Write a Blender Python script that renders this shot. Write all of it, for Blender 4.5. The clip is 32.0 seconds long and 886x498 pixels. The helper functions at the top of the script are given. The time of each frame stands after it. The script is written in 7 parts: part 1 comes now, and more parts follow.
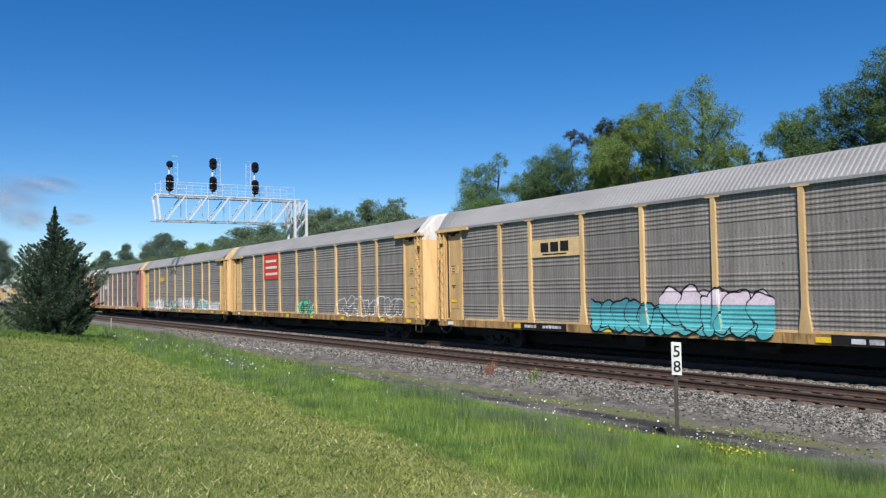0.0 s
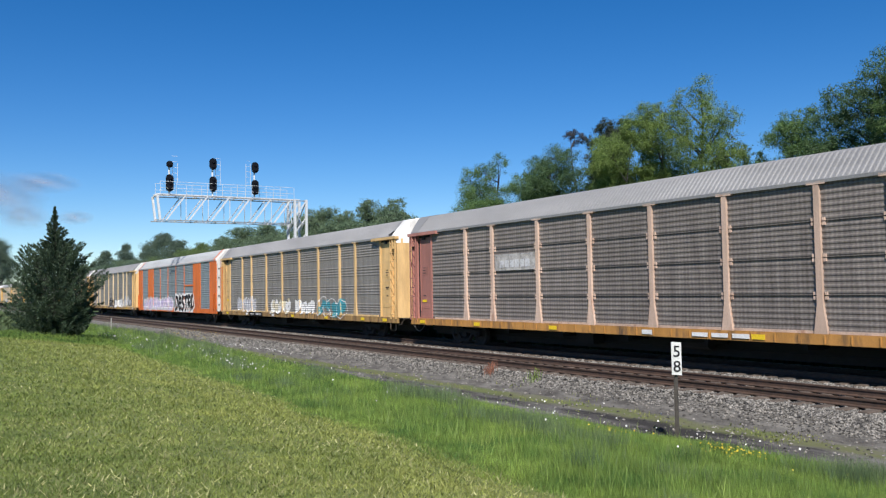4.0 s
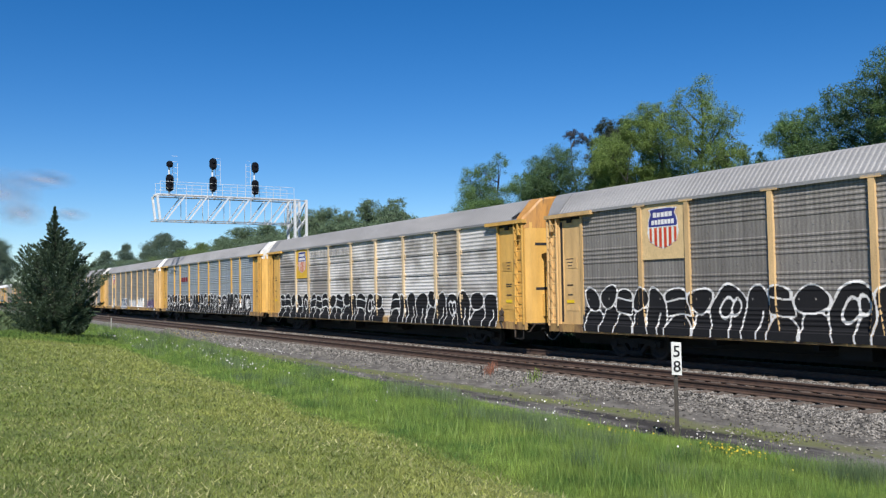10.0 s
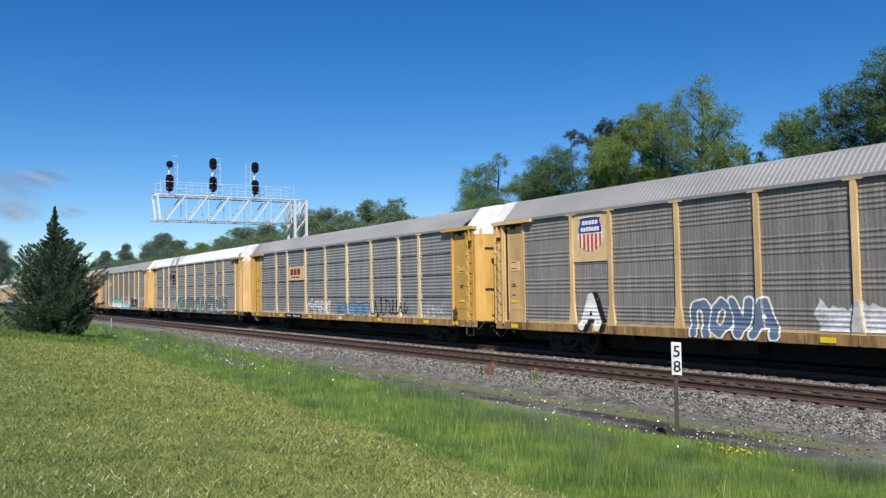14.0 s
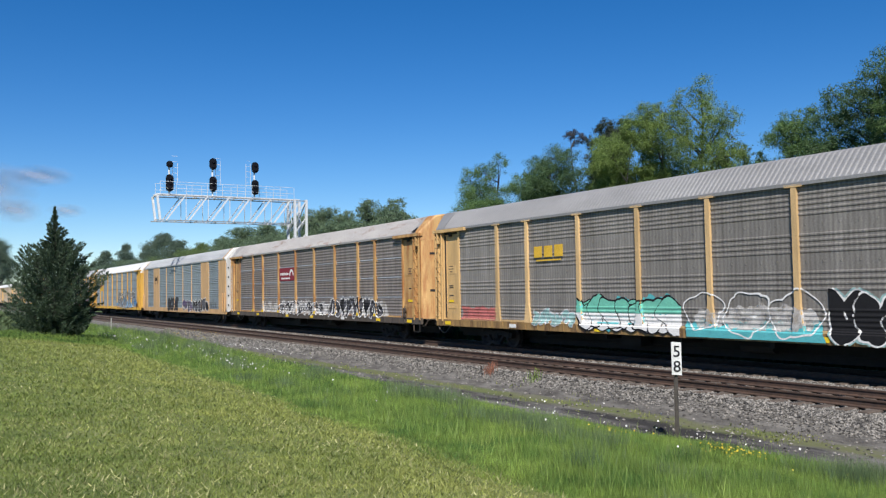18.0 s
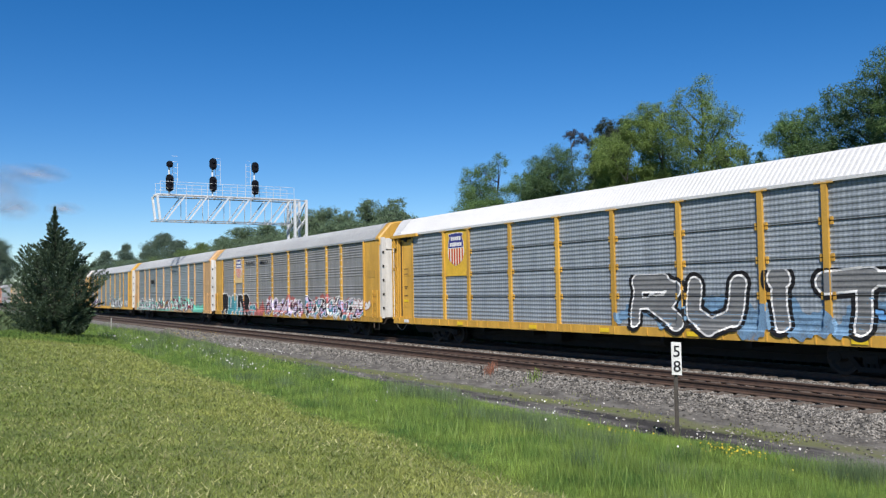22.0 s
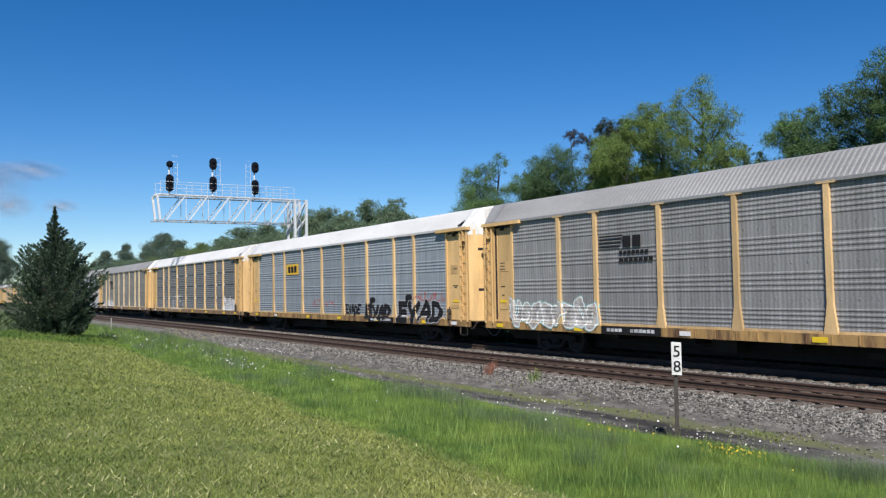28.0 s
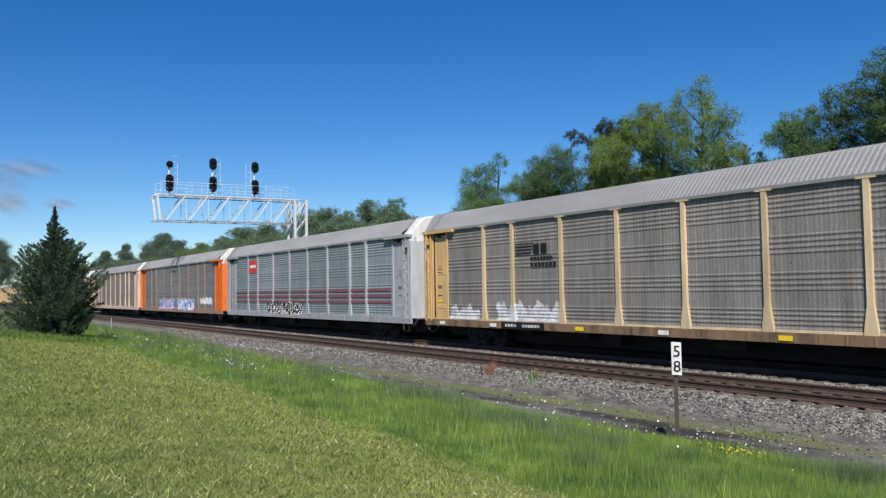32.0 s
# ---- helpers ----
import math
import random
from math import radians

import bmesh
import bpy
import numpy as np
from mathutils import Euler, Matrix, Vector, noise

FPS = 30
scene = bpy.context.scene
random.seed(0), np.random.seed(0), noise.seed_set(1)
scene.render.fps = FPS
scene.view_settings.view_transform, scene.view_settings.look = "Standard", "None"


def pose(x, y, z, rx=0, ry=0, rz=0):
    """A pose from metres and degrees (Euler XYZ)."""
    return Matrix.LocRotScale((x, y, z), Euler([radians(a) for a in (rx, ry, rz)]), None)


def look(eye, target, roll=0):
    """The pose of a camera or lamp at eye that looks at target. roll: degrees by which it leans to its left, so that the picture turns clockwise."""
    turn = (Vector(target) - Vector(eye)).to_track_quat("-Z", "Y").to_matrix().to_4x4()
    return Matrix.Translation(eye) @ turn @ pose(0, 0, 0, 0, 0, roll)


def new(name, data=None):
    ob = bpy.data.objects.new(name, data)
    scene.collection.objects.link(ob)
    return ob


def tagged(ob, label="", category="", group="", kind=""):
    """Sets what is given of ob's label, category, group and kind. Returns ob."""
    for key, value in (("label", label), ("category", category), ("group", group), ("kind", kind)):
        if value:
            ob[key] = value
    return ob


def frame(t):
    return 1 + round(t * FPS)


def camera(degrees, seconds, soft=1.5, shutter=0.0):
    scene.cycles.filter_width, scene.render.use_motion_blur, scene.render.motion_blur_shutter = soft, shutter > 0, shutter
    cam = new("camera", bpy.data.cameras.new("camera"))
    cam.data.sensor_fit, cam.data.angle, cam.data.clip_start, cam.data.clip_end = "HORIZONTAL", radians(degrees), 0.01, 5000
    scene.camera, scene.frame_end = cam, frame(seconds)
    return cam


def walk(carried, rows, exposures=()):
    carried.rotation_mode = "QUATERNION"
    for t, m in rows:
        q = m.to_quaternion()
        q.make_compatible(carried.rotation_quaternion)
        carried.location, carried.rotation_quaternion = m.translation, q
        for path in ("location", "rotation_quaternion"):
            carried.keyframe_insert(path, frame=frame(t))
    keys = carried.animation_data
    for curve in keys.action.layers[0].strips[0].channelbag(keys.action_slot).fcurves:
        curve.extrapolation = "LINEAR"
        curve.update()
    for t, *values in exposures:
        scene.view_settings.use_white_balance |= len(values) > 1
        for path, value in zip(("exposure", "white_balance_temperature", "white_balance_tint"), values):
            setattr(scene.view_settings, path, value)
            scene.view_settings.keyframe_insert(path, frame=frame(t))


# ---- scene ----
# The camera stands still on the lawn; the track runs along x, rail tops at z = 0.
cam = camera(55.058, 32.0, 1.3)
EYE = Vector((0.0, 0.0, 2.351))
YAW, PITCH = radians(-58.4006), radians(2.7663)
AIM = EYE + Vector((math.cos(PITCH) * math.sin(YAW), math.cos(PITCH) * math.cos(YAW), math.sin(PITCH)))
walk(cam, [(0.0, look(EYE, AIM, -0.95)), (32.0, look(EYE, AIM, -0.95))],
     [(0.0, 0.55), (13.0, 0.54), (25.0, 0.50), (32.0, 0.46)])

# ---- light ----
SUN_AZ, SUN_EL = radians(-34.0), radians(44.0)   # from the +x axis, and above the horizon
world = bpy.data.worlds.new("world")
scene.world = world
world.use_nodes = True
wn, wl = world.node_tree.nodes, world.node_tree.links
sky = wn.new("ShaderNodeTexSky")
sky.sky_type, sky.sun_disc = "NISHITA", False
sky.sun_elevation, sky.sun_rotation = SUN_EL, radians(90.0) - SUN_AZ
sky.altitude = 1500.0
sky.air_density, sky.dust_density, sky.ozone_density = 1.0, 0.0, 4.0
wn["Background"].inputs["Strength"].default_value = 0.077
deepen = wn.new("ShaderNodeHueSaturation")
deepen.inputs["Saturation"].default_value = 1.34
deepen.inputs["Hue"].default_value = 0.506
wl.new(sky.outputs[0], deepen.inputs["Color"])
wl.new(deepen.outputs[0], wn["Background"].inputs["Color"])
sun = new("sun", bpy.data.lights.new("sun", "SUN"))
sun.data.energy, sun.data.angle, sun.data.color = 5.0, radians(0.5), (1.0, 0.95, 0.88)
TO_SUN = Vector((math.cos(SUN_EL) * math.cos(SUN_AZ), math.cos(SUN_EL) * math.sin(SUN_AZ), math.sin(SUN_EL)))
sun.matrix_world = look(TO_SUN * 50, (0, 0, 0))

# ---- materials ----
MATS = {}


def material(name, color, color2=None, rough=0.7, metal=0.0, scale=3.0, stretch=(1, 1, 1), grain=40.0, bump=0.1, mix=0.6,
             rust=0.0, rust_color=(0.16, 0.07, 0.03), island=0.0, per_object=0.0, coords="Object", trans=0.0, broad=None):
    """A surface with variation at two scales, an optional rust or dirt layer and fine relief."""
    if name in MATS:
        return MATS[name]
    m = bpy.data.materials.new(name)
    m.use_nodes = True
    n, l = m.node_tree.nodes, m.node_tree.links
    b = n["Principled BSDF"]
    tc, mp = n.new("ShaderNodeTexCoord"), n.new("ShaderNodeMapping")
    mp.inputs["Scale"].default_value = stretch
    if per_object:
        oi, add = n.new("ShaderNodeObjectInfo"), n.new("ShaderNodeVectorMath")
        add.operation = "ADD"
        sc = n.new("ShaderNodeMath")
        sc.operation, sc.inputs[1].default_value = "MULTIPLY", 57.0
        l.new(oi.outputs["Random"], sc.inputs[0])
        l.new(tc.outputs[coords], add.inputs[0])
        l.new(sc.outputs[0], add.inputs[1])
        l.new(add.outputs[0], mp.inputs["Vector"])
    else:
        l.new(tc.outputs[coords], mp.inputs["Vector"])
    big, fine = n.new("ShaderNodeTexNoise"), n.new("ShaderNodeTexNoise")
    big.inputs["Scale"].default_value, big.inputs["Detail"].default_value, big.inputs["Roughness"].default_value = scale, 6, 0.65
    fine.inputs["Scale"].default_value, fine.inputs["Detail"].default_value = grain, 3
    l.new(mp.outputs[0], big.inputs["Vector"])
    l.new(tc.outputs[coords], fine.inputs["Vector"])
    ramp = n.new("ShaderNodeValToRGB")
    color2 = color2 or tuple(c * 0.6 for c in color)
    ramp.color_ramp.elements[0].position, ramp.color_ramp.elements[1].position = 0.5 - mix / 4, 0.5 + mix / 4
    ramp.color_ramp.elements[0].color, ramp.color_ramp.elements[1].color = (*color2, 1), (*color, 1)
    l.new(big.outputs["Fac"], ramp.inputs[0])
    out = ramp.outputs[0]
    gr = n.new("ShaderNodeMix")
    gr.data_type, gr.blend_type = "RGBA", "MULTIPLY"
    gr.inputs["Factor"].default_value = 0.5
    gramp = n.new("ShaderNodeValToRGB")
    gramp.color_ramp.elements[0].position, gramp.color_ramp.elements[1].position = 0.3, 0.7
    gramp.color_ramp.elements[0].color, gramp.color_ramp.elements[1].color = (0.55, 0.55, 0.55, 1), (1.2, 1.2, 1.2, 1)
    l.new(fine.outputs["Fac"], gramp.inputs[0])
    l.new(out, gr.inputs[6])
    l.new(gramp.outputs[0], gr.inputs[7])
    out = gr.outputs[2]
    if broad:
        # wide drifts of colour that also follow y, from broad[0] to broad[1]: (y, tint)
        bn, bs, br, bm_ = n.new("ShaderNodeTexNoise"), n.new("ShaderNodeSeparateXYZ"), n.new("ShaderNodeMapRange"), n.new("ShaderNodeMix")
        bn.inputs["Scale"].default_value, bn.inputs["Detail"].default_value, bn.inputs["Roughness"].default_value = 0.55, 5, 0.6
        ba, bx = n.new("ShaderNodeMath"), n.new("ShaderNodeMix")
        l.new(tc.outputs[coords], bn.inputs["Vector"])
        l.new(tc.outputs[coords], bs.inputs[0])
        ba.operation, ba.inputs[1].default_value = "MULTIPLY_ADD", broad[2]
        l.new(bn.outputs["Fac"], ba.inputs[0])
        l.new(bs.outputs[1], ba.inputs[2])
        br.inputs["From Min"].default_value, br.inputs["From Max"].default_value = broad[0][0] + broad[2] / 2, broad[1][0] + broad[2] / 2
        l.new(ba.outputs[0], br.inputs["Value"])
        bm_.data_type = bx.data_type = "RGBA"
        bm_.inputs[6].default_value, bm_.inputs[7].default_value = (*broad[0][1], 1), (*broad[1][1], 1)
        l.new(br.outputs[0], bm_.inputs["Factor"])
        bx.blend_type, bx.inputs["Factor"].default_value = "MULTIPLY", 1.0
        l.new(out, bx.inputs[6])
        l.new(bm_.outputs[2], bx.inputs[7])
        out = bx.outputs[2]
    if rust:
        rn, rr, rm = n.new("ShaderNodeTexNoise"), n.new("ShaderNodeValToRGB"), n.new("ShaderNodeMix")
        rn.inputs["Scale"].default_value, rn.inputs["Detail"].default_value, rn.inputs["Roughness"].default_value = 1.7, 8, 0.7
        l.new(mp.outputs[0], rn.inputs["Vector"])
        rr.color_ramp.elements[0].position, rr.color_ramp.elements[1].position = 0.72 - rust * 0.3, 0.82 - rust * 0.2
        l.new(rn.outputs["Fac"], rr.inputs[0])
        rm.data_type = "RGBA"
        l.new(rr.outputs[0], rm.inputs["Factor"])
        l.new(out, rm.inputs[6])
        rm.inputs[7].default_value = (*rust_color, 1)
        out = rm.outputs[2]
    if island or per_object:
        hs, mr = n.new("ShaderNodeHueSaturation"), n.new("ShaderNodeMapRange")
        k = island or per_object * 0.25
        mr.inputs["To Min"].default_value, mr.inputs["To Max"].default_value = 1 - k, 1 + k
        if island:
            gi = n.new("ShaderNodeNewGeometry")
            l.new(gi.outputs["Random Per Island"], mr.inputs["Value"])
        else:
            l.new(oi.outputs["Random"], mr.inputs["Value"])
        l.new(mr.outputs[0], hs.inputs["Value"])
        l.new(out, hs.inputs["Color"])
        out = hs.outputs[0]
    l.new(out, b.inputs["Base Color"])
    b.inputs["Roughness"].default_value, b.inputs["Metallic"].default_value = rough, metal
    if bump:
        bp = n.new("ShaderNodeBump")
        bp.inputs["Strength"].default_value, bp.inputs["Distance"].default_value = bump, 0.02
        l.new(fine.outputs["Fac"], bp.inputs["Height"])
        l.new(bp.outputs[0], b.inputs["Normal"])
    if trans:
        tr, mx = n.new("ShaderNodeBsdfTranslucent"), n.new("ShaderNodeMixShader")
        l.new(out, tr.inputs["Color"])
        mx.inputs[0].default_value = trans
        l.new(b.outputs[0], mx.inputs[1])
        l.new(tr.outputs[0], mx.inputs[2])
        l.new(mx.outputs[0], n["Material Output"].inputs[0])
    MATS[name] = m
    return m


def paint(name, color, rust=0.25, rough=0.55, dirt=(0.13, 0.08, 0.045)):
    """Weathered vehicle paint with vertical streaks and rust."""
    return material(name, color, tuple(c * 0.72 for c in color), rough, 0.0, 1.6, (1.5, 1.5, 0.3), 60, 0.05, 0.6, rust, dirt, per_object=0.6)


BUFF = paint("buff_paint", (0.62, 0.42, 0.205), 0.2)
TAN = paint("tan_yellow_paint", (0.64, 0.415, 0.18), 0.25)
SILL = paint("stained_sill_paint", (0.40, 0.245, 0.09), 0.9, 0.7, (0.085, 0.045, 0.025))
BUFF_RUSTY = paint("rusty_buff_paint", (0.55, 0.27, 0.07), 0.75)
STAINED = paint("rust_stained_buff_paint", (0.54, 0.33, 0.13), 0.95, 0.65, (0.27, 0.11, 0.035))
YELLOW = paint("bright_yellow_paint", (0.57, 0.32, 0.05), 0.2)
ORANGE_TAN = paint("orange_tan_paint", (0.58, 0.35, 0.16), 0.2)
GOLD = paint("golden_yellow_paint", (0.60, 0.35, 0.085), 0.3)
PALE_BUFF = paint("bleached_buff_paint", (0.62, 0.48, 0.30), 0.3)
FADED_ORANGE = paint("faded_orange_paint", (0.26, 0.165, 0.125), 0.4)
BROWN_SILL = paint("brown_stained_sill_paint", (0.24, 0.15, 0.085), 0.7, 0.7, (0.05, 0.035, 0.025))
DARK_SILL = paint("blackened_sill_paint", (0.10, 0.08, 0.065), 0.6, 0.75, (0.03, 0.025, 0.02))
ORANGE = paint("orange_paint", (0.62, 0.13, 0.012), 0.12)
PINKISH = paint("faded_pinkish_paint", (0.58, 0.42, 0.33), 0.5, 0.65, (0.25, 0.10, 0.05))
REDBROWN = paint("faded_red_paint", (0.38, 0.165, 0.135), 0.4)
SILVER = paint("silver_grey_paint", (0.35, 0.36, 0.385), 0.15)
WHITE = paint("white_paint", (0.68, 0.67, 0.65), 0.12)


def galvanised(name, light, dark, stain=0.1):
    """Pressed sheet steel with faint upright streaks from its rows of punched holes."""
    m = material(name, light, dark, 0.55, 0.15, 1.3, (3.2, 1, 0.35), 22, 0.06, 0.8, stain, (dark[0] * 0.5, dark[1] * 0.42, dark[2] * 0.36), per_object=0.45)
    n, l = m.node_tree.nodes, m.node_tree.links
    tc, wv, rp, mx = n.new("ShaderNodeTexCoord"), n.new("ShaderNodeTexWave"), n.new("ShaderNodeValToRGB"), n.new("ShaderNodeMix")
    wv.inputs["Scale"].default_value, wv.inputs["Distortion"].default_value = 2.3, 2.5
    wv.inputs["Detail"].default_value, wv.inputs["Detail Scale"].default_value = 3, 1.5
    rp.color_ramp.elements[0].color, rp.color_ramp.elements[1].color = (0.82, 0.82, 0.82, 1), (1.1, 1.1, 1.1, 1)
    mx.data_type, mx.blend_type = "RGBA", "MULTIPLY"
    mx.inputs["Factor"].default_value = 1.0
    base = n["Principled BSDF"].inputs["Base Color"]
    l.new(tc.outputs["Object"], wv.inputs["Vector"])
    l.new(wv.outputs["Fac"], rp.inputs[0])
    l.new(base.links[0].from_socket, mx.inputs[6])
    l.new(rp.outputs[0], mx.inputs[7])
    l.new(mx.outputs[2], base)
    return m


SHEET = {
    "steel": galvanised("dull_steel_sheet", (0.205, 0.205, 0.21), (0.125, 0.125, 0.128), 0.1),
    "weathered": galvanised("weathered_galvanised_sheet", (0.275, 0.255, 0.232), (0.165, 0.15, 0.136), 0.3),
    "grey": galvanised("grey_galvanised_sheet", (0.30, 0.30, 0.30), (0.195, 0.192, 0.19), 0.08),
    "blue": galvanised("bluish_galvanised_sheet", (0.315, 0.35, 0.385), (0.21, 0.24, 0.27), 0.05),
    "dark": galvanised("dark_weathered_sheet", (0.24, 0.21, 0.19), (0.14, 0.12, 0.108), 0.2),
    "slate": galvanised("slate_grey_sheet", (0.25, 0.29, 0.31), (0.165, 0.195, 0.21), 0.05),
    "whitewash": material("whitewashed_sheet", (0.60, 0.58, 0.56), (0.25, 0.23, 0.21), 0.65, 0.1, 0.45, (0.6, 1, 0.8), 30, 0.05, 0.35, 0.05, per_object=0.5),
}
ROOF_GREY = material("galvanised_roof", (0.265, 0.263, 0.265), (0.19, 0.188, 0.19), 0.6, 0.1, 0.8, (0.3, 1, 1), 25, 0.03, 0.8, 0.04, per_object=0.3)
ROOF_WHITE = material("white_roof", (0.56, 0.56, 0.56), (0.47, 0.47, 0.47), 0.5, 0.0, 0.8, (0.3, 1, 1), 25, 0.03, 0.8, 0.02, per_object=0.2)
ROOF_BRIGHT = material("bright_galvanised_roof", (0.40, 0.41, 0.42), (0.31, 0.32, 0.33), 0.5, 0.25, 0.8, (0.3, 1, 1), 25, 0.03, 0.8, 0.04, per_object=0.2)
ROOF_RUST = material("rust_blotched_roof", (0.36, 0.345, 0.33), (0.27, 0.255, 0.245), 0.6, 0.1, 0.8, (0.4, 1, 1), 25, 0.03, 0.8, 0.55, (0.17, 0.09, 0.06), per_object=0.3)
STEEL = material("dark_underframe_steel", (0.016, 0.014, 0.013), (0.01, 0.009, 0.008), 0.8, 0.2, 4, grain=60)
WHEEL = material("worn_wheel_steel", (0.035, 0.029, 0.025), (0.02, 0.017, 0.015), 0.75, 0.2, 6)
GREASE = material("greasy_brown_steel", (0.10, 0.07, 0.05), (0.035, 0.028, 0.022), 0.8, 0.1, 5, grain=50)
HOSE = material("grey_rubber_hose", (0.16, 0.155, 0.14), (0.09, 0.088, 0.08), 0.7, 0, 8)
BLACK = material("black_paint", (0.008, 0.008, 0.011), (0.014, 0.014, 0.016), 0.85, scale=5)
RAIL = material("rusty_rail", (0.10, 0.06, 0.043), (0.055, 0.036, 0.028), 0.75, 0.3, 5, grain=80)
RAILHEAD = material("worn_railhead", (0.16, 0.11, 0.085), (0.09, 0.06, 0.05), 0.5, 0.6, 5, grain=80)
TIE = material("weathered_timber", (0.13, 0.10, 0.08), (0.06, 0.045, 0.035), 0.9, 0, 3, (6, 1, 1), 60, 0.3, per_object=0.6)
GALV = material("white_galvanised_truss", (0.72, 0.73, 0.74), (0.60, 0.61, 0.62), 0.5, 0.3, 6)
SIGNAL = material("matt_black_signal", (0.006, 0.007, 0.011), (0.009, 0.01, 0.014), 0.95, scale=5)
SIGNAL.node_tree.nodes["Principled BSDF"].inputs["Specular IOR Level"].default_value = 0.1
# darker copy of the truss colour, with the chords' shade put in
SHADED_CHORD = material("shaded_galvanised_chord", (0.34, 0.35, 0.36), (0.24, 0.25, 0.26), 0.5, 0.4, 6)
SIGN_WHITE = material("sign_white", (0.75, 0.75, 0.73), (0.6, 0.6, 0.58), 0.5, 0, 8)
POST_STEEL = material("weathered_post_steel", (0.085, 0.075, 0.065), (0.05, 0.045, 0.04), 0.75, 0.3, 8)

# ---- building helpers ----
MESHES = {}


def box(bm, x0, x1, y0, y1, z0, z1):
    v = [bm.verts.new((x, y, z)) for x in (x0, x1) for y in (y0, y1) for z in (z0, z1)]
    for q in ((0, 1, 3, 2), (4, 6, 7, 5), (0, 4, 5, 1), (2, 3, 7, 6), (0, 2, 6, 4), (1, 5, 7, 3)):
        bm.faces.new([v[i] for i in q])


def beam(bm, a, b, w, h=None):
    """A square bar from a to b."""
    a, b = Vector(a), Vector(b)
    d = (b - a).normalized()
    s = d.cross(Vector((0, 0, 1)))
    s = s.normalized() if s.length > 1e-4 else Vector((1, 0, 0))
    u = s.cross(d)
    h = h or w
    v = [bm.verts.new(p + s * i * w / 2 + u * j * h / 2) for p in (a, b) for i, j in ((-1, -1), (1, -1), (1, 1), (-1, 1))]
    for q in ((0, 3, 2, 1), (4, 5, 6, 7), (0, 1, 5, 4), (1, 2, 6, 5), (2, 3, 7, 6), (3, 0, 4, 7)):
        bm.faces.new([v[i] for i in q])


def rod(bm, a, b, r, r2=None, sides=8):
    """A round bar from a to b, tapering to r2."""
    a, b, r2 = Vector(a), Vector(b), r if r2 is None else r2
    d = (b - a).normalized()
    s = d.cross(Vector((0, 0, 1)) if abs(d.z) < 0.95 else Vector((1, 0, 0))).normalized()
    u = s.cross(d)
    rings = [[bm.verts.new(p + (s * math.cos(k * math.tau / sides) + u * math.sin(k * math.tau / sides)) * q) for k in range(sides)]
             for p, q in ((a, r), (b, r2))]
    for k in range(sides):
        bm.faces.new((rings[0][k], rings[0][k - 1], rings[1][k - 1], rings[1][k]))
    bm.faces.new(rings[0])
    bm.faces.new(rings[1][::-1])


def sheet(bm, rows):
    """Quads between rows of points."""
    vs = [[bm.verts.new(p) for p in r] for r in rows]
    for a, b in zip(vs, vs[1:]):
        for i in range(len(a) - 1):
            bm.faces.new((a[i], a[i + 1], b[i + 1], b[i]))


def finish(name, bm, mat, smooth=False, recalc=True):
    if recalc:
        bmesh.ops.recalc_face_normals(bm, faces=bm.faces[:])
    me = bpy.data.meshes.new(name)
    bm.to_mesh(me)
    bm.free()
    me.materials.append(mat)
    if smooth:
        me.shade_smooth()
    return me


def part(name, bm, mat, parent, label="", at=None, smooth=False):
    """Links a bmesh, or a mesh made before, as one object under a thing or part."""
    me = finish(name, bm, mat, smooth) if isinstance(bm, bmesh.types.BMesh) else bm
    ob = new(name, me)
    ob.parent = parent
    if at is not None:
        ob.matrix_basis = at
    return tagged(ob, label) if label else ob


def shared(name, mat, make, *args, smooth=False):
    """One mesh for all alike parts."""
    key = (name, mat.name, args)
    if key not in MESHES:
        bm = bmesh.new()
        make(bm, *args)
        MESHES[key] = finish(name, bm, mat, smooth)
    return MESHES[key]


def thing(name, m, label, category, group="", kind=""):
    ob = new(name)
    ob.empty_display_size = 0.2
    ob.matrix_basis = m
    return tagged(ob, label, category, group, kind)


def quads_mesh(name, verts, mat, per=4):
    """A mesh of loose faces with the same number of corners, from an array of points."""
    n = len(verts) // per
    me = bpy.data.meshes.new(name)
    me.vertices.add(len(verts))
    me.vertices.foreach_set("co", np.asarray(verts, dtype=np.float32).ravel())
    me.loops.add(len(verts))
    me.loops.foreach_set("vertex_index", np.arange(len(verts), dtype=np.int32))
    me.polygons.add(n)
    me.polygons.foreach_set("loop_start", np.arange(0, len(verts), per, dtype=np.int32))
    me.update(calc_edges=True)
    me.materials.append(mat)
    return me


# ---- ground ----
PROFILE = ((-3000, 0.6), (0, 0.62), (3, 0.45), (6, 0.12), (8.5, -0.2), (11, -0.52), (12.5, -0.63), (13.1, -0.68), (15.0, -0.62),
           (15.35, -0.48), (15.75, -0.23), (23.2, -0.21), (24.6, -0.95), (30, -2.6), (38, -3.0), (3000, -3.0))
PY, PZ = [p[0] for p in PROFILE], [p[1] for p in PROFILE]


def ground_z(x, y):
    return float(np.interp(y, PY, PZ)) + 0.035 * noise.noise((x * 0.35, y * 0.5, 0)) * (1 if y < 15 else 0.3)


def lawn_edge(x):
    """Where the mown lawn ends and the tall grass begins."""
    return min(9.6, 5.45 - 0.062 * x) + 0.25 * noise.noise((x * 0.3, 3.1, 0))


def verge_end(x):
    """Where the tall grass ends at the cinder strip."""
    return np.interp(x, (-90, -60, -45, -33, -26, -20, -14, -10, -7), VERGE_END)


VERGE_END = (15.2, 15.0, 14.3, 13.6, 13.1, 12.8, 12.65, 12.75, 12.75)


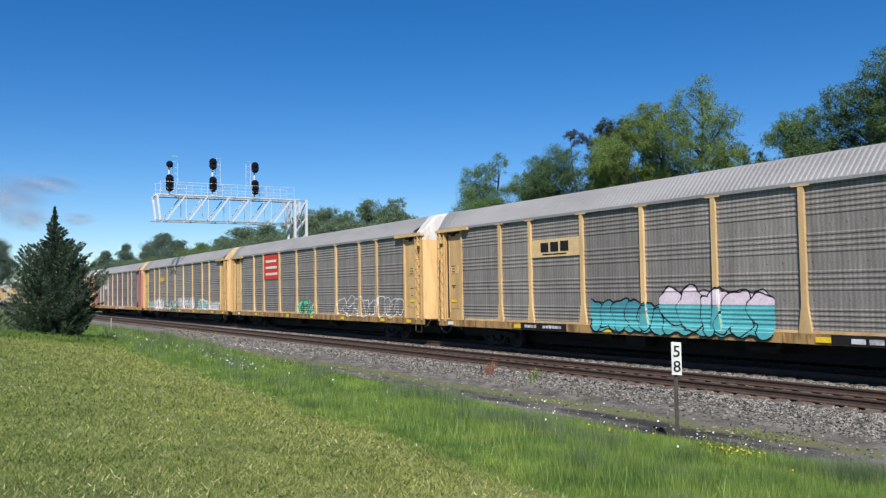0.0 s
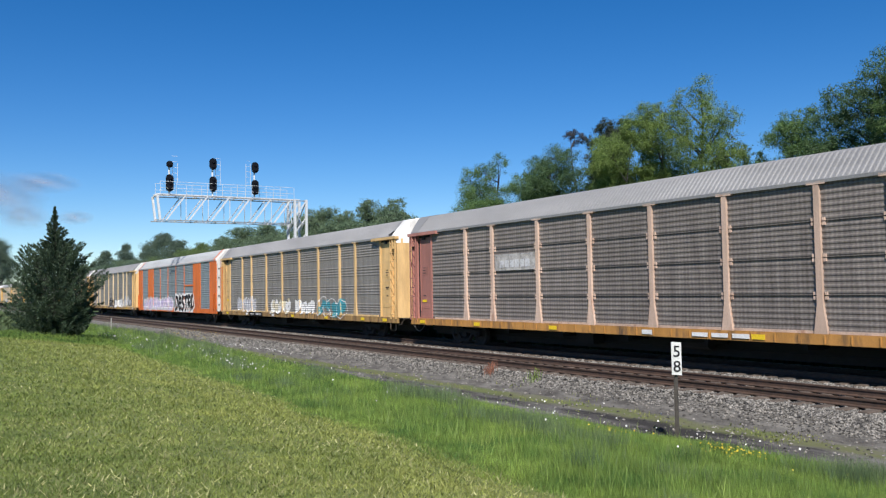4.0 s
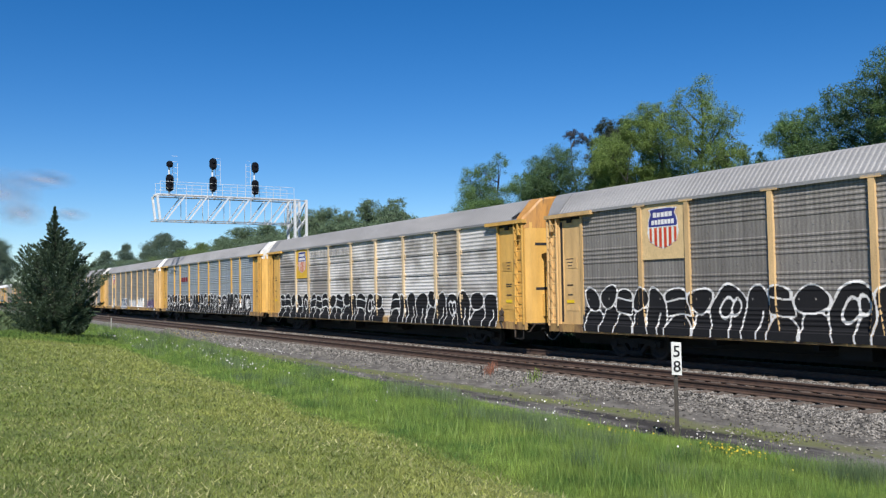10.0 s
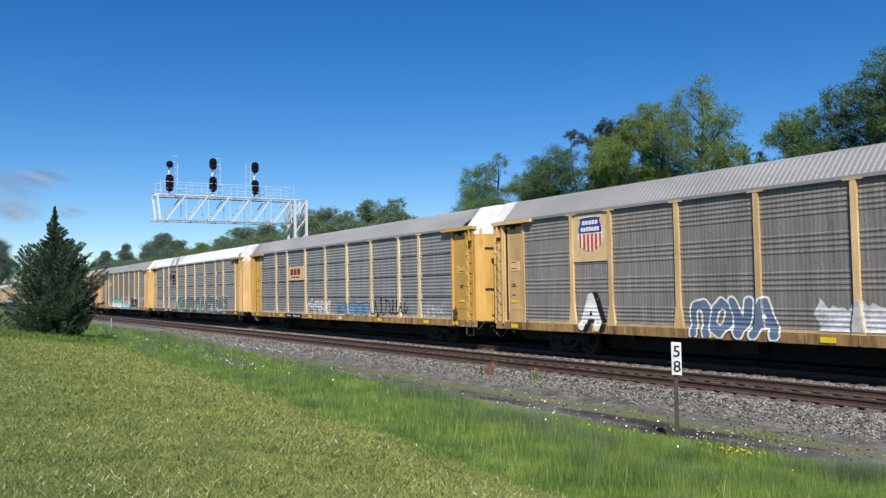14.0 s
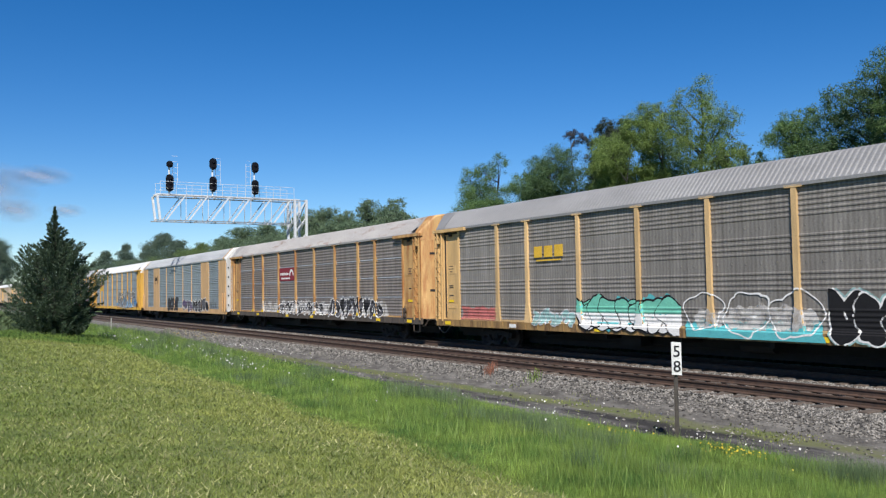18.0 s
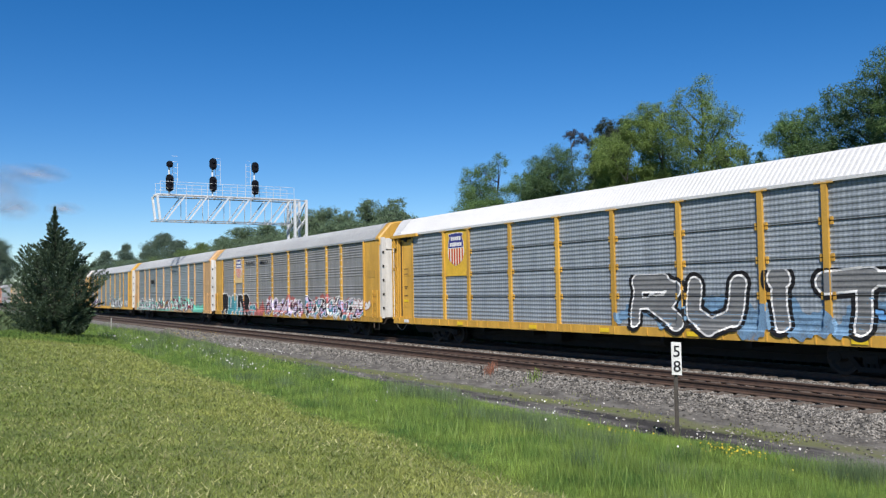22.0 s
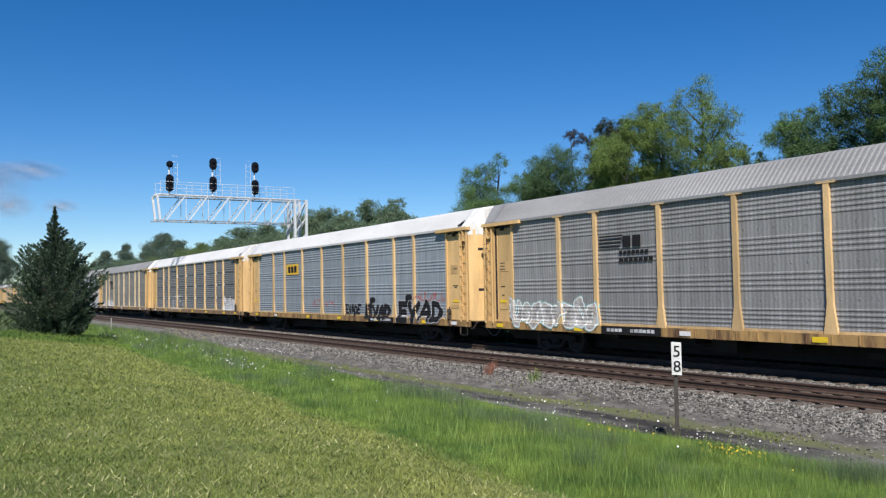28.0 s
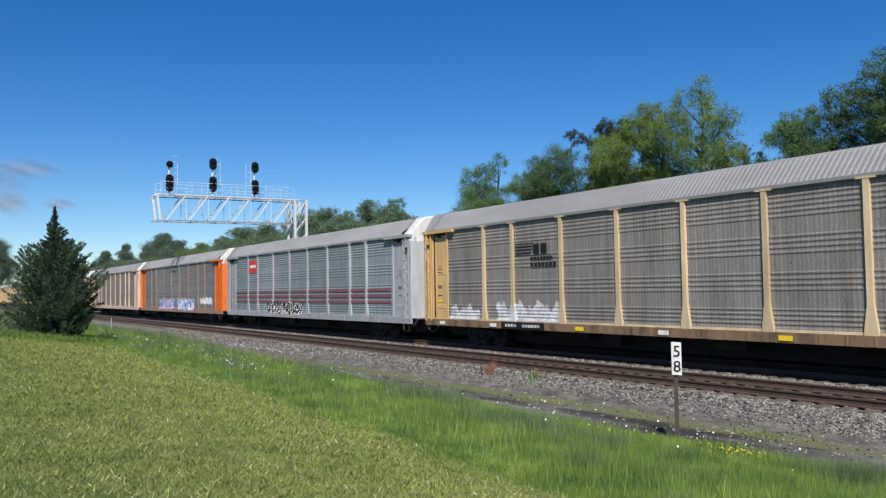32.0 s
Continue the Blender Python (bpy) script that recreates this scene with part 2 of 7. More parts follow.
def ground_material():
    m = bpy.data.materials.new("ground_cover")
    m.use_nodes = True
    n, l = m.node_tree.nodes, m.node_tree.links
    b = n["Principled BSDF"]
    b.inputs["Roughness"].default_value = 0.95
    tc, sep = n.new("ShaderNodeTexCoord"), n.new("ShaderNodeSeparateXYZ")
    wob, add = n.new("ShaderNodeTexNoise"), n.new("ShaderNodeMath")
    wob.inputs["Scale"].default_value, wob.inputs["Detail"].default_value = 0.9, 5
    l.new(tc.outputs["Object"], sep.inputs[0])
    l.new(tc.outputs["Object"], wob.inputs["Vector"])
    add.operation = "MULTIPLY_ADD"
    add.inputs[1].default_value = 0.9
    l.new(wob.outputs["Fac"], add.inputs[0])
    l.new(sep.outputs[1], add.inputs[2])   # y, wavering by up to 0.45 m each way, raised by 0.45

    def speckle(scale, c0, c1, c2, detail=3, lo=0.35, hi=0.65, along=1.0):
        t, r = n.new("ShaderNodeTexNoise"), n.new("ShaderNodeValToRGB")
        t.inputs["Scale"].default_value, t.inputs["Detail"].default_value, t.inputs["Roughness"].default_value = scale, detail, 0.7
        mp = n.new("ShaderNodeMapping")
        mp.inputs["Scale"].default_value = (along, 1, 1)
        l.new(tc.outputs["Object"], mp.inputs["Vector"])
        l.new(mp.outputs[0], t.inputs["Vector"])
        e = r.color_ramp.elements
        e[0].position, e[1].position = lo, hi
        e[0].color, e[1].color = (*c0, 1), (*c2, 1)
        e.new((lo + hi) / 2).color = (*c1, 1)
        l.new(t.outputs["Fac"], r.inputs[0])
        return r.outputs[0]

    def stones(scale):
        t, r = n.new("ShaderNodeTexVoronoi"), n.new("ShaderNodeValToRGB")
        t.inputs["Scale"].default_value = scale
        l.new(tc.outputs["Object"], t.inputs["Vector"])
        sp = n.new("ShaderNodeSeparateXYZ")
        l.new(t.outputs["Color"], sp.inputs[0])
        e = r.color_ramp.elements
        e[0].color, e[1].color = (0.045, 0.041, 0.037, 1), (0.24, 0.228, 0.21, 1)
        e.new(0.6).color = (0.12, 0.111, 0.1, 1)
        l.new(sp.outputs[0], r.inputs[0])
        return r.outputs[0]

    lawn = speckle(3.0, (0.08, 0.11, 0.025), (0.115, 0.145, 0.035), (0.17, 0.18, 0.055), 8)
    tall = speckle(2.0, (0.10, 0.17, 0.03), (0.15, 0.23, 0.045), (0.20, 0.27, 0.06), 6)
    dark = speckle(0.9, (0.018, 0.016, 0.015), (0.085, 0.08, 0.076), (0.15, 0.143, 0.135), 8, 0.42, 0.6, 0.25)
    mid = speckle(1.3, (0.095, 0.12, 0.03), (0.105, 0.112, 0.045), (0.12, 0.115, 0.09), 8, 0.4, 0.65, 0.3)
    fine = speckle(3.0, (0.05, 0.045, 0.04), (0.105, 0.098, 0.088), (0.165, 0.155, 0.14), 10, 0.36, 0.66, 0.4)
    rock = stones(17.0)
    # ground behind the train: shade under the cars is put into its colour
    shaded_meadow = speckle(0.6, (0.025, 0.045, 0.01), (0.045, 0.07, 0.015), (0.07, 0.09, 0.025), 8)
    col = lawn
    for edge, soft, nxt in ((8.2, 1.2, tall), (13.05, 0.35, dark), (14.4, 0.3, mid), (15.05, 0.3, fine), (15.85, 0.25, rock), (24.6, 0.6, shaded_meadow)):
        mr, mx = n.new("ShaderNodeMapRange"), n.new("ShaderNodeMix")
        mr.inputs["From Min"].default_value, mr.inputs["From Max"].default_value = edge - soft / 2, edge + soft / 2
        l.new(add.outputs[0], mr.inputs["Value"])
        mx.data_type = "RGBA"
        l.new(mr.outputs[0], mx.inputs["Factor"])
        l.new(col, mx.inputs[6])
        l.new(nxt, mx.inputs[7])
        col = mx.outputs[2]
    l.new(col, b.inputs["Base Color"])
    bp, bn = n.new("ShaderNodeBump"), n.new("ShaderNodeTexNoise")
    bn.inputs["Scale"].default_value, bn.inputs["Detail"].default_value = 22, 5
    l.new(tc.outputs["Object"], bn.inputs["Vector"])
    bp.inputs["Strength"].default_value, bp.inputs["Distance"].default_value = 0.8, 0.05
    l.new(bn.outputs["Fac"], bp.inputs["Height"])
    l.new(bp.outputs[0], b.inputs["Normal"])
    return m


def build_ground():
    xs = [-3500, -2000, -1200, -800, -500, -350, -250, -200, -160, -130, -110, -95] + [-80 + i for i in range(101)] + [30, 50, 90, 200, 500, 1000, 2000, 3500]
    ys = [-3000, -1000, -300, -100, -40, -20, -10] + [-5 + 0.35 * i for i in range(104)] + [33, 40, 60, 100, 200, 500, 1500, 3000]
    bm = bmesh.new()
    sheet(bm, [[(x, y, ground_z(x, y)) for x in xs] for y in ys])
    me = finish("ground", bm, ground_material(), True)
    tagged(new("ground", me), "mown lawn, rough grass verge and gravel beside the railway", "ground", kind="structure")


# ---- railway ----
NEAR_C, FAR_C, HALF_GAUGE = 17.11, 21.05, 0.753


def rail_section(bm, x0, x1):
    pts = [(-0.07, -0.17), (-0.07, -0.155), (-0.012, -0.13), (-0.012, -0.045), (-0.036, -0.035), (-0.036, -0.006), (-0.028, 0.0),
           (0.028, 0.0), (0.036, -0.006), (0.036, -0.035), (0.012, -0.045), (0.012, -0.13), (0.07, -0.155), (0.07, -0.17)]
    sheet(bm, [[(x, y, z) for y, z in pts] for x in (x0, x1)])


def tie_block(bm):
    box(bm, -0.115, 0.115, -1.3, 1.3, -0.35, -0.172)
    bmesh.ops.bevel(bm, geom=bm.edges[:], offset=0.012, segments=1, affect="EDGES")


def build_track(yc, label, near_ties):
    tr = thing("railway_track", pose(0, yc, 0), label, "railway track", "parallel tracks", "structure")
    for s in (-1, 1):
        part("rail", shared("rail", RAIL, rail_section, -900, 900), RAIL, tr, "rusty steel rail", pose(0, s * HALF_GAUGE, 0))
        part("railhead", shared("railhead", RAILHEAD, lambda bm: box(bm, -900, 900, -0.026, 0.026, 0.0, 0.003)), RAILHEAD, tr, "", pose(0, s * HALF_GAUGE, 0.0012))
    rng = random.Random(4)
    one = shared("tie", TIE, tie_block)
    for i in range(near_ties):
        part("tie", one, TIE, tr, "", pose(-80 + i * 0.53, rng.uniform(-0.04, 0.04), rng.uniform(-0.01, 0.004), 0, 0, rng.uniform(-0.8, 0.8)))
    bm = bmesh.new()
    for i in range(420):
        x = -80.53 - i * 0.53
        box(bm, x - 0.115, x + 0.115, -1.3, 1.3, -0.35, -0.176)
    for i in range(120):
        x = -80 + (near_ties + i) * 0.53
        box(bm, x - 0.115, x + 0.115, -1.3, 1.3, -0.35, -0.176)
    tagged(part("far_ties", bm, TIE, tr), kind="stuff")


# ---- autorack cars ----
BAYS = (-12.05, -9.25, -7.29, -4.34, -1.44, 1.44, 4.34, 7.29, 9.25, 12.05)
Z0, Z1 = 1.08, 4.97
SIDE, POST_Y = -1.43, -1.52


def rib_profile(style):
    """Heights and depths of the pressed ribs: groups of four with plain bands between, or even ribs in four rows."""
    pts = []
    if style == "rows":
        edges, n = (Z0, 2.05, 3.02, 3.95, Z1), 6
        groups = [(a + 0.03, c - 0.03, n) for a, c in zip(edges, edges[1:])]
    else:
        groups = [(Z0 + 0.04, 1.76, 5), (2.16, 2.74, 4), (3.14, 3.72, 4), (4.12, 4.93, 6)]
    pts.append((0.0, Z0))
    for a, c, n in groups:
        p = (c - a) / n
        for k in range(n):
            z = a + k * p
            pts += [(0.0, z + 0.02 * p), (-0.017, z + 0.27 * p), (-0.017, z + 0.5 * p), (0.0, z + 0.72 * p)]
    pts.append((0.0, Z1))
    return pts


RIBS = {"bands": rib_profile("bands"), "rows": rib_profile("rows")}


def corrugated(bm, w, style):
    """A pressed sheet with horizontal ribs, standing in the xz plane and facing -y."""
    sheet(bm, [[(x, y, z) for y, z in RIBS[style]] for x in (-w / 2, w / 2)])
    if style == "bands":
        for z in (1.96, 2.94, 3.92):
            for k in range(int(w / 0.5)):
                x = -w / 2 + 0.25 + k * 0.5
                box(bm, x - 0.02, x + 0.02, -0.012, 0.0, z - 0.03, z + 0.03)


def seam_bar(bm, w, h=0.012):
    box(bm, -w / 2, w / 2, -0.02, 0.0, -h, h)


def side_post(bm, foot):
    """A pressed post with a flared foot and a T-shaped cap."""
    prof = [(Z0 - 0.02, 0.19 if foot else 0.085), (Z0 + 0.06, 0.185 if foot else 0.085), (Z0 + 0.75, 0.085), (Z1 - 0.07, 0.08)]
    for (za, wa), (zb, wb) in zip(prof, prof[1:]):
        v = [bm.verts.new(p) for p in ((-wa, -0.09, za), (wa, -0.09, za), (wb, -0.09, zb), (-wb, -0.09, zb), (-wa, 0.02, za), (wa, 0.02, za), (wb, 0.02, zb), (-wb, 0.02, zb))]
        for q in ((0, 1, 2, 3), (0, 3, 7, 4), (1, 5, 6, 2)):
            bm.faces.new([v[i] for i in q])
    bmesh.ops.remove_doubles(bm, verts=bm.verts[:], dist=0.0005)


def post_cap(bm):
    box(bm, -0.27, 0.27, -0.10, 0.02, Z1 - 0.069, Z1 + 0.005)


def rail_clip(bm):
    """Two lugs that hold the seam on either side of a post."""
    for a in (-0.2, 0.125):
        box(bm, a, a + 0.075, -0.05, 0.0, 0.014, 0.1)
        box(bm, a, a + 0.075, -0.05, 0.0, -0.1, -0.014)


ROOF_PROFILE = ((-1.53, 4.93), (-1.53, 5.02), (-1.50, 5.07), (-1.2, 5.41), (-0.95, 5.69), (-0.87, 5.765), (-0.76, 5.815), (-0.4, 5.87), (0, 5.90))
ROOF_FULL = ROOF_PROFILE + tuple((-y, z) for y, z in ROOF_PROFILE[-2::-1])
HOOD_FULL = tuple((a[0] + (b[0] - a[0]) * k / 3, a[1] + (b[1] - a[1]) * k / 3) for a, b in zip(ROOF_FULL, ROOF_FULL[1:]) for k in range(3)) + ROOF_FULL[-1:]


def roof_shell(bm, x0, x1, ribs, pitch):
    """Sloped shoulders and a nearly flat top, pressed into cross ribs; deep ribs fade out towards the top."""
    rows = []
    n = round((x1 - x0) / pitch)
    for i in range(n):
        x, p = x0 + i * (x1 - x0) / n, (x1 - x0) / n
        a, b, c = (0.4, 0.58, 0.84) if ribs < 0.02 else (0.34, 0.44, 0.88)
        rows += [(x, 0), (x + p * a, 0), (x + p * b, ribs), (x + p * c, ribs)]
    rows.append((x1, 0))
    fade = [0.0 if z < 5.05 else 1.0 if ribs < 0.02 or z < 5.5 else 0.2 for _, z in ROOF_FULL]
    sheet(bm, [[(x, y * (1 - d * k / 2), z - (d * k if 0 < i < len(ROOF_FULL) - 1 else 0)) for i, ((y, z), k) in enumerate(zip(ROOF_FULL, fade))] for x, d in rows])


def hood_gap(bm):
    """A black plate for the shade in the opening between the roof's edge and the hood."""
    for y in (-1.566, -1.53):
        pts = ((13.16, 5.07), (13.5, 5.07), (13.5, 5.3))
        bm.faces.new([bm.verts.new((x, y + (z - 5.07) * 0.887, z + 0.012)) for x, z in pts])


def bulge(y, depth):
    return depth * max(0.0, 1 - (y / 1.45) ** 2) ** 0.7


def hood_rim(bm, depth):
    """The rounded band where the roof meets the end."""
    sheet(bm, [[(x, y * 1.006, z + 0.013) for y, z in HOOD_FULL] for x in (13.2, 13.5)])


def end_hood(bm, depth):
    """The rounded cap over the end doors."""
    a = [(13.5, y * 1.005, z + 0.012) for y, z in HOOD_FULL]
    b = [(13.82 + bulge(y, depth), y * 1.005, z + 0.006) for y, z in HOOD_FULL]
    c = [(13.87 + bulge(y, depth), y * 0.98, max(4.86, z - 0.06)) for y, z in HOOD_FULL]
    d = [(13.87 + bulge(y, depth), y * 0.98, 4.66) for y, z in HOOD_FULL]
    sheet(bm, [a, b, c, d])


def end_door(bm, depth, slots):
    ys = [-1.45 + 2.9 * i / 16 for i in range(17)]
    sheet(bm, [[(13.86 + bulge(y, depth), y, z) for y in ys] for z in (1.05, 2.0, 2.02, 3.6, 3.62, 4.88)])


def door_pocket(bm, depth, s):
    y = s * 0.62
    box(bm, 13.8 + bulge(y, depth), 13.9 + bulge(y, depth), y - 0.25, y + 0.25, 1.3, 2.15)


def end_slot(bm, depth):
    ys = [-1.12 + 0.84 * k / 6 for k in range(7)]
    sheet(bm, [[(13.872 + bulge(y, depth), y, z) for y in ys] for z in (-0.05, 0.05)])


def flat_end(ob, mat, m, post=None):
    """Flat end doors between two heavy posts, with hinges."""
    post = post or mat
    for s in (-1, 1):
        box_part("end_post", post, ob, (13.72, 13.98, *sorted((s * 1.24, s * 1.44)), 1.0, 5.05), m)
        for z in (1.5, 2.2, 2.9, 3.6, 4.3):
            box_part("hinge", STEEL, ob, (13.98, 14.02, *sorted((s * 1.32, s * 1.4)), z - 0.06, z + 0.06), m)
    box_part("end_door", mat, ob, (13.82, 13.94, -1.235, -0.005, 1.0, 5.0), m)
    box_part("end_door", mat, ob, (13.82, 13.94, 0.005, 1.235, 1.0, 5.0), m)
    for y in (-0.75, 0.0, 0.75):
        box_part("lock_bar", post, ob, (13.94, 14.0, y - 0.04, y + 0.04, 1.05, 4.95), m)
    box_part("end_lintel", post, ob, (13.942, 13.99, -1.2, 1.2, 4.45, 4.98), m)


def slab(bm, x0, x1, y0, y1, z0, z1):
    box(bm, x0, x1, y0, y1, z0, z1)


def box_part(name, mat, parent, dims, m=None, label=""):
    """A plain bar or plate as a part of its own."""
    return part(name, shared(name, mat, slab, *dims), mat, parent, label, m)


def corner(ob, mat, side, x1, y):
    """The plain end bay of the near side: plate, stile, hatch frames and the corner post."""
    def both(a, c):
        return (a, c) if side > 0 else (-c, -a)
    box_part("corner_panel", mat, ob, (*both(12.05, x1), y, y + 0.04, Z0, 4.93))
    box_part("corner_stile", mat, ob, (*both(12.05, 12.16), y - 0.06, y - 0.001, Z0, 4.93))
    box_part("data_plate", mat, ob, (*both(12.4, x1 - 0.35), y - 0.012, y - 0.001, 3.05, 3.42))
    box_part("hatch", mat, ob, (*both(12.35, x1 - 0.3), y - 0.012, y - 0.001, 1.55, 1.72))
    if x1 < 13.5:
        box_part("ladder_plate", mat, ob, (*both(x1 + 0.002, 13.84), y + 0.03, y + 0.06, Z0, 4.93))
        box_part("corner_post", mat, ob, (*both(13.78, 13.87), y - 0.05, y + 0.03, Z0, 4.93))
        box_part("slide_post", mat, ob, (*both(x1 - 0.06, x1 + 0.03), y - 0.09, y - 0.013, Z0, 4.86))
        # dark bar that stands in for the recess shade under the header beam
        box_part("door_track", STEEL, ob, (*both(12.2, x1 - 0.1), y - 0.03, y - 0.002, 4.76, 4.85))
        box_part("door_hanger", STEEL, ob, (*both(12.62, 12.86), y - 0.07, y - 0.031, 4.66, 4.84))
        box_part("panel_rib", mat, ob, (*both(x1 - 0.24, x1 - 0.2), y - 0.02, y - 0.001, 1.4, 4.7))
        # black strip laid on the plate for the shade in the ladder gap
        if side < 0:
            box_part("door_slot", BLACK, ob, (*both(x1 - 0.17, x1 - 0.065), y - 0.006, y - 0.001, 1.15, 4.72))


def ladder(bm, x, z0, z1, n):
    for s in (-1, 1):
        beam(bm, (x + s * 0.25, -1.56, z0), (x + s * 0.25, -1.56, z1), 0.06, 0.05)
    for i in range(n):
        z = z0 + (i + 0.5) * (z1 - z0) / n
        rod(bm, (x - 0.25, -1.58, z), (x + 0.25, -1.58, z), 0.016, sides=6)


def header_beam(bm, x0, x1):
    box(bm, x0, x1, -1.64, -1.40, 4.86, 4.99)
    box(bm, x1 - 0.35, x1 - 0.27, -1.62, -1.44, 4.4, 4.86)


def panel_lip(bm, w):
    box(bm, -w / 2 + 0.22, w / 2 - 0.22, -0.06, 0.0, Z0, Z0 + 0.07)


def rivet_rows(bm, xs, y):
    for x in xs:
        for k in range(11):
            z = 1.35 + k * 0.34
            box(bm, x - 0.022, x + 0.022, y, y + 0.03, z - 0.028, z + 0.028)


def side_sill(bm):
    box(bm, -13.9, 13.9, -1.53, -1.40, 0.80, Z0 - 0.004)
    for i in range(-18, 19):
        box(bm, i * 0.74 - 0.02, i * 0.74 + 0.02, -1.55, -1.53, 0.82, 1.05)


def underframe(bm):
    box(bm, -13.8, 13.8, -1.40, 1.53, 0.92, 1.07)
    box(bm, -13.9, 13.9, -0.3, 0.3, 0.48, 0.92)
    box(bm, -8.6, 8.6, -0.42, 0.42, 0.22, 0.92)
    box(bm, -13.6, 13.6, -0.34, 0.34, 0.34, 0.92)
    for x in (-6.5, -3.2, 0.1, 3.4, 6.7):
        box(bm, x - 0.08, x + 0.08, -1.35, 1.35, 0.62, 0.92)
    rod(bm, (2.0, -0.75, 0.62), (3.1, -0.75, 0.62), 0.2, sides=10)
    box(bm, -2.8, -1.9, -1.0, -0.5, 0.4, 0.85)
    rod(bm, (-9, -0.55, 0.45), (9, -0.55, 0.45), 0.02, sides=5)


def far_wall(bm):
    box(bm, -13.85, 13.85, 1.40, 1.47, Z0, 4.93)
    for x in BAYS:
        box(bm, x - 0.08, x + 0.08, 1.47, 1.52, Z0, 4.95)


def inner_wall(bm):
    box(bm, -13.0, 13.0, -1.37, -1.36, Z0, 4.93)


def coupler(bm):
    box(bm, 13.7, 14.5, -0.12, 0.12, 0.68, 0.98)
    box(bm, 14.4, 14.63, -0.18, 0.14, 0.64, 1.02)
    box(bm, 13.86, 14.1, -0.9, 0.9, 0.8, 1.02)
    rod(bm, (13.95, -0.5, 0.75), (14.2, -0.42, 0.35), 0.03, sides=6)
    beam(bm, (13.92, -1.45, 0.72), (13.92, 0.3, 0.8), 0.035)
    for x in (13.2, 13.75):
        beam(bm, (x, -1.5, 0.82), (x, -1.5, 0.45), 0.035)
    beam(bm, (13.2, -1.5, 0.45), (13.75, -1.5, 0.45), 0.04)


def truck_frame(bm):
    for s in (-1, 1):
        y = s * 1.0
        for x0, z0, x1, z1 in ((-1.15, 0.5, -0.55, 0.56), (0.55, 0.56, 1.15, 0.5)):
            beam(bm, (x0, y, z0), (x1, y, z1), 0.16, 0.2)
        beam(bm, (-0.6, y, 0.58), (0.6, y, 0.58), 0.15, 0.16)
        beam(bm, (-0.6, y, 0.55), (-0.3, y, 0.22), 0.14, 0.12)
        beam(bm, (0.6, y, 0.55), (0.3, y, 0.22), 0.14, 0.12)
        beam(bm, (-0.35, y, 0.2), (0.35, y, 0.2), 0.15, 0.12)
        for x in (-0.16, 0, 0.16):
            rod(bm, (x, y, 0.26), (x, y, 0.5), 0.06, sides=8)
        for x in (-0.89, 0.89):
            rod(bm, (x, y - 0.1, 0.47), (x, y + 0.1, 0.47), 0.12, sides=10)
    box(bm, -0.2, 0.2, -1.1, 1.1, 0.36, 0.56)


def wheel_disc(bm):
    prof = ((-0.07, 0.495), (-0.045, 0.472), (0.06, 0.466), (0.065, 0.38), (0.02, 0.3), (0.01, 0.14), (0.07, 0.1), (0.07, 0.0))
    for s in (-1, 1):
        rings = [[(r * math.cos(k * math.tau / 20), s * (0.78 + y), r * math.sin(k * math.tau / 20)) for k in range(21)] for y, r in ((-0.07, 0.1),) + prof]
        sheet(bm, rings)
    rod(bm, (0, -0.8, 0), (0, 0.8, 0), 0.085, sides=10)
    for s in (-1, 1):
        for k in range(3):
            a = k * math.tau / 3
            rod(bm, (0.1 * math.cos(a), s * 0.85, 0.1 * math.sin(a)), (0.1 * math.cos(a), s * 0.89, 0.1 * math.sin(a)), 0.025, sides=6)
    bmesh.ops.remove_doubles(bm, verts=bm.verts[:], dist=0.0005)


def air_hose(bm):
    """A slack brake hose under the coupler."""
    pts = [(13.9 + 0.09 * k, -0.62 + 0.03 * k, 0.74 - 0.34 * math.sin(math.pi * k / 8)) for k in range(9)]
    rows = []
    for k, p in enumerate(pts):
        a, b = Vector(pts[max(k - 1, 0)]), Vector(pts[min(k + 1, 8)])
        d = (b - a).normalized()
        s = d.cross(Vector((0, 1, 0))).normalized()
        u = s.cross(d)
        rows.append([Vector(p) + (s * math.cos(i * math.tau / 6) + u * math.sin(i * math.tau / 6)) * 0.028 for i in range(7)])
    sheet(bm, rows)
    bmesh.ops.remove_doubles(bm, verts=bm.verts[:], dist=0.0005)


def end_platform(bm):
    """The crossing step over the coupler, with brackets and grab irons."""
    box(bm, 13.9, 14.22, -1.3, 1.3, 1.0, 1.03)
    for y in (-1.28, -0.8, 0.8, 1.28):
        beam(bm, (13.9, y, 0.74), (14.2, y, 1.0), 0.05)
    for k in range(4):
        box(bm, 13.92 + 0.08 * k, 13.95 + 0.08 * k, -1.29, 1.29, 1.03, 1.045)
    beam(bm, (13.3, -1.55, 0.78), (13.3, -1.55, 0.5), 0.04)


def brake_gear(bm):
    """A hand-brake box with its chain and levers at the foot of the corner."""
    box(bm, 12.28, 12.5, -1.58, -1.49, 1.1, 1.26)
    rod(bm, (12.39, -1.52, 1.26), (12.39, -1.52, 1.62), 0.05, 0.03, 6)
    rod(bm, (12.39, -1.58, 1.42), (12.39, -1.49, 1.42), 0.12, 0.12, 10)
    beam(bm, (12.3, -1.54, 1.1), (12.46, -1.54, 0.82), 0.05)


MIRROR = pose(0, 0, 0, 0, 0, 180)
WHEELS = {-1: [], 1: []}
CARS = {}
FRAME_BAYS = ((-11.98, -9.36), (-7.14, -4.45), (-4.37, -1.51), (-1.43, 1.38), (1.46, 4.20), (4.28, 7.16), (9.34, 12.0))


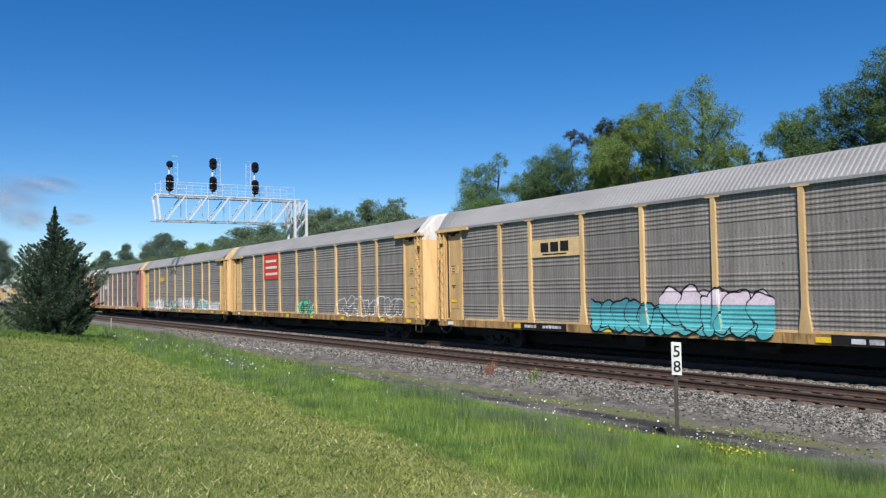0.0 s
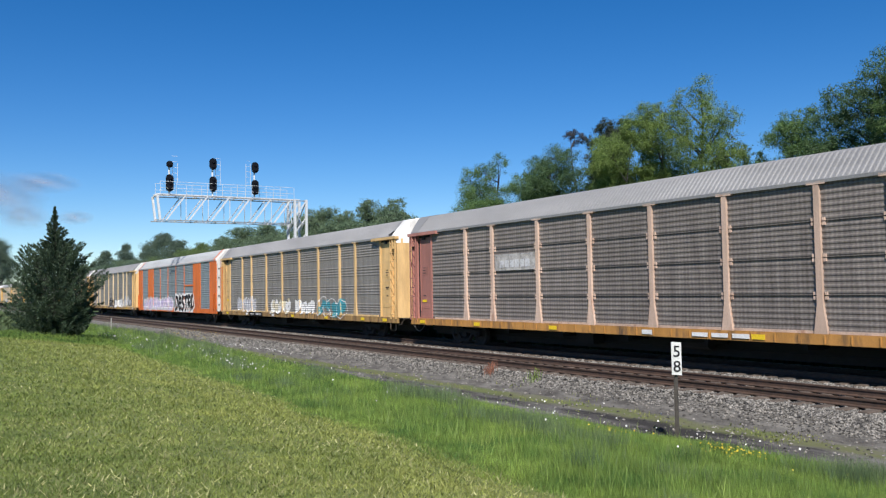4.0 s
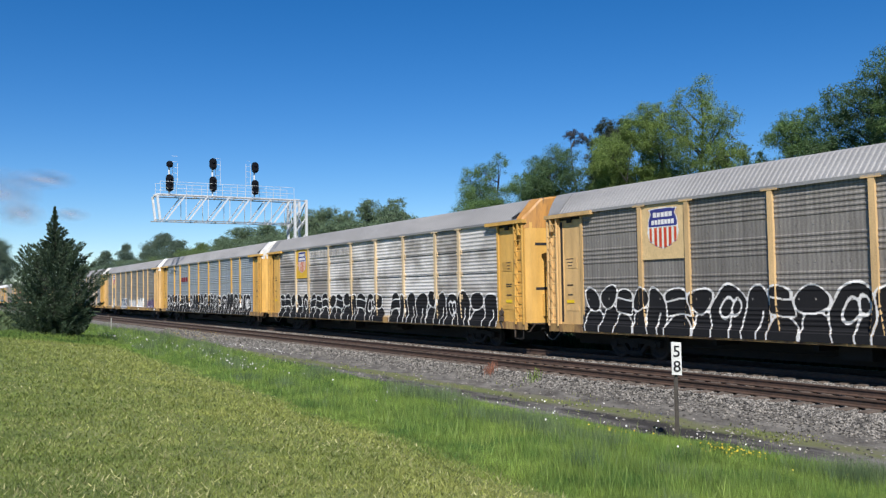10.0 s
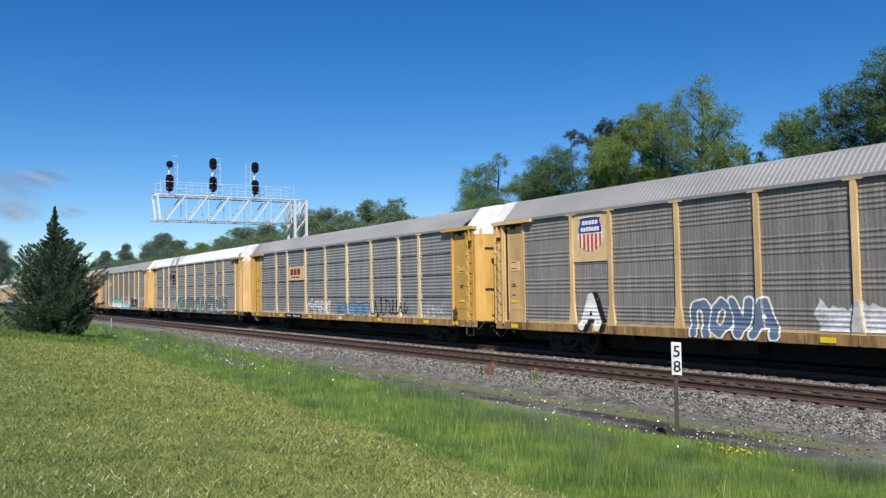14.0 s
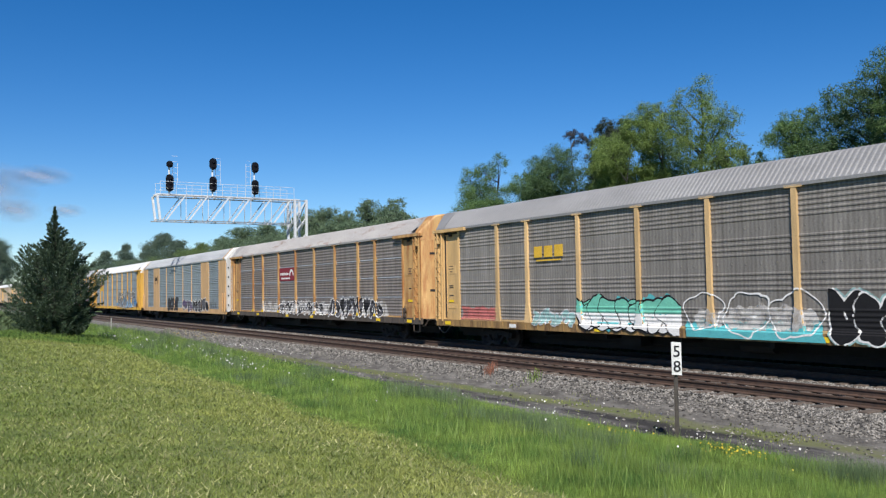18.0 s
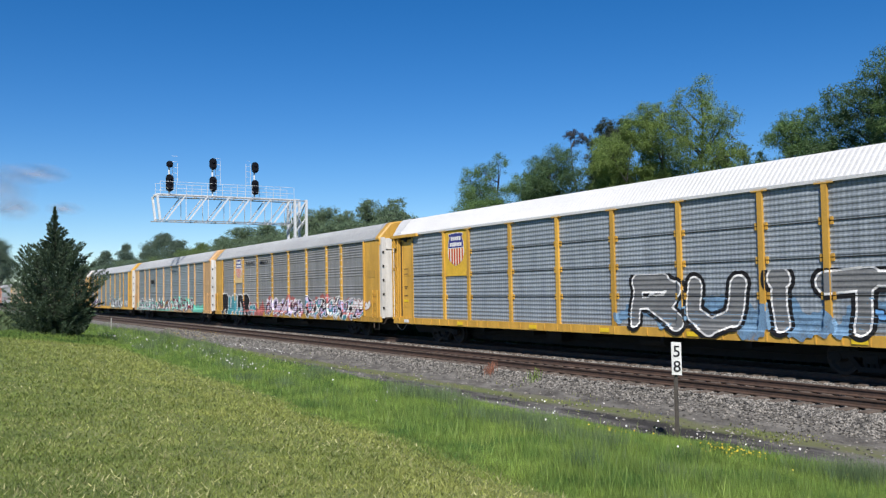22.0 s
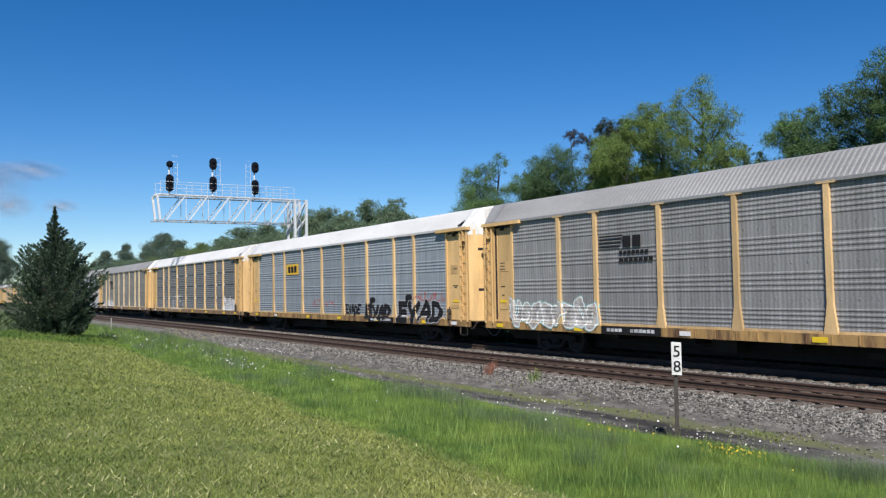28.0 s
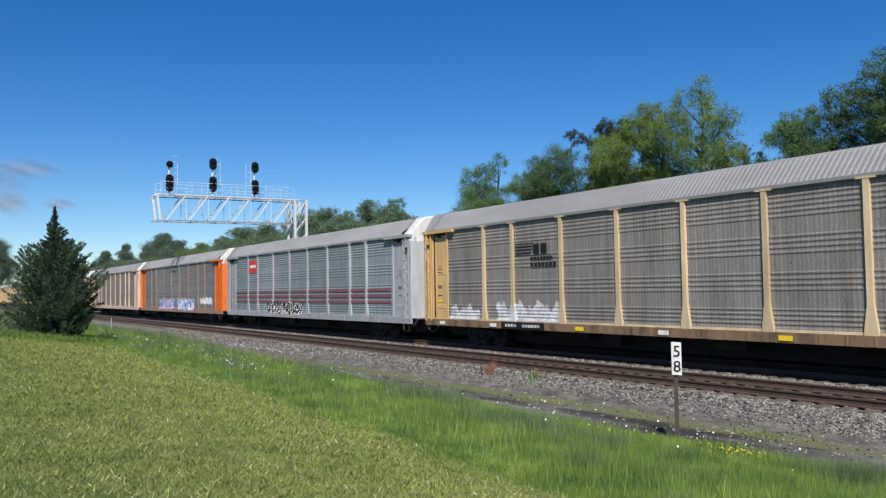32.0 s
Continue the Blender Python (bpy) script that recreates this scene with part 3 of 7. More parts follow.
def mirrored_x(make):
    """The same part at the other end of the near side."""
    def made(bm, *args):
        make(bm, *args)
        for v in bm.verts:
            v.co.x = -v.co.x
    return made


def frame_wall(bm):
    """The plain plates and rails between the sunken panels of a framed side."""
    xs = [-13.72] + [x for b in FRAME_BAYS for x in b] + [13.72]
    for a, b in zip(xs[::2], xs[1::2]):
        box(bm, a, b, -1.50, -1.40, 0.98, 5.02)
        if b - a > 1.0:
            box(bm, a + 0.02, a + 0.07, -1.515, -1.50, 1.2, 4.98)
    box(bm, -13.72, 13.72, -1.497, -1.40, 0.80, 1.16)
    box(bm, -13.72, 13.72, -1.497, -1.40, 4.96, 5.06)


def car(n, style="std", body=BUFF, sheet_kind="weathered", roof=ROOF_GREY, cap=WHITE, sill=None, seams=1, foot=True, ends=None, label="", door=None, slots=False, rim=None, tail=None):
    """One autorack car, its middle at x = 0 and its near side at y = -1.5."""
    sill, ends = sill or (SILL if body in (BUFF, GOLD) else body), ends or (TAN if body is BUFF else body)
    ob = thing("autorack_car", pose(0, FAR_C, 0), label, "freight car", "autorack cars of the train")
    sheet_mat = SHEET[sheet_kind]
    if style == "frame":
        part("side_frame", shared("side_frame", body, frame_wall), body, ob)
        for a, b in FRAME_BAYS:
            part("side_panel", shared("side_panel", sheet_mat, corrugated, round(b - a, 2), "bands"), sheet_mat, ob, "", pose((a + b) / 2, -1.455, 0))
    else:
        for a, b in zip(BAYS, BAYS[1:]):
            part("side_panel", shared("side_panel", sheet_mat, corrugated, round(b - a, 2), "rows" if seams > 1 else "bands"), sheet_mat, ob, "", pose((a + b) / 2, SIDE, 0))
        if seams > 1:
            for a, b in zip(BAYS, BAYS[1:]):
                for z in (2.05, 3.02, 3.95):
                    m = SILVER if n == 15 else STEEL
                    part("seam_strip", shared("seam_strip", m, seam_bar, round(b - a - 0.12, 2), 0.03 if n == 15 else 0.012), m, ob, "", pose((a + b) / 2, SIDE - 0.002, z))
        if foot:
            for a, b in zip(BAYS, BAYS[1:]):
                part("panel_lip", shared("panel_lip", body, panel_lip, round(b - a, 2)), body, ob, "", pose((a + b) / 2, SIDE, 0))
        for x in BAYS[1:-1]:
            part("side_post", shared("side_post", body, side_post, foot), body, ob, "", pose(x, SIDE, 0))
            part("post_cap", shared("post_cap", body, post_cap), body, ob, "", pose(x, SIDE, 0))
            if seams > 1:
                for z in (2.05, 3.02, 3.95):
                    part("rail_clip", shared("rail_clip", WHITE if n in (13, 23) else body, rail_clip), None, ob, "", pose(x, SIDE, z))
        if style == "std":
            corner(ob, ends, 1, 13.34, -1.42)
            corner(ob, ends, -1, 13.34, -1.42)
            part("header_beam", shared("header_beam", ends, header_beam, 11.45, 13.95), body, ob)
            part("header_beam", shared("header_beam_b", ends, mirrored_x(header_beam), 11.45, 13.95), body, ob)
            part("ladder", shared("ladder", ends, ladder, 13.6, 1.0, 4.85, 9), body, ob)
            part("ladder", shared("ladder_b", ends, mirrored_x(ladder), 13.6, 1.0, 4.85, 9), body, ob)
        else:
            corner(ob, ends, 1, 13.76, -1.49)
            corner(ob, ends, -1, 13.76, -1.49)
        part("side_sill", shared("side_sill", sill, side_sill), sill, ob)
    if style != "std":
        part("ladder", shared("ladder", ends, ladder, 13.4, 1.0, 2.4, 4), body, ob)
        part("ladder", shared("ladder_b", ends, mirrored_x(ladder), 13.4, 1.0, 2.4, 4), body, ob)
    part("roof", shared("roof", roof, roof_shell, -13.4, 13.4, 0.015 if style == "std" else 0.085, 0.17 if style == "std" else 0.21), roof, ob)
    depth = 0.42 if style == "std" else 0.1
    for m in (Matrix(), MIRROR):
        rm = rim or (tail if tail and m is MIRROR else roof)
        part("hood_rim", shared("hood_rim", rm, hood_rim, depth), rm, ob, "", m)
        hc = (tail or roof) if style == "std" and m is MIRROR else cap
        part("end_hood", shared("end_hood", hc, end_hood, depth), hc, ob, "", m)
        if style == "std":
            d = door or ends
            part("end_door", shared("end_door", d, end_door, depth, 0), d, ob, "curved end door", m)
            for s in (-1, 1):
                part("door_pocket", shared("door_pocket", d, door_pocket, depth, s), d, ob, "", m)
            if slots:
                if m is not MIRROR:
                    part("brake_gear", shared("brake_gear", GREASE, brake_gear), GREASE, ob, "greasy hand-brake gear")
                for z in (2.35, 4.05):
                    part("end_slot", shared("end_slot", BLACK, end_slot, depth), BLACK, ob, "", m @ pose(0, 0, z))
        else:
            d = door or WHITE
            flat_end(ob, d, m, WHITE)
        part("coupler", shared("coupler", STEEL, coupler), STEEL, ob, "", m)
        part("end_platform", shared("end_platform", GREASE, end_platform), GREASE, ob, "", m)
        part("air_hose", shared("air_hose", HOSE, air_hose), HOSE, ob, "", m)
        if style == "std":
            if m is not MIRROR:
                part("hood_gap", shared("hood_gap", BLACK, hood_gap), BLACK, ob)
    if style != "std":
        xs = [x + s * 0.1 for x in BAYS[1:-1] for s in (-1, 1)] if style == "new" else [x + s * 0.03 for b in FRAME_BAYS for x, s in zip(b, (-1, 1))]
        rv = part("rivets", shared("rivets", WHITE, rivet_rows, tuple(round(x, 2) for x in xs), -1.528 if style == "new" else -1.508), WHITE, ob, "pale bolt heads")
        tagged(rv, "pale bolt heads", kind="stuff")
    part("underframe", shared("underframe", STEEL, underframe), STEEL, ob)
    part("far_side_wall", shared("far_side_wall", sheet_mat, far_wall), sheet_mat, ob)
    part("inner_wall", shared("inner_wall", STEEL, inner_wall), STEEL, ob)
    for x in (-10.06, 10.06):
        tk = part("truck", shared("truck", STEEL, truck_frame), STEEL, ob, "", pose(x, 0, 0))
        for s in (-1, 1):
            WHEELS[s].append(part("wheelset", shared("wheelset", WHEEL, wheel_disc), WHEEL, tk, "", pose(s * 0.89, 0, 0.47)))
    CARS[n] = ob
    return ob


PITCH_LEN = 29.26
SLACK = {1: -0.23, 2: -0.2, 3: -0.1, 4: -0.04, 5: 0.02, 6: 0.06, 7: 0.09, 8: 0.21, 9: 0.22, 10: 0.26, 11: 0.37, 12: 0.33, 13: -0.26, 14: -0.35,
         15: -0.29, 16: -0.17, 17: -0.19, 18: -0.15, 19: -0.02, 20: -0.15, 21: -0.05, 22: 0.16, 23: 0.09, 24: 0.19}


def train_at(t):
    """How far the train has come at t seconds: it slows a little."""
    return 11.2254 + 21.3145 * t - 0.0104 * t * t


def car_x(n, t):
    return train_at(t) - n * PITCH_LEN + SLACK.get(n, 0.2)

# ---- painted signs and graffiti ----
def flat_paint(name, color, worn=0.0):
    """Sprayed paint; worn lets the sheet show through in patches."""
    m = material(name, color, tuple(c * 0.82 for c in color), 0.75, 0, 2.0, grain=30, bump=0.03)
    m.node_tree.nodes["Principled BSDF"].inputs["Specular IOR Level"].default_value = 0.2
    if worn:
        n, l = m.node_tree.nodes, m.node_tree.links
        t, r, mx, tr = n.new("ShaderNodeTexNoise"), n.new("ShaderNodeValToRGB"), n.new("ShaderNodeMixShader"), n.new("ShaderNodeBsdfTransparent")
        tc = n.new("ShaderNodeTexCoord")
        t.inputs["Scale"].default_value, t.inputs["Detail"].default_value, t.inputs["Roughness"].default_value = 2.2, 6, 0.75
        l.new(tc.outputs["Object"], t.inputs["Vector"])
        r.color_ramp.elements[0].position, r.color_ramp.elements[1].position = 0.62 - 0.3 * worn, 0.95 - 0.3 * worn
        r.color_ramp.elements[0].color, r.color_ramp.elements[1].color = (0, 0, 0, 1), (1, 1, 1, 1)
        l.new(t.outputs["Fac"], r.inputs[0])
        l.new(r.outputs[0], mx.inputs[0])
        l.new(n["Principled BSDF"].outputs[0], mx.inputs[1])
        l.new(tr.outputs[0], mx.inputs[2])
        l.new(mx.outputs[0], n["Material Output"].inputs[0])
    return m


INK = {
    "white": flat_paint("white_spray", (0.74, 0.73, 0.72)), "black": flat_paint("black_spray", (0.014, 0.014, 0.016)), "teal": flat_paint("turquoise_spray", (0.10, 0.42, 0.45)),
    "deepteal": flat_paint("deep_turquoise_spray", (0.06, 0.26, 0.31)), "mint": flat_paint("mint_spray", (0.16, 0.50, 0.38)), "lilac": flat_paint("lilac_spray", (0.52, 0.45, 0.66)),
    "pink": flat_paint("pale_pink_spray", (0.74, 0.62, 0.70)), "red": flat_paint("red_spray", (0.42, 0.06, 0.05)), "purple": flat_paint("dark_purple_spray", (0.10, 0.07, 0.14)),
    "blue": flat_paint("blue_spray", (0.12, 0.30, 0.58)), "grey": flat_paint("grey_spray", (0.10, 0.10, 0.115)), "green": flat_paint("dark_green_spray", (0.03, 0.20, 0.07)),
    "faded": flat_paint("faded_white_spray", (0.60, 0.60, 0.62), 0.55), "pale": flat_paint("pale_grey_spray", (0.46, 0.46, 0.50), 0.5), "fadedteal": flat_paint("faded_turquoise_spray", (0.30, 0.48, 0.47), 0.5),
    "cream": flat_paint("cream_spray", (0.62, 0.56, 0.42), 0.3), "maroon": flat_paint("maroon_paint", (0.22, 0.03, 0.045)), "signred": flat_paint("sign_red", (0.55, 0.055, 0.035)),
    "signblue": flat_paint("shield_blue", (0.04, 0.05, 0.22)), "signyellow": flat_paint("sign_yellow", (0.68, 0.42, 0.05)), "signbuff": flat_paint("sign_buff", (0.66, 0.48, 0.25)),
    "fadedblack": flat_paint("faded_black_spray", (0.04, 0.04, 0.045), 0.35), "fadedblue": flat_paint("faded_blue_spray", (0.16, 0.28, 0.42), 0.5), "ghost": flat_paint("ghost_white_lettering", (0.5, 0.48, 0.46), 0.7),
    "rustorange": flat_paint("burnt_orange_spray", (0.40, 0.16, 0.05)), "steelblue": flat_paint("steel_blue_spray", (0.12, 0.17, 0.25)), "dullmaroon": flat_paint("dull_maroon_paint", (0.21, 0.085, 0.095)), "ash": flat_paint("ash_grey_spray", (0.17, 0.175, 0.18)), "fadedred": flat_paint("faded_red_spray", (0.45, 0.14, 0.13), 0.5), "brightyellow": flat_paint("reflector_yellow", (0.8, 0.55, 0.03)),
}


def surface_y(x, z, style):
    """How far out the near side of a car lies at x and z."""
    if style == "frame":
        y = np.full(x.shape, -1.50)
        pz, py = np.array([p[1] for p in RIBS["bands"]]), np.array([p[0] for p in RIBS["bands"]])
        for a, b in FRAME_BAYS:
            inside = (x > a) & (x < b) & (z > 1.16)
            y = np.where(inside, -1.455 + np.interp(z, pz, py), y)
        return y
    ribs = RIBS[style]
    pz, py = np.array([p[1] for p in ribs]), np.array([p[0] for p in ribs])
    y = SIDE + np.interp(z, pz, py)
    for xp in BAYS[1:-1]:
        w = np.interp(z, (Z0, Z0 + 0.06, Z0 + 0.75, Z1), (0.19, 0.185, 0.085, 0.08))
        y = np.where(np.abs(x - xp) < w, SIDE - 0.09, y)
    y = np.where((z >= Z0) & (z < Z0 + 0.08), np.minimum(y, SIDE - 0.061), y)
    y = np.where(z < Z0, -1.552, y)
    return np.where(np.abs(x) > 12.05, np.minimum(y, -1.49), y)


def seg(x, z, ax, az, bx, bz):
    """Distance to a straight stroke."""
    dx, dz = bx - ax, bz - az
    t = np.clip(((x - ax) * dx + (z - az) * dz) / (dx * dx + dz * dz + 1e-9), 0, 1)
    return np.hypot(x - ax - t * dx, z - az - t * dz)


def ell(x, z, cx, cz, rx, rz):
    return (np.hypot((x - cx) / rx, (z - cz) / rz) - 1) * min(rx, rz)


def rect(x, z, cx, cz, hx, hz, r=0.05):
    return np.hypot(np.maximum(np.abs(x - cx) - hx + r, 0), np.maximum(np.abs(z - cz) - hz + r, 0)) - r


def spray(ob, x0, x1, z0, z1, field, layers, style="bands", cell=0.03, name="graffiti", label="", tone=None, flat=None):
    """Paints a field on the side: layers are (ink, low, high) ranges of the field's value. The paint follows ribs and posts."""
    nx, nz = max(2, int((x1 - x0) / cell)), max(2, int((z1 - z0) / cell))
    gx, gz = np.meshgrid(np.linspace(x0, x1, nx + 1), np.linspace(z0, z1, nz + 1), indexing="ij")
    f = field(gx, gz)
    fx, fz = np.gradient(f, (x1 - x0) / nx, (z1 - z0) / nz)
    mid = (f[:-1, :-1] + f[1:, :-1] + f[:-1, 1:] + f[1:, 1:]) / 4
    ob["coats"] = ob.get("coats", 0) + 1
    lift = 0.004 + 0.0022 * ob["coats"]
    zone = tone((gx[:-1, :-1] + gx[1:, 1:]) / 2, (gz[:-1, :-1] + gz[1:, 1:]) / 2) if tone else None
    for ink, lo, hi, *which in layers:
        take = (mid >= lo) & (mid < hi)
        if which:
            take &= zone == which[0]
        if not take.any():
            continue
        px, pz = gx.copy(), gz.copy()
        for level in (lo, hi):
            if abs(level) < 50:
                d = f - level
                g2 = fx * fx + fz * fz + 1e-6
                near = np.abs(d) < cell * 0.75 * np.sqrt(g2)
                px = np.where(near, px - d * fx / g2, px)
                pz = np.where(near, pz - d * fz / g2, pz)
        py = surface_y(px, pz, style) - lift if flat is None else np.full(px.shape, flat)
        idx = np.arange(px.size).reshape(px.shape)
        quad = np.stack([idx[:-1, :-1][take], idx[1:, :-1][take], idx[1:, 1:][take], idx[:-1, 1:][take]], 1)
        used, quad = np.unique(quad, return_inverse=True)
        pts = np.stack([px.ravel(), py.ravel(), pz.ravel()], 1)[used]
        me = bpy.data.meshes.new(name)
        me.from_pydata(pts.tolist(), [], quad.reshape(-1, 4).tolist())
        me.materials.append(INK[ink])
        tagged(part(name, me, None, ob, label), kind="stuff")


def bubble_forms(seed, x0, x1, z0, z1, fat=0.13, count=None, rim=0.0):
    """A row of swollen hooks, arches, loops and wedges that lean on one another and cannot be read."""
    rng = random.Random(seed)
    h, w = z1 - z0, x1 - x0
    n = count or max(3, round(w / (h * 0.6)))
    forms = []
    for i in range(n):
        cx, a = x0 + (i + 0.5) * w / n, w / n * 0.44
        top, bot = z1 - fat - rng.uniform(0, 0.2) * h, z0 + fat + rng.uniform(0, 0.12) * h
        cz, b, lean = (top + bot) / 2, (top - bot) / 2, rng.uniform(-0.35, 0.35)
        kind = rng.randrange(5)
        t0 = rng.uniform(0, math.tau)
        if kind == 0:      # hook
            pts = [(math.cos(t0 + k * 0.5) * (1 - 0.06 * k), math.sin(t0 + k * 0.5) * (1 - 0.06 * k)) for k in range(11)]
        elif kind == 1:    # arch that ends in a foot
            pts = [(-0.9, -1.0), (-0.8, 0.1), (-0.35, 0.9), (0.35, 0.95), (0.8, 0.2), (0.6, -0.7), (1.1, -1.0)]
            if t0 > 3:
                pts = [(-p, -q) for p, q in pts]
        elif kind == 2:    # zigzag wedge
            pts = [(-1.0, rng.uniform(0.3, 1)), (0.2, rng.uniform(0.5, 1)), (-0.5, rng.uniform(-0.3, 0.2)), (0.8, rng.uniform(-0.2, 0.4)), (rng.uniform(-0.3, 0.3), -0.9), (1.2, -1.0)]
        elif kind == 3:    # leaf with an eye
            pts = [(math.cos(k * 0.7) * 0.75, math.sin(k * 0.7)) for k in range(10)]
        else:              # fan of three strokes
            pts = [(0, -1), (-0.9, 0.8), (-0.1, -0.2), (0.1, 1.0), (0.3, -0.2), (1.1, rng.uniform(0.3, 0.9))]
        pts = [(cx + p * a + lean * q * b, cz + q * b) for p, q in pts]
        thick = [fat * rng.uniform(0.75, 1.35) for _ in pts]
        forms.append(list(zip(pts, pts[1:], thick)))

    def field(x, z):
        x, z = x + 0.06 * np.sin(7.5 * z + 2.3 * x + seed), z + 0.05 * np.sin(6.2 * x + 1.7 * seed)
        f = np.full(x.shape, 9.0)
        for strokes in forms:
            g = np.full(x.shape, 9.0)
            for (ax, az), (bx, bz), th in strokes:
                g = np.minimum(g, seg(x, z, ax, az, bx, bz) - th)
            f = np.where(g < rim, g, np.minimum(f, g))
        return f
    return field


def drift(seed, n, size=0.8):
    """Splits paint into n wandering colour zones."""
    def tone(x, z):
        v = np.sin(x * 2.1 / size + seed) + np.sin(z * 4.4 / size + x * 1.3 + seed * 2.1) + 0.6 * np.sin(x * 6.3 / size - z * 5 + seed)
        return np.floor((v + 2.6) / 5.2 * n * 1.6).astype(int) % n
    return tone


def scrawl(seed, x0, x1, z0, z1, width=0.025, loops=None):
    """Thin loose cursive loops and slashes that cannot be read."""
    rng = random.Random(seed)
    n = loops or max(3, int((x1 - x0) / 0.4))
    pts, zc, hz, step = [], (z0 + z1) / 2, (z1 - z0) / 2, (x1 - x0) / n
    phase = rng.uniform(0, 6.28)
    for i in range(n):
        amp, wide, turn, drop = rng.uniform(0.35, 1.0), rng.uniform(0.15, 0.75), rng.choice((4.2, 5.6, 6.9, 8.4, -4.8)), rng.uniform(-0.3, 0.3)
        for k in range(12):
            a = phase + turn * k / 12
            pts.append((x0 + (i + 0.2 + k / 15) * step + wide * step * 0.6 * math.cos(a), zc + hz * (amp * math.sin(a) + drop * (1 - amp))))
        phase += turn + rng.uniform(-0.5, 0.5)
        if rng.random() < 0.35:
            pts.append((pts[-1][0] + step * rng.uniform(-0.4, 0.3), rng.choice((z0, z1))))

    def field(x, z):
        f = np.full(x.shape, 9.0)
        for (ax, az), (bx, bz) in zip(pts, pts[1:]):
            f = np.minimum(f, seg(x, z, ax, az, bx, bz))
        return f - width
    return field


def patch_field(seed, x0, x1, z0, z1, rough=0.25):
    """A ragged painted-out patch."""
    def field(x, z):
        w = np.sin(x * 5.1 + seed) * 0.5 + np.sin(x * 11.7 + seed * 2.3) * 0.3 + np.sin(x * 23.0 + z * 9 + seed) * 0.2
        top = z1 - rough * (z1 - z0) * (0.5 + 0.5 * w)
        return np.maximum(np.maximum(x0 + 0.08 * np.sin(z * 9 + seed) - x, x - x1 + 0.08 * np.sin(z * 7 + seed)), np.maximum(z0 - z, z - top))
    return field


def figure_row(seed, x0, x1, z0, z1):
    """A row of black arch- and head-like forms, each with its own white outline."""
    rng = random.Random(seed)
    forms, x, k = [], x0, 0
    while x < x1 - 0.3:
        w = rng.uniform(0.75, 1.3)
        kind = rng.randrange(5)
        top = z1 - rng.uniform(0, 0.12)
        c = min(x + w / 2, x1 - w / 2)
        if kind == 0:
            forms.append(("head", c, top, w))
        elif kind == 1:
            forms.append(("box", c, top, w))
        else:
            forms.append(("arch", c, top, w))
        x += w * 0.93

    def shapes(xx, zz):
        h = z1 - z0
        for kind, c, top, w in forms:
            arch = lambda cc, ww, tt: np.minimum(ell(xx, zz, cc, tt - ww * 0.62, ww / 2, ww * 0.62), np.maximum(np.abs(xx - cc) - ww / 2, zz - (tt - ww * 0.62)))
            if kind == "head":
                yield arch(c + 0.12, w * 1.02, top - h * 0.42)
                yield ell(xx, zz, c, top - h * 0.24, w * 0.44, h * 0.25)
            elif kind == "box":
                yield arch(c, w * 1.0, top - h * 0.5)
                yield ell(xx, zz, c - 0.03, top - h * 0.17, w * 0.46, h * 0.17)
                yield rect(xx, zz, c + 0.03, top - h * 0.38, w * 0.5, h * 0.15, 0.06)
            else:
                yield arch(c, w, top)
                if w > 1.0:
                    yield ell(xx, zz, c - 0.1, top - h * 0.45, w * 0.16, h * 0.2)
                    yield ell(xx, zz, c + 0.2, top - h * 0.4, w * 0.12, h * 0.16)
                yield np.maximum(np.abs(xx - c - 0.05 - 0.12 * (zz - z0)) - 0.004, zz - (z0 + h * 0.45))

    def field(xx, zz):
        xx, zz = xx + 0.06 * np.sin(5.0 * zz + 1.9 * xx + seed) + 0.1 * (zz - z0) * np.sin(1.3 * xx + seed), zz + 0.05 * np.sin(4.3 * xx + seed)
        best = np.where((zz < z0 + 0.52 * (z1 - z0)) & (xx > x0) & (xx < x1), -1.0, 9.0)
        for s in shapes(xx, zz):
            best = np.where(s < 0.0, -1.0, best)
            best = np.where(np.abs(s) < 0.038, 5.0, best)
        return best
    return field


def figures(ob, seed, x0, x1, z0, z1, style):
    spray(ob, x0 - 0.1, x1 + 0.1, z0, z1 + 0.06, figure_row(seed, x0, x1, z0, z1), (("black", -100, 1), ("white", 4, 6)), style, 0.024)


def piece(ob, seed, x0, x1, z0, z1, fill, edge, style="bands", fat=0.14, rim=0.05, aura=None, aura_w=0.2, count=None, under=None):
    """An unreadable sprayed piece: fills in drifting colours, a thin outline, a halo and a ragged ground coat."""
    fills = fill if isinstance(fill, tuple) else (fill,)
    rim = rim * 0.75
    if under:
        spray(ob, x0 - 0.3, x1 + 0.3, 0.83, z1 + 0.25, cloud_field(seed, x0, x1, z0, z1), ((under, -100, 0),), style, 0.045)
    layers = [(ink, -100, 0, k) for k, ink in enumerate(fills)] + [(edge, 0, rim)]
    if aura:
        layers.append((aura, rim, max(rim + 0.03, aura_w * 0.6)))
    m = max(rim, aura_w * 0.6) if aura else rim
    spray(ob, x0 - m, x1 + m, max(0.82, z0 - m), z1 + m, bubble_forms(seed, x0, x1, z0, z1, fat * 0.72, count, rim), layers, style, 0.028, tone=drift(seed, len(fills)))


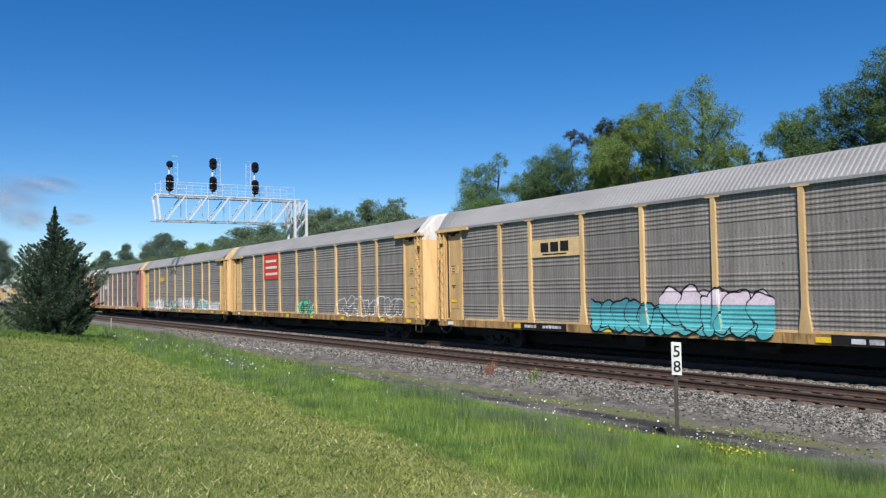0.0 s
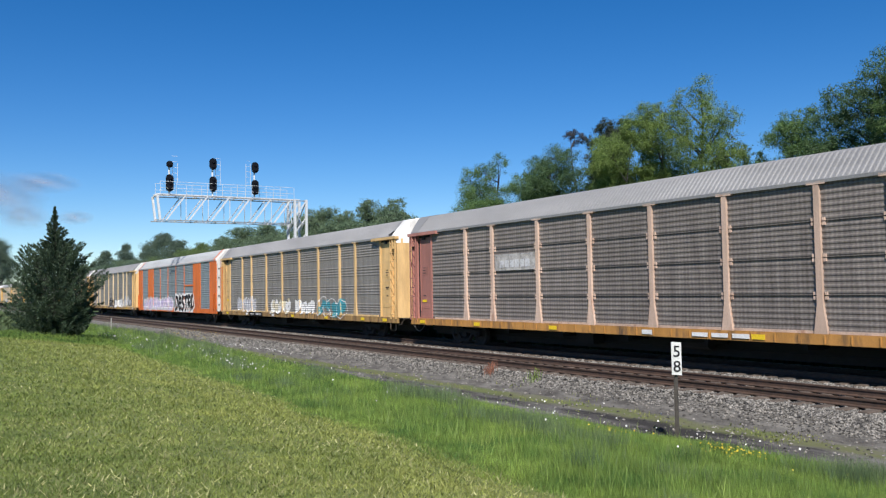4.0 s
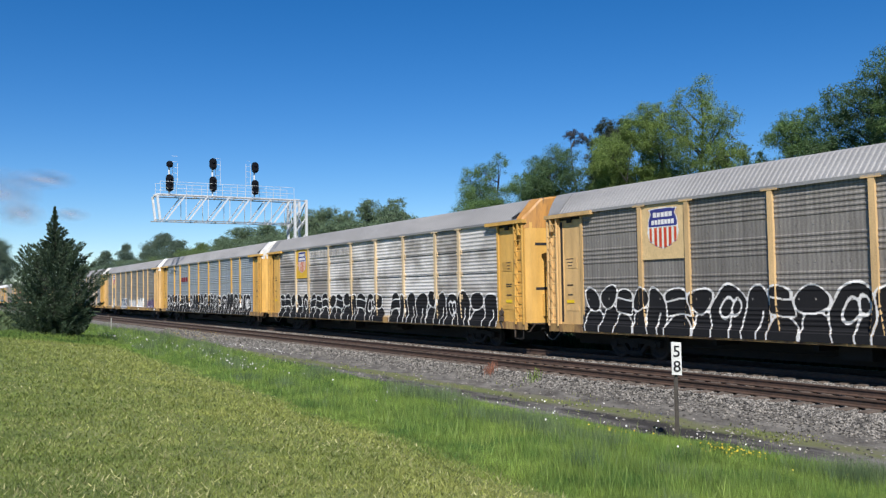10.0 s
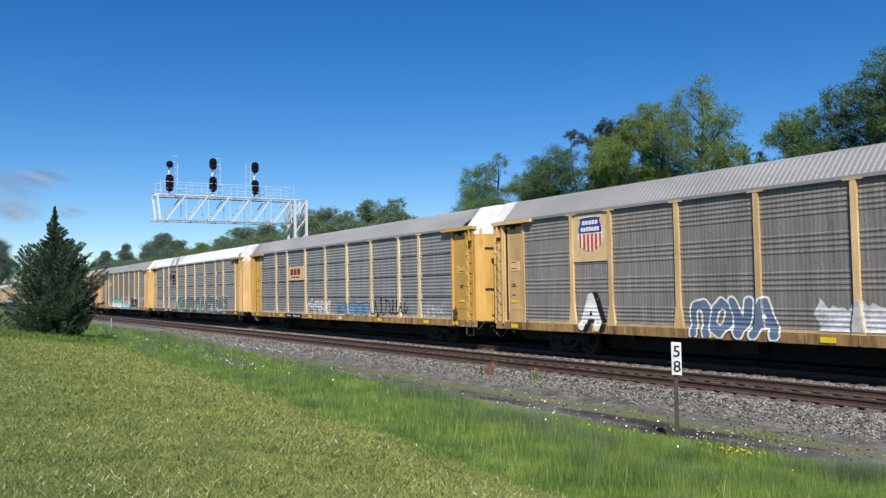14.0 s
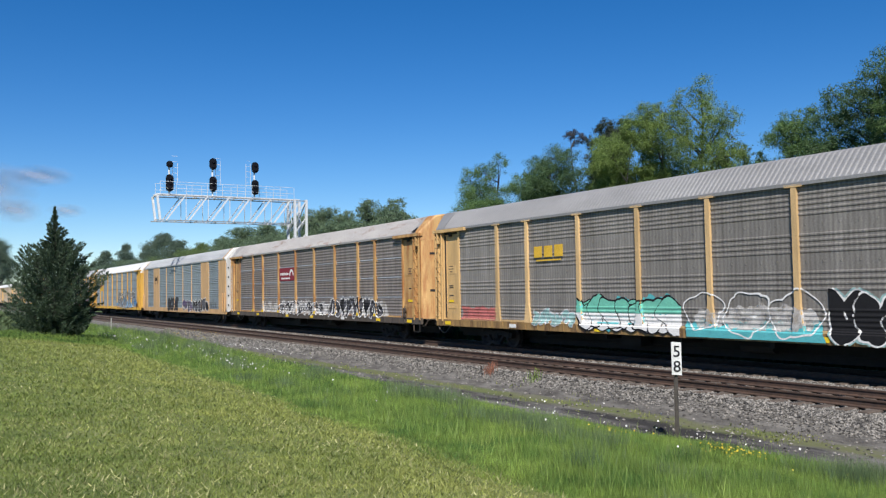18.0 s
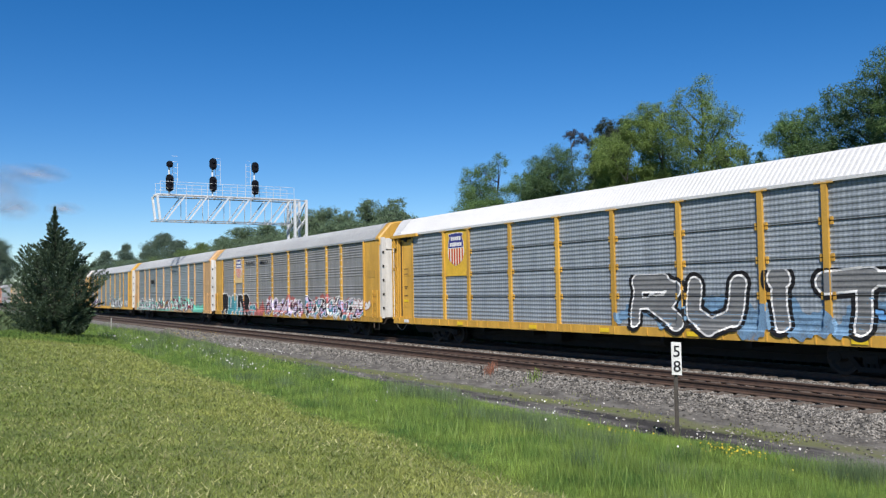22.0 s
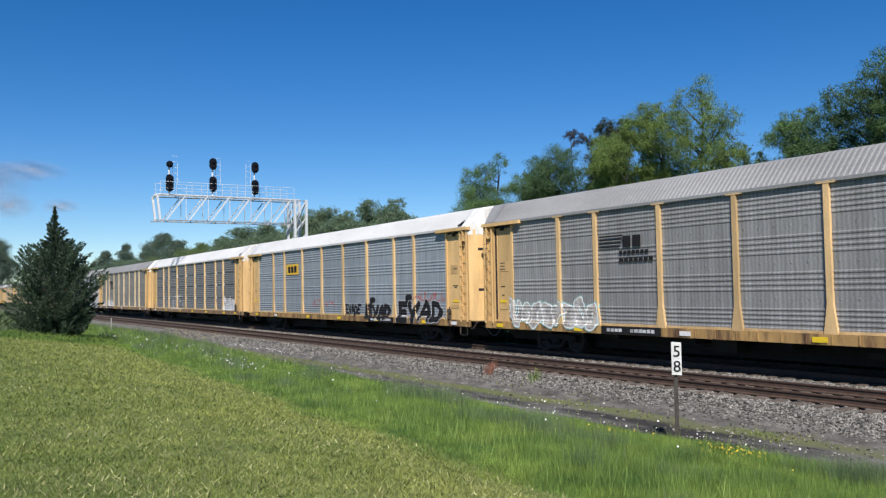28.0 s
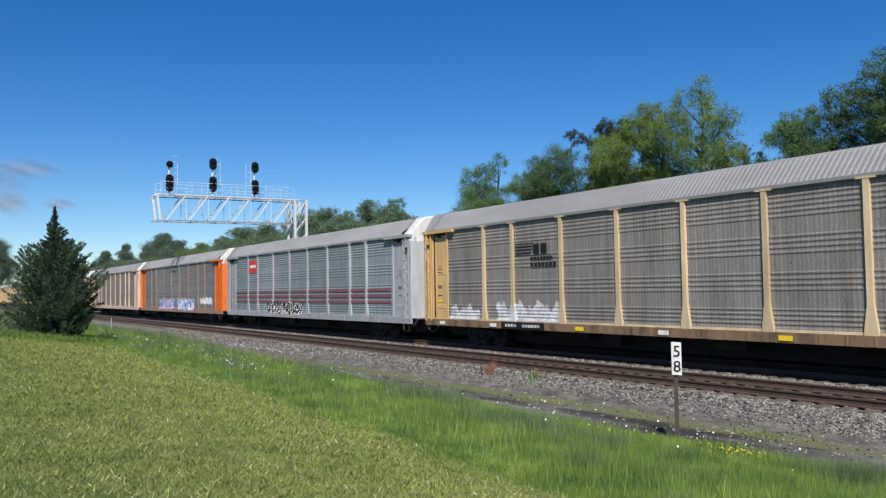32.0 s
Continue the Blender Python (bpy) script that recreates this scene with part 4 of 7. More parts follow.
def cloud_field(seed, x0, x1, z0, z1):
    """A billowy patch with a bubbling edge."""
    rng = random.Random(seed * 7 + 1)
    n = max(3, int((x1 - x0) / 0.45))
    puffs = [(x0 + (x1 - x0) * (i + rng.random()) / n, z0 + (z1 - z0) * rng.uniform(0.2, 0.85), rng.uniform(0.22, 0.5)) for i in range(n)]

    def field(x, z):
        f = np.full(x.shape, 9.0)
        for cx, cz, r in puffs:
            f = np.minimum(f, np.hypot(x - cx, (z - cz) * 1.2) - r)
        return f + 0.05 * np.sin(x * 17 + z * 11 + seed)
    return field


def two_tone(ob, seed, x0, x1, z0, z1, low, high, split, style="bands"):
    """A solid block of swollen letters, one colour below and another above, drawn in black lines."""
    f = bubble_forms(seed, x0, x1, z0 + 0.03, z1 - 0.05, 0.25, None, 0.02)
    cx, cz = (x0 + x1) / 2, (z0 + z1) / 2

    def block(x, z):
        top = 0.10 * np.sin(x * 4.6 + seed) ** 2
        return np.minimum(rect(x, z, cx, cz - 0.05, (x1 - x0) / 2 - 0.08, (z1 - z0) / 2 - 0.1 - top, 0.22), f(x, z))

    for a, b, ink in ((max(0.82, z0), split, low), (split, z1 + 0.05, high)):
        spray(ob, x0 - 0.1, x1 + 0.1, a, b, block, ((ink, -100, 0.0), ("black", 0.0, 0.045)), style)
        spray(ob, x0, x1, a, b, f, (("black", -0.02, 0.022),), style, 0.02)


def sign(ob, x0, x1, z0, z1, ink, style="bands"):
    """A flat painted plate riveted over the ribs."""
    y = -1.506 if style == "frame" else SIDE - 0.046
    box_part("sign_panel", INK[ink], ob, (x0, x1, y, y + 0.02, z0, z1))


def bars(ob, x0, x1, z0, z1, n, ink, style="bands", seed=0, lift=0.004):
    """Plain blocks in place of lettering."""
    rng = random.Random(seed)
    bm = bmesh.new()
    y = -1.561 if z1 < Z0 + 0.02 else (-1.512 if style == "frame" else SIDE - 0.0535)
    w = (x1 - x0) / n
    for i in range(n):
        box(bm, x0 + i * w + w * 0.1, x0 + (i + 1) * w - w * 0.1, y, y + 0.004, z0, z1 - rng.uniform(0, 0.1) * (z1 - z0))
    tagged(part("lettering", bm, INK[ink], ob), kind="stuff") if n > 6 else part("lettering", bm, INK[ink], ob)


def shield_sign(ob, x0, x1, z0, z1, ink, style="bands"):
    """A painted board with a white-edged shield, blue above and red-striped below."""
    sign(ob, x0 + 0.08, x1 - 0.08, z0, z1, ink, style)
    cx, w, h = (x0 + x1) / 2, 0.66, min(1.42, (z1 - z0) * 0.74)
    zt = z1 - 0.14

    def field(x, z):
        v, u = (zt - z) / h, np.abs(x - cx) / w
        half = np.interp(v, (-0.02, 0.0, 0.13, 0.26, 0.6, 0.8, 0.93, 1.0), (0.5, 0.95, 0.80, 0.93, 1.0, 0.88, 0.42, 0.0))
        crown = 0.10 * (1 - np.clip(u, 0, 1)) ** 0.7 * h
        d = np.maximum((u - half) * w, np.maximum(z - zt - crown * 0.4 + 0.02, zt - h - z))
        s = np.where(d < 0, 1.0, 9.0)
        s = np.where((d < -0.05) & (v < 0.44), 2.0, s)
        return np.where((d < -0.05) & (v > 0.47) & (np.cos((x - cx) / w * 20.5) < 0.1), 3.0, s)
    spray(ob, cx - w - 0.03, cx + w + 0.03, zt - h, zt + 0.06, field, (("white", 0.5, 1.5), ("signblue", 1.5, 2.5), ("signred", 2.5, 3.5)), style, 0.02, "shield", flat=SIDE - 0.0495)
    bars(ob, cx - w * 0.62, cx + w * 0.62, zt - h * 0.22, zt - h * 0.1, 5, "white", style, 1)
    bars(ob, cx - w * 0.72, cx + w * 0.72, zt - h * 0.4, zt - h * 0.28, 7, "white", style, 2)


def sill_marks(ob, seed, dark=None, mark=None):
    """Yellow reflectors and a dark patch with a car's number, as bars."""
    rng = random.Random(seed)
    for x in (-12.6, -8.3, -3.1, 0.9, 5.2, 9.9, 12.7):
        bm = bmesh.new()
        x += rng.uniform(-0.4, 0.4)
        box(bm, x - 0.22, x + 0.22, -1.558, -1.5535, 0.86, 1.0)
        part("reflector", bm, INK["brightyellow"] if rng.random() < 0.75 else INK["white"], ob)
    if dark is not None:
        bm = bmesh.new()
        box(bm, dark, dark + 2.7, -1.557, -1.5525, 0.81, 1.07)
        part("number_patch", bm, INK["black"], ob)
        bars(ob, dark + 0.25, dark + 1.0, 0.89, 1.0, 4, "faded", "bands", seed)
        bars(ob, dark + 1.35, dark + 2.45, 0.89, 1.0, 6, "faded", "bands", seed + 1)


def striped_emblem(ob, x, z, ink, style="bands"):
    """Thinning stripes beside two heavy blocks, with two lines of bars below."""
    for k in range(4):
        bm = bmesh.new()
        box(bm, x, x + 1.15 - 0.05 * k, SIDE - 0.05, SIDE - 0.046, z + 0.42 - k * 0.12, z + 0.46 - k * 0.12 + 0.01)
        part("emblem_stripe", bm, INK[ink], ob)
    bars(ob, x + 1.1, x + 2.0, z + 0.06, z + 0.46, 2, ink, style)
    bars(ob, x + 0.95, x + 2.3, z - 0.17, z - 0.05, 7, ink, style, 1)
    bars(ob, x + 0.95, x + 2.5, z - 0.42, z - 0.28, 7, ink, style, 2)


def stencils(ob, seed):
    """Small stencilled lines and a yellow plate on the corner panels."""
    rng = random.Random(seed)
    for s in (-1, 1):
        x, y = s * 12.78, -1.4345
        for z in (3.36, 3.24, 3.12, 2.52, 2.44, 2.1):
            if rng.random() < 0.8:
                w = rng.uniform(0.08, 0.2)
                box_part("stencil", INK["fadedblack"], ob, (round(x - w, 2), round(x + w, 2), y, y + 0.003, z, z + 0.035))
        if rng.random() < 0.6:
            box_part("warning_plate", INK["brightyellow"], ob, (round(x - 0.2, 2), round(x + 0.2, 2), y - 0.004, y + 0.003, 1.82, 1.93))


GLYPHS = {   # strokes of painted capitals, as chains of corners in a unit square
    "A": ((0, 0, 0.3, 0.75, 0.5, 1, 0.68, 0.75, 0.92, 0), (0.2, 0.36, 0.74, 0.36)), "B": ((0.1, 0, 0.1, 1, 0.6, 0.98, 0.8, 0.78, 0.58, 0.54, 0.15, 0.52), (0.5, 0.53, 0.88, 0.34, 0.78, 0.06, 0.1, 0)),
    "C": ((0.85, 0.88, 0.45, 1, 0.1, 0.7, 0.1, 0.25, 0.45, 0, 0.88, 0.12),), "P": ((0.1, 0, 0.1, 1, 0.7, 0.95, 0.8, 0.7, 0.6, 0.48, 0.1, 0.46),), "D": ((0.06, 0, 0.06, 1, 0.55, 0.92, 0.85, 0.55, 0.6, 0.1, 0.06, 0),), "E": ((0.85, 1, 0.12, 1, 0.1, 0, 0.88, 0), (0.1, 0.5, 0.68, 0.5)), "e": ((0.14, 0.46, 0.8, 0.5, 0.74, 0.85, 0.45, 1, 0.12, 0.76, 0.1, 0.25, 0.45, 0, 0.86, 0.12),),
    "I": ((0.45, 0, 0.45, 0.72), (0.42, 1.0, 0.5, 1.0)), "K": ((0.1, 0, 0.12, 1), (0.85, 1, 0.2, 0.45, 0.9, 0)), "L": ((0.15, 1, 0.15, 0, 0.85, 0.05),), "N": ((0.08, 0, 0.1, 0.95, 0.5, 1, 0.84, 0.7, 0.82, 0),),
    "O": ((0.1, 0.2, 0.1, 0.8, 0.45, 1, 0.85, 0.75, 0.85, 0.25, 0.45, 0, 0.1, 0.2),), "R": ((0.08, 0, 0.08, 1, 0.55, 1, 0.84, 0.82, 0.72, 0.55, 0.12, 0.46), (0.4, 0.48, 0.95, 0)),
    "S": ((0.88, 0.9, 0.45, 1, 0.1, 0.8, 0.25, 0.56, 0.75, 0.42, 0.82, 0.14, 0.5, 0, 0, 0.1),), "T": ((0.42, 0, 0.46, 1), (-0.05, 0.92, 0.5, 1, 1.0, 0.96)), "U": ((0.08, 1, 0.1, 0.3, 0.42, 0, 0.8, 0.25, 0.84, 1),),
    "V": ((0, 1, 0.4, 0, 0.88, 1),), "Z": ((0.05, 0.95, 0.55, 1, 0.85, 0.85, 0.1, 0.05, 0.95, 0),),
}


def word_field(word, x0, x1, z0, z1, fat=None, rim=0.0, sway=0.05):
    """Swollen painted letters, each laid over the one before it, that grow and lean like spray lettering."""
    rng = random.Random(len(word) + int(abs(x0) * 10))
    w, letters = (x1 - x0) / len(word), []
    fat = fat or min(0.17, w * 0.15)
    for i, ch in enumerate(word):
        up, ln, lines = rng.uniform(-0.06, 0.1) * (z1 - z0), rng.uniform(-0.06, 0.12), []
        for chain in GLYPHS[ch]:
            pts = [(x0 + (i + 0.08 + 0.9 * qx + ln * qz) * w, z0 + up + qz * (z1 - z0)) for qx, qz in zip(chain[::2], chain[1::2])]
            lines += [(a, b, fat * rng.uniform(0.8, 1.15)) for a, b in zip(pts, pts[1:])]
        letters.append(lines)

    def field(x, z):
        u = x + sway * np.sin(6.0 * z + 2 * x)
        f = np.full(x.shape, 9.0)
        for lines in letters:
            g = np.full(x.shape, 9.0)
            for (ax, az), (bx, bz), th in lines:
                g = np.minimum(g, seg(u, z, ax, az, bx, bz) - th)
            f = np.where(g < rim, g, np.minimum(f, g))
        return f
    return field


def bracketed_bars(ob, x0, x1, z0, z1, style):
    """Three heavy blocks between square brackets over four dots."""
    w = x1 - x0
    bars(ob, x0 + 0.14 * w, x1 - 0.14 * w, z0 + 0.1, z1 - 0.1, 3, "black", style)
    y = -1.512 if style == "frame" else SIDE - 0.0535
    for s, x in ((1, x0), (-1, x1)):
        box_part("bracket", INK["black"], ob, (*sorted((x, x + s * 0.05)), y, y + 0.004, z0, z1))
        for z in (z0, z1 - 0.05):
            box_part("bracket", INK["black"], ob, (*sorted((x + s * 0.05, x + s * 0.17)), y, y + 0.004, z, z + 0.05))
    for u in (0.16, 0.28, 0.72, 0.84):
        box_part("bracket_dot", INK["black"], ob, (round(x0 + u * w - 0.05, 3), round(x0 + u * w + 0.05, 3), y, y + 0.004, z0 - 0.15, z0 - 0.07))


def decorate():
    c = CARS
    B = "bands"
    R = "rows"
    # turquoise piece and buff sign
    o = c[1]
    sign(o, -7.2, -4.43, 3.5, 4.15, "signbuff")
    bars(o, -6.7, -5.0, 3.68, 4.06, 3, "black")
    bars(o, -6.7, -5.0, 3.57, 3.62, 1, "black")
    two_tone(o, 3, -3.9, -0.4, 0.85, 1.98, "teal", "deepteal", 1.5)
    two_tone(o, 8, -0.7, 3.3, 0.84, 2.36, "teal", "pink", 1.8)
    box_part("number_patch", INK["black"], o, (5.1, 8.6, -1.557, -1.5525, 0.81, 1.07))
    sill_marks(o, 1, -7.9)
    bars(o, 5.6, 7.0, 0.86, 1.0, 3, "faded")
    # red sign
    o = c[2]
    sign(o, -7.2, -4.43, 3.25, 4.93, "signred")
    for k in range(3):
        bars(o, -6.9, -4.9 + 0.1 * k, 4.35 - k * 0.42, 4.52 - k * 0.42, 8, "white", B, k)
    piece(o, 5, -1.25, 1.3, 1.02, 1.95, ("pale", "green", "mint"), "green", fat=0.13, rim=0.08, count=4)
    for k, (a, b, n) in enumerate(((4.5, 8.9, 4), (9.4, 11.9, 4))):
        spray(o, a - 0.2, b + 0.2, 0.95, 2.5, bubble_forms(20 + k, a, b, 1.08, 2.1, 0.2, n, 0.02), (("white", -0.012, 0.028),), B, 0.018)
        spray(o, a, b, 1.05, 2.2, scrawl(26 + k, a + 0.4, b - 0.4, 1.2, 1.8, 0.012, 5), (("white", -100, 0),), B, 0.016)
    sill_marks(o, 2)
    # faded whites
    o = c[3]
    bars(o, -6.9, -5.3, 3.6, 4.0, 3, "signyellow")
    bars(o, -6.9, -5.3, 3.46, 3.52, 1, "signyellow")
    spray(o, -12, -9.4, 1.1, 2.0, patch_field(1, -11.9, -9.5, 1.15, 1.8), (("fadedteal", -100, 0),))
    piece(o, 6, -9.3, -5.6, 0.9, 2.05, ("faded", "white"), "grey", fat=0.16, rim=0.035, aura="faded", aura_w=0.12)
    piece(o, 7, -5.2, -0.7, 0.88, 1.95, ("pale", "pale", "green"), "grey", fat=0.19, rim=0.07)
    piece(o, 8, -0.4, 4.9, 1.1, 2.05, "faded", "white", fat=0.1, rim=0.06)
    piece(o, 9, 5.9, 9.2, 1.05, 1.9, "fadedteal", "faded", fat=0.16, rim=0.08)
    spray(o, 9.3, 12.0, 1.1, 2.1, patch_field(5, 9.4, 11.9, 1.1, 1.8), (("faded", -100, 0),))
    sill_marks(o, 3)
    # faded red ends
    o = c[4]
    sign(o, -7.1, -4.5, 3.08, 3.72, "ghost", R)
    bars(o, -6.8, -4.8, 3.2, 3.5, 6, "faded", R)
    bars(o, 3.0, 5.2, 0.87, 1.0, 3, "white", R)
    sill_marks(o, 4)
    # pale bubbles
    o = c[5]
    piece(o, 11, -10.4, -6.5, 1.1, 2.1, "pale", "white", fat=0.17, rim=0.06)
    piece(o, 12, -3.5, -0.1, 0.95, 2.05, ("cream", "white"), "black", fat=0.24, rim=0.05)
    piece(o, 13, 0.7, 3.7, 1.05, 1.95, "white", "grey", fat=0.2, rim=0.04)
    spray(o, 3.9, 8.6, 0.84, 2.3, cloud_field(14, 4.4, 8.0, 1.0, 1.95), (("deepteal", -100, 0),), B, 0.035)
    spray(o, 3.9, 8.6, 0.86, 2.3, bubble_forms(14, 4.3, 8.1, 0.95, 2.05, 0.24, 3, 0.02), (("white", -0.015, 0.03),), B, 0.018)
    spray(o, -4.2, 0.3, 2.1, 2.4, scrawl(4, -4.1, 0.2, 2.15, 2.35, 0.02), (("ghost", -100, 0),))
    sill_marks(o, 5, -7.6)
    # orange car: lilac row and black lettering
    o = c[6]
    spray(o, -11.6, 0.4, 0.85, 2.2, patch_field(2, -11.4, 0.3, 0.9, 2.0, 0.2), (("faded", -100, 0),), "frame")
    piece(o, 15, -11.2, 0.6, 0.88, 2.12, ("lilac", "lilac", "lilac", "pink"), "purple", "frame", 0.25, 0.04, "white", 0.2, 10)
    spray(o, 0.1, 8.4, 0.82, 2.45, word_field("DeSTRO", 1.25, 7.4, 1.05, 2.15, 0.17, 0.05, 0.09), (("black", -100, 0), ("white", 0, 0.2)), "frame", 0.024)
    spray(o, 8.0, 9.2, 1.1, 2.1, scrawl(9, 8.1, 9.1, 1.2, 2.0, 0.03), (("fadedred", -100, 0),), "frame")
    bm = bmesh.new()
    box(bm, 4.3, 7.15, -1.503, -1.40, 3.05, 3.17)
    part("panel_rail", bm, ORANGE, o)
    # white throw-ups
    o = c[7]
    striped_emblem(o, -7.0, 3.6, "fadedblack")
    piece(o, 16, -1.1, 2.1, 0.9, 2.0, "black", "white", fat=0.2, rim=0.045, aura="black", aura_w=0.15)
    piece(o, 17, 2.4, 6.3, 0.9, 1.95, "white", "black", fat=0.26, rim=0.055)
    spray(o, 6.0, 12.1, 0.85, 2.4, cloud_field(18, 6.5, 11.8, 1.1, 2.1), (("faded", -100, 0),))
    spray(o, 6.2, 12.0, 0.9, 2.3, scrawl(18, 6.4, 11.9, 1.05, 2.15, 0.02, 8), (("fadedblack", -100, 0),))
    piece(o, 19, -12.0, -10.2, 1.15, 1.7, "ghost", "faded", fat=0.05, rim=0.04)
    sill_marks(o, 7)
    # black figure rows
    shield_sign(c[8], -9.25, -7.29, 3.2, 4.93, "signbuff")
    figures(c[8], 31, -12.0, 12.0, 0.86, 2.4, B)
    shield_sign(c[9], -9.25, -7.29, 3.2, 4.93, "signyellow", R)
    figures(c[9], 32, -12.0, 2.2, 0.86, 2.3, R)
    figures(c[9], 33, 2.9, 12.0, 0.86, 2.35, R)
    bars(c[9], -6.9, -1.8, 4.35, 4.75, 12, "ghost", R)
    figures(c[10], 34, -12.0, 11.5, 0.84, 2.4, B)
    bars(c[10], -6.9, -4.8, 3.45, 3.85, 3, "maroon")
    spray(c[10], 10.2, 11.2, 1.1, 2.1, lambda x, z: ell(x, z, 10.72, 1.58, 0.26, 0.38), (("white", -100, 0),))
    # overpainted patches
    o = c[11]
    shield_sign(o, -9.25, -7.29, 3.25, 4.93, "signbuff")
    for dx, fat, ink in ((0.22, 0.2, "black"), (0.0, 0.17, "white")):
        spray(o, -9.2, -7.1, 0.86, 2.4, lambda x, z, dx=dx, fat=fat: np.minimum(seg(x, z, -8.75 + dx, 1.05, -8.35 + dx, 2.0), seg(x, z, -8.35 + dx, 2.0, -7.95 + dx, 1.05)) - fat, ((ink, -100, 0),))
    spray(o, -8.9, -7.7, 1.0, 1.8, lambda x, z: np.maximum(np.abs(x + 8.35) - 0.45 * (1.6 - z), 1.15 - z), (("black", -100, 0),))
    spray(o, -8.9, -7.7, 1.2, 1.7, lambda x, z: seg(x, z, -8.65, 1.32, -8.05, 1.32) - 0.07, (("white", -100, 0),))
    spray(o, -4.2, -0.4, 0.84, 2.2, word_field("NOVA", -3.9, -0.9, 1.0, 1.85, 0.13, 0.05), (("steelblue", -100, 0.0), ("white", 0.0, 0.06)), B, 0.026)
    spray(o, 0.2, 4.3, 1.1, 2.1, patch_field(3, 0.3, 4.2, 1.15, 2.0, 0.45), (("faded", -100, 0),))
    spray(o, 4.3, 8.0, 1.1, 2.3, patch_field(6, 4.5, 7.6, 1.1, 2.25, 0.6), (("white", -100, 0),))
    piece(o, 22, 9.0, 12.0, 1.05, 2.05, "purple", "pale", fat=0.18, rim=0.05, aura="fadedblack", aura_w=0.14)
    sill_marks(o, 11)
    # lettered sign, scrawls
    o = c[12]
    sign(o, -7.2, -4.43, 3.1, 3.95, "signbuff", R)
    bars(o, -6.8, -5.1, 3.42, 3.82, 3, "maroon", R)
    bars(o, -6.8, -5.1, 3.25, 3.32, 1, "maroon", R)
    piece(o, 23, -4.2, -0.8, 1.15, 1.95, "faded", "white", R, 0.05, 0.05)
    piece(o, 24, 0.0, 4.0, 1.1, 1.8, "fadedblue", "fadedblack", R, 0.2, 0.05)
    spray(o, 4.0, 8.4, 1.0, 2.1, scrawl(13, 4.2, 8.0, 1.1, 2.0, 0.035), (("black", -100, 0),), R)
    piece(o, 25, 9.6, 11.4, 1.15, 1.75, "ghost", "faded", R, 0.04, 0.04)
    sill_marks(o, 12, -7.5)
    # outlined piece under the white roof
    o = c[13]
    striped_emblem(o, -7.0, 3.7, "black", R)
    spray(o, -12, -9.4, 1.2, 2.0, scrawl(14, -11.8, -9.5, 1.25, 1.85, 0.03), (("faded", -100, 0),), R)
    piece(o, 26, -6.2, -4.9, 1.2, 1.75, "ghost", "faded", R, 0.06, 0.03)
    spray(o, -5.0, 11.0, 0.83, 2.2, lambda x, z: np.maximum(cloud_field(27, -4.6, 10.6, 0.9, 1.9)(x, z), 0.25 - 0.5 * (1 + np.sin(2.1 * x + 1.3 * z))), (("mint", -100, 0),), R, 0.035)
    piece(o, 27, -4.4, 3.0, 0.86, 2.15, "ash", "black", R, 0.27, 0.07, count=5)
    piece(o, 28, 3.3, 10.4, 0.86, 2.2, "ash", "black", R, 0.27, 0.08, "white", 0.18, count=5)
    sill_marks(o, 13, -8.2)
    # turquoise and white row
    o = c[14]
    bars(o, -6.9, -5.1, 3.5, 3.95, 3, "signyellow")
    bars(o, -6.9, -5.1, 3.36, 3.42, 1, "signyellow")
    spray(o, -12, -9.3, 1.1, 1.9, patch_field(8, -11.9, -9.4, 1.1, 1.7), (("fadedred", -100, 0),))
    piece(o, 29, -7.0, -4.6, 1.0, 1.6, "fadedteal", "faded", fat=0.1, rim=0.05)
    spray(o, -4.9, 0.6, 0.84, 2.35, cloud_field(30, -4.4, 0.1, 1.0, 1.9), (("teal", -100, 0),), B, 0.035)
    two_tone(o, 30, -4.4, 0.2, 0.86, 2.08, "white", "mint", 1.5)
    spray(o, 0.4, 5.2, 0.84, 1.5, patch_field(62, 0.5, 5.1, 0.85, 1.45, 0.5), (("teal", -100, 0),), B, 0.035)
    spray(o, 0.5, 5.2, 1.1, 1.9, cloud_field(63, 1.0, 4.6, 1.3, 1.5), (("ghost", -100, 0),), B, 0.035)
    spray(o, 0.2, 5.4, 0.84, 2.5, bubble_forms(31, 0.5, 5.0, 0.95, 2.15, 0.27, 3, 0.02), (("white", -0.015, 0.03),), B, 0.018)
    piece(o, 32, 5.3, 9.0, 0.86, 2.15, "black", "white", fat=0.27, rim=0.06, aura="fadedteal", aura_w=0.15)
    spray(o, 9.3, 11.0, 1.6, 2.3, word_field("CLEP", 9.45, 10.75, 1.72, 2.08, 0.022), (("white", -100, 0),), B, 0.016)
    spray(o, 10.7, 12.1, 1.5, 2.4, scrawl(33, 10.9, 11.9, 1.75, 2.1, 0.018, 4), (("white", -100, 0),), B, 0.016)
    sill_marks(o, 14)
    # maroon sign and jagged row
    o = c[15]
    sign(o, -4.2, -1.55, 3.1, 3.9, "maroon", R)
    bars(o, -4.0, -2.6, 3.45, 3.6, 7, "white", R)
    bars(o, -4.0, -2.2, 3.2, 3.3, 1, "white", R)
    spray(o, -2.6, -1.6, 3.15, 3.9, lambda x, z: np.maximum(np.abs(np.hypot(x + 2.1, z - 3.45) - 0.28) - 0.07, 3.4 - z), (("white", -100, 0),), R, flat=SIDE - 0.0495)
    spray(o, -7.6, 11.0, 1.05, 2.2, patch_field(4, -7.3, 10.6, 1.1, 2.05, 0.75), (("ghost", -100, 0),), R)
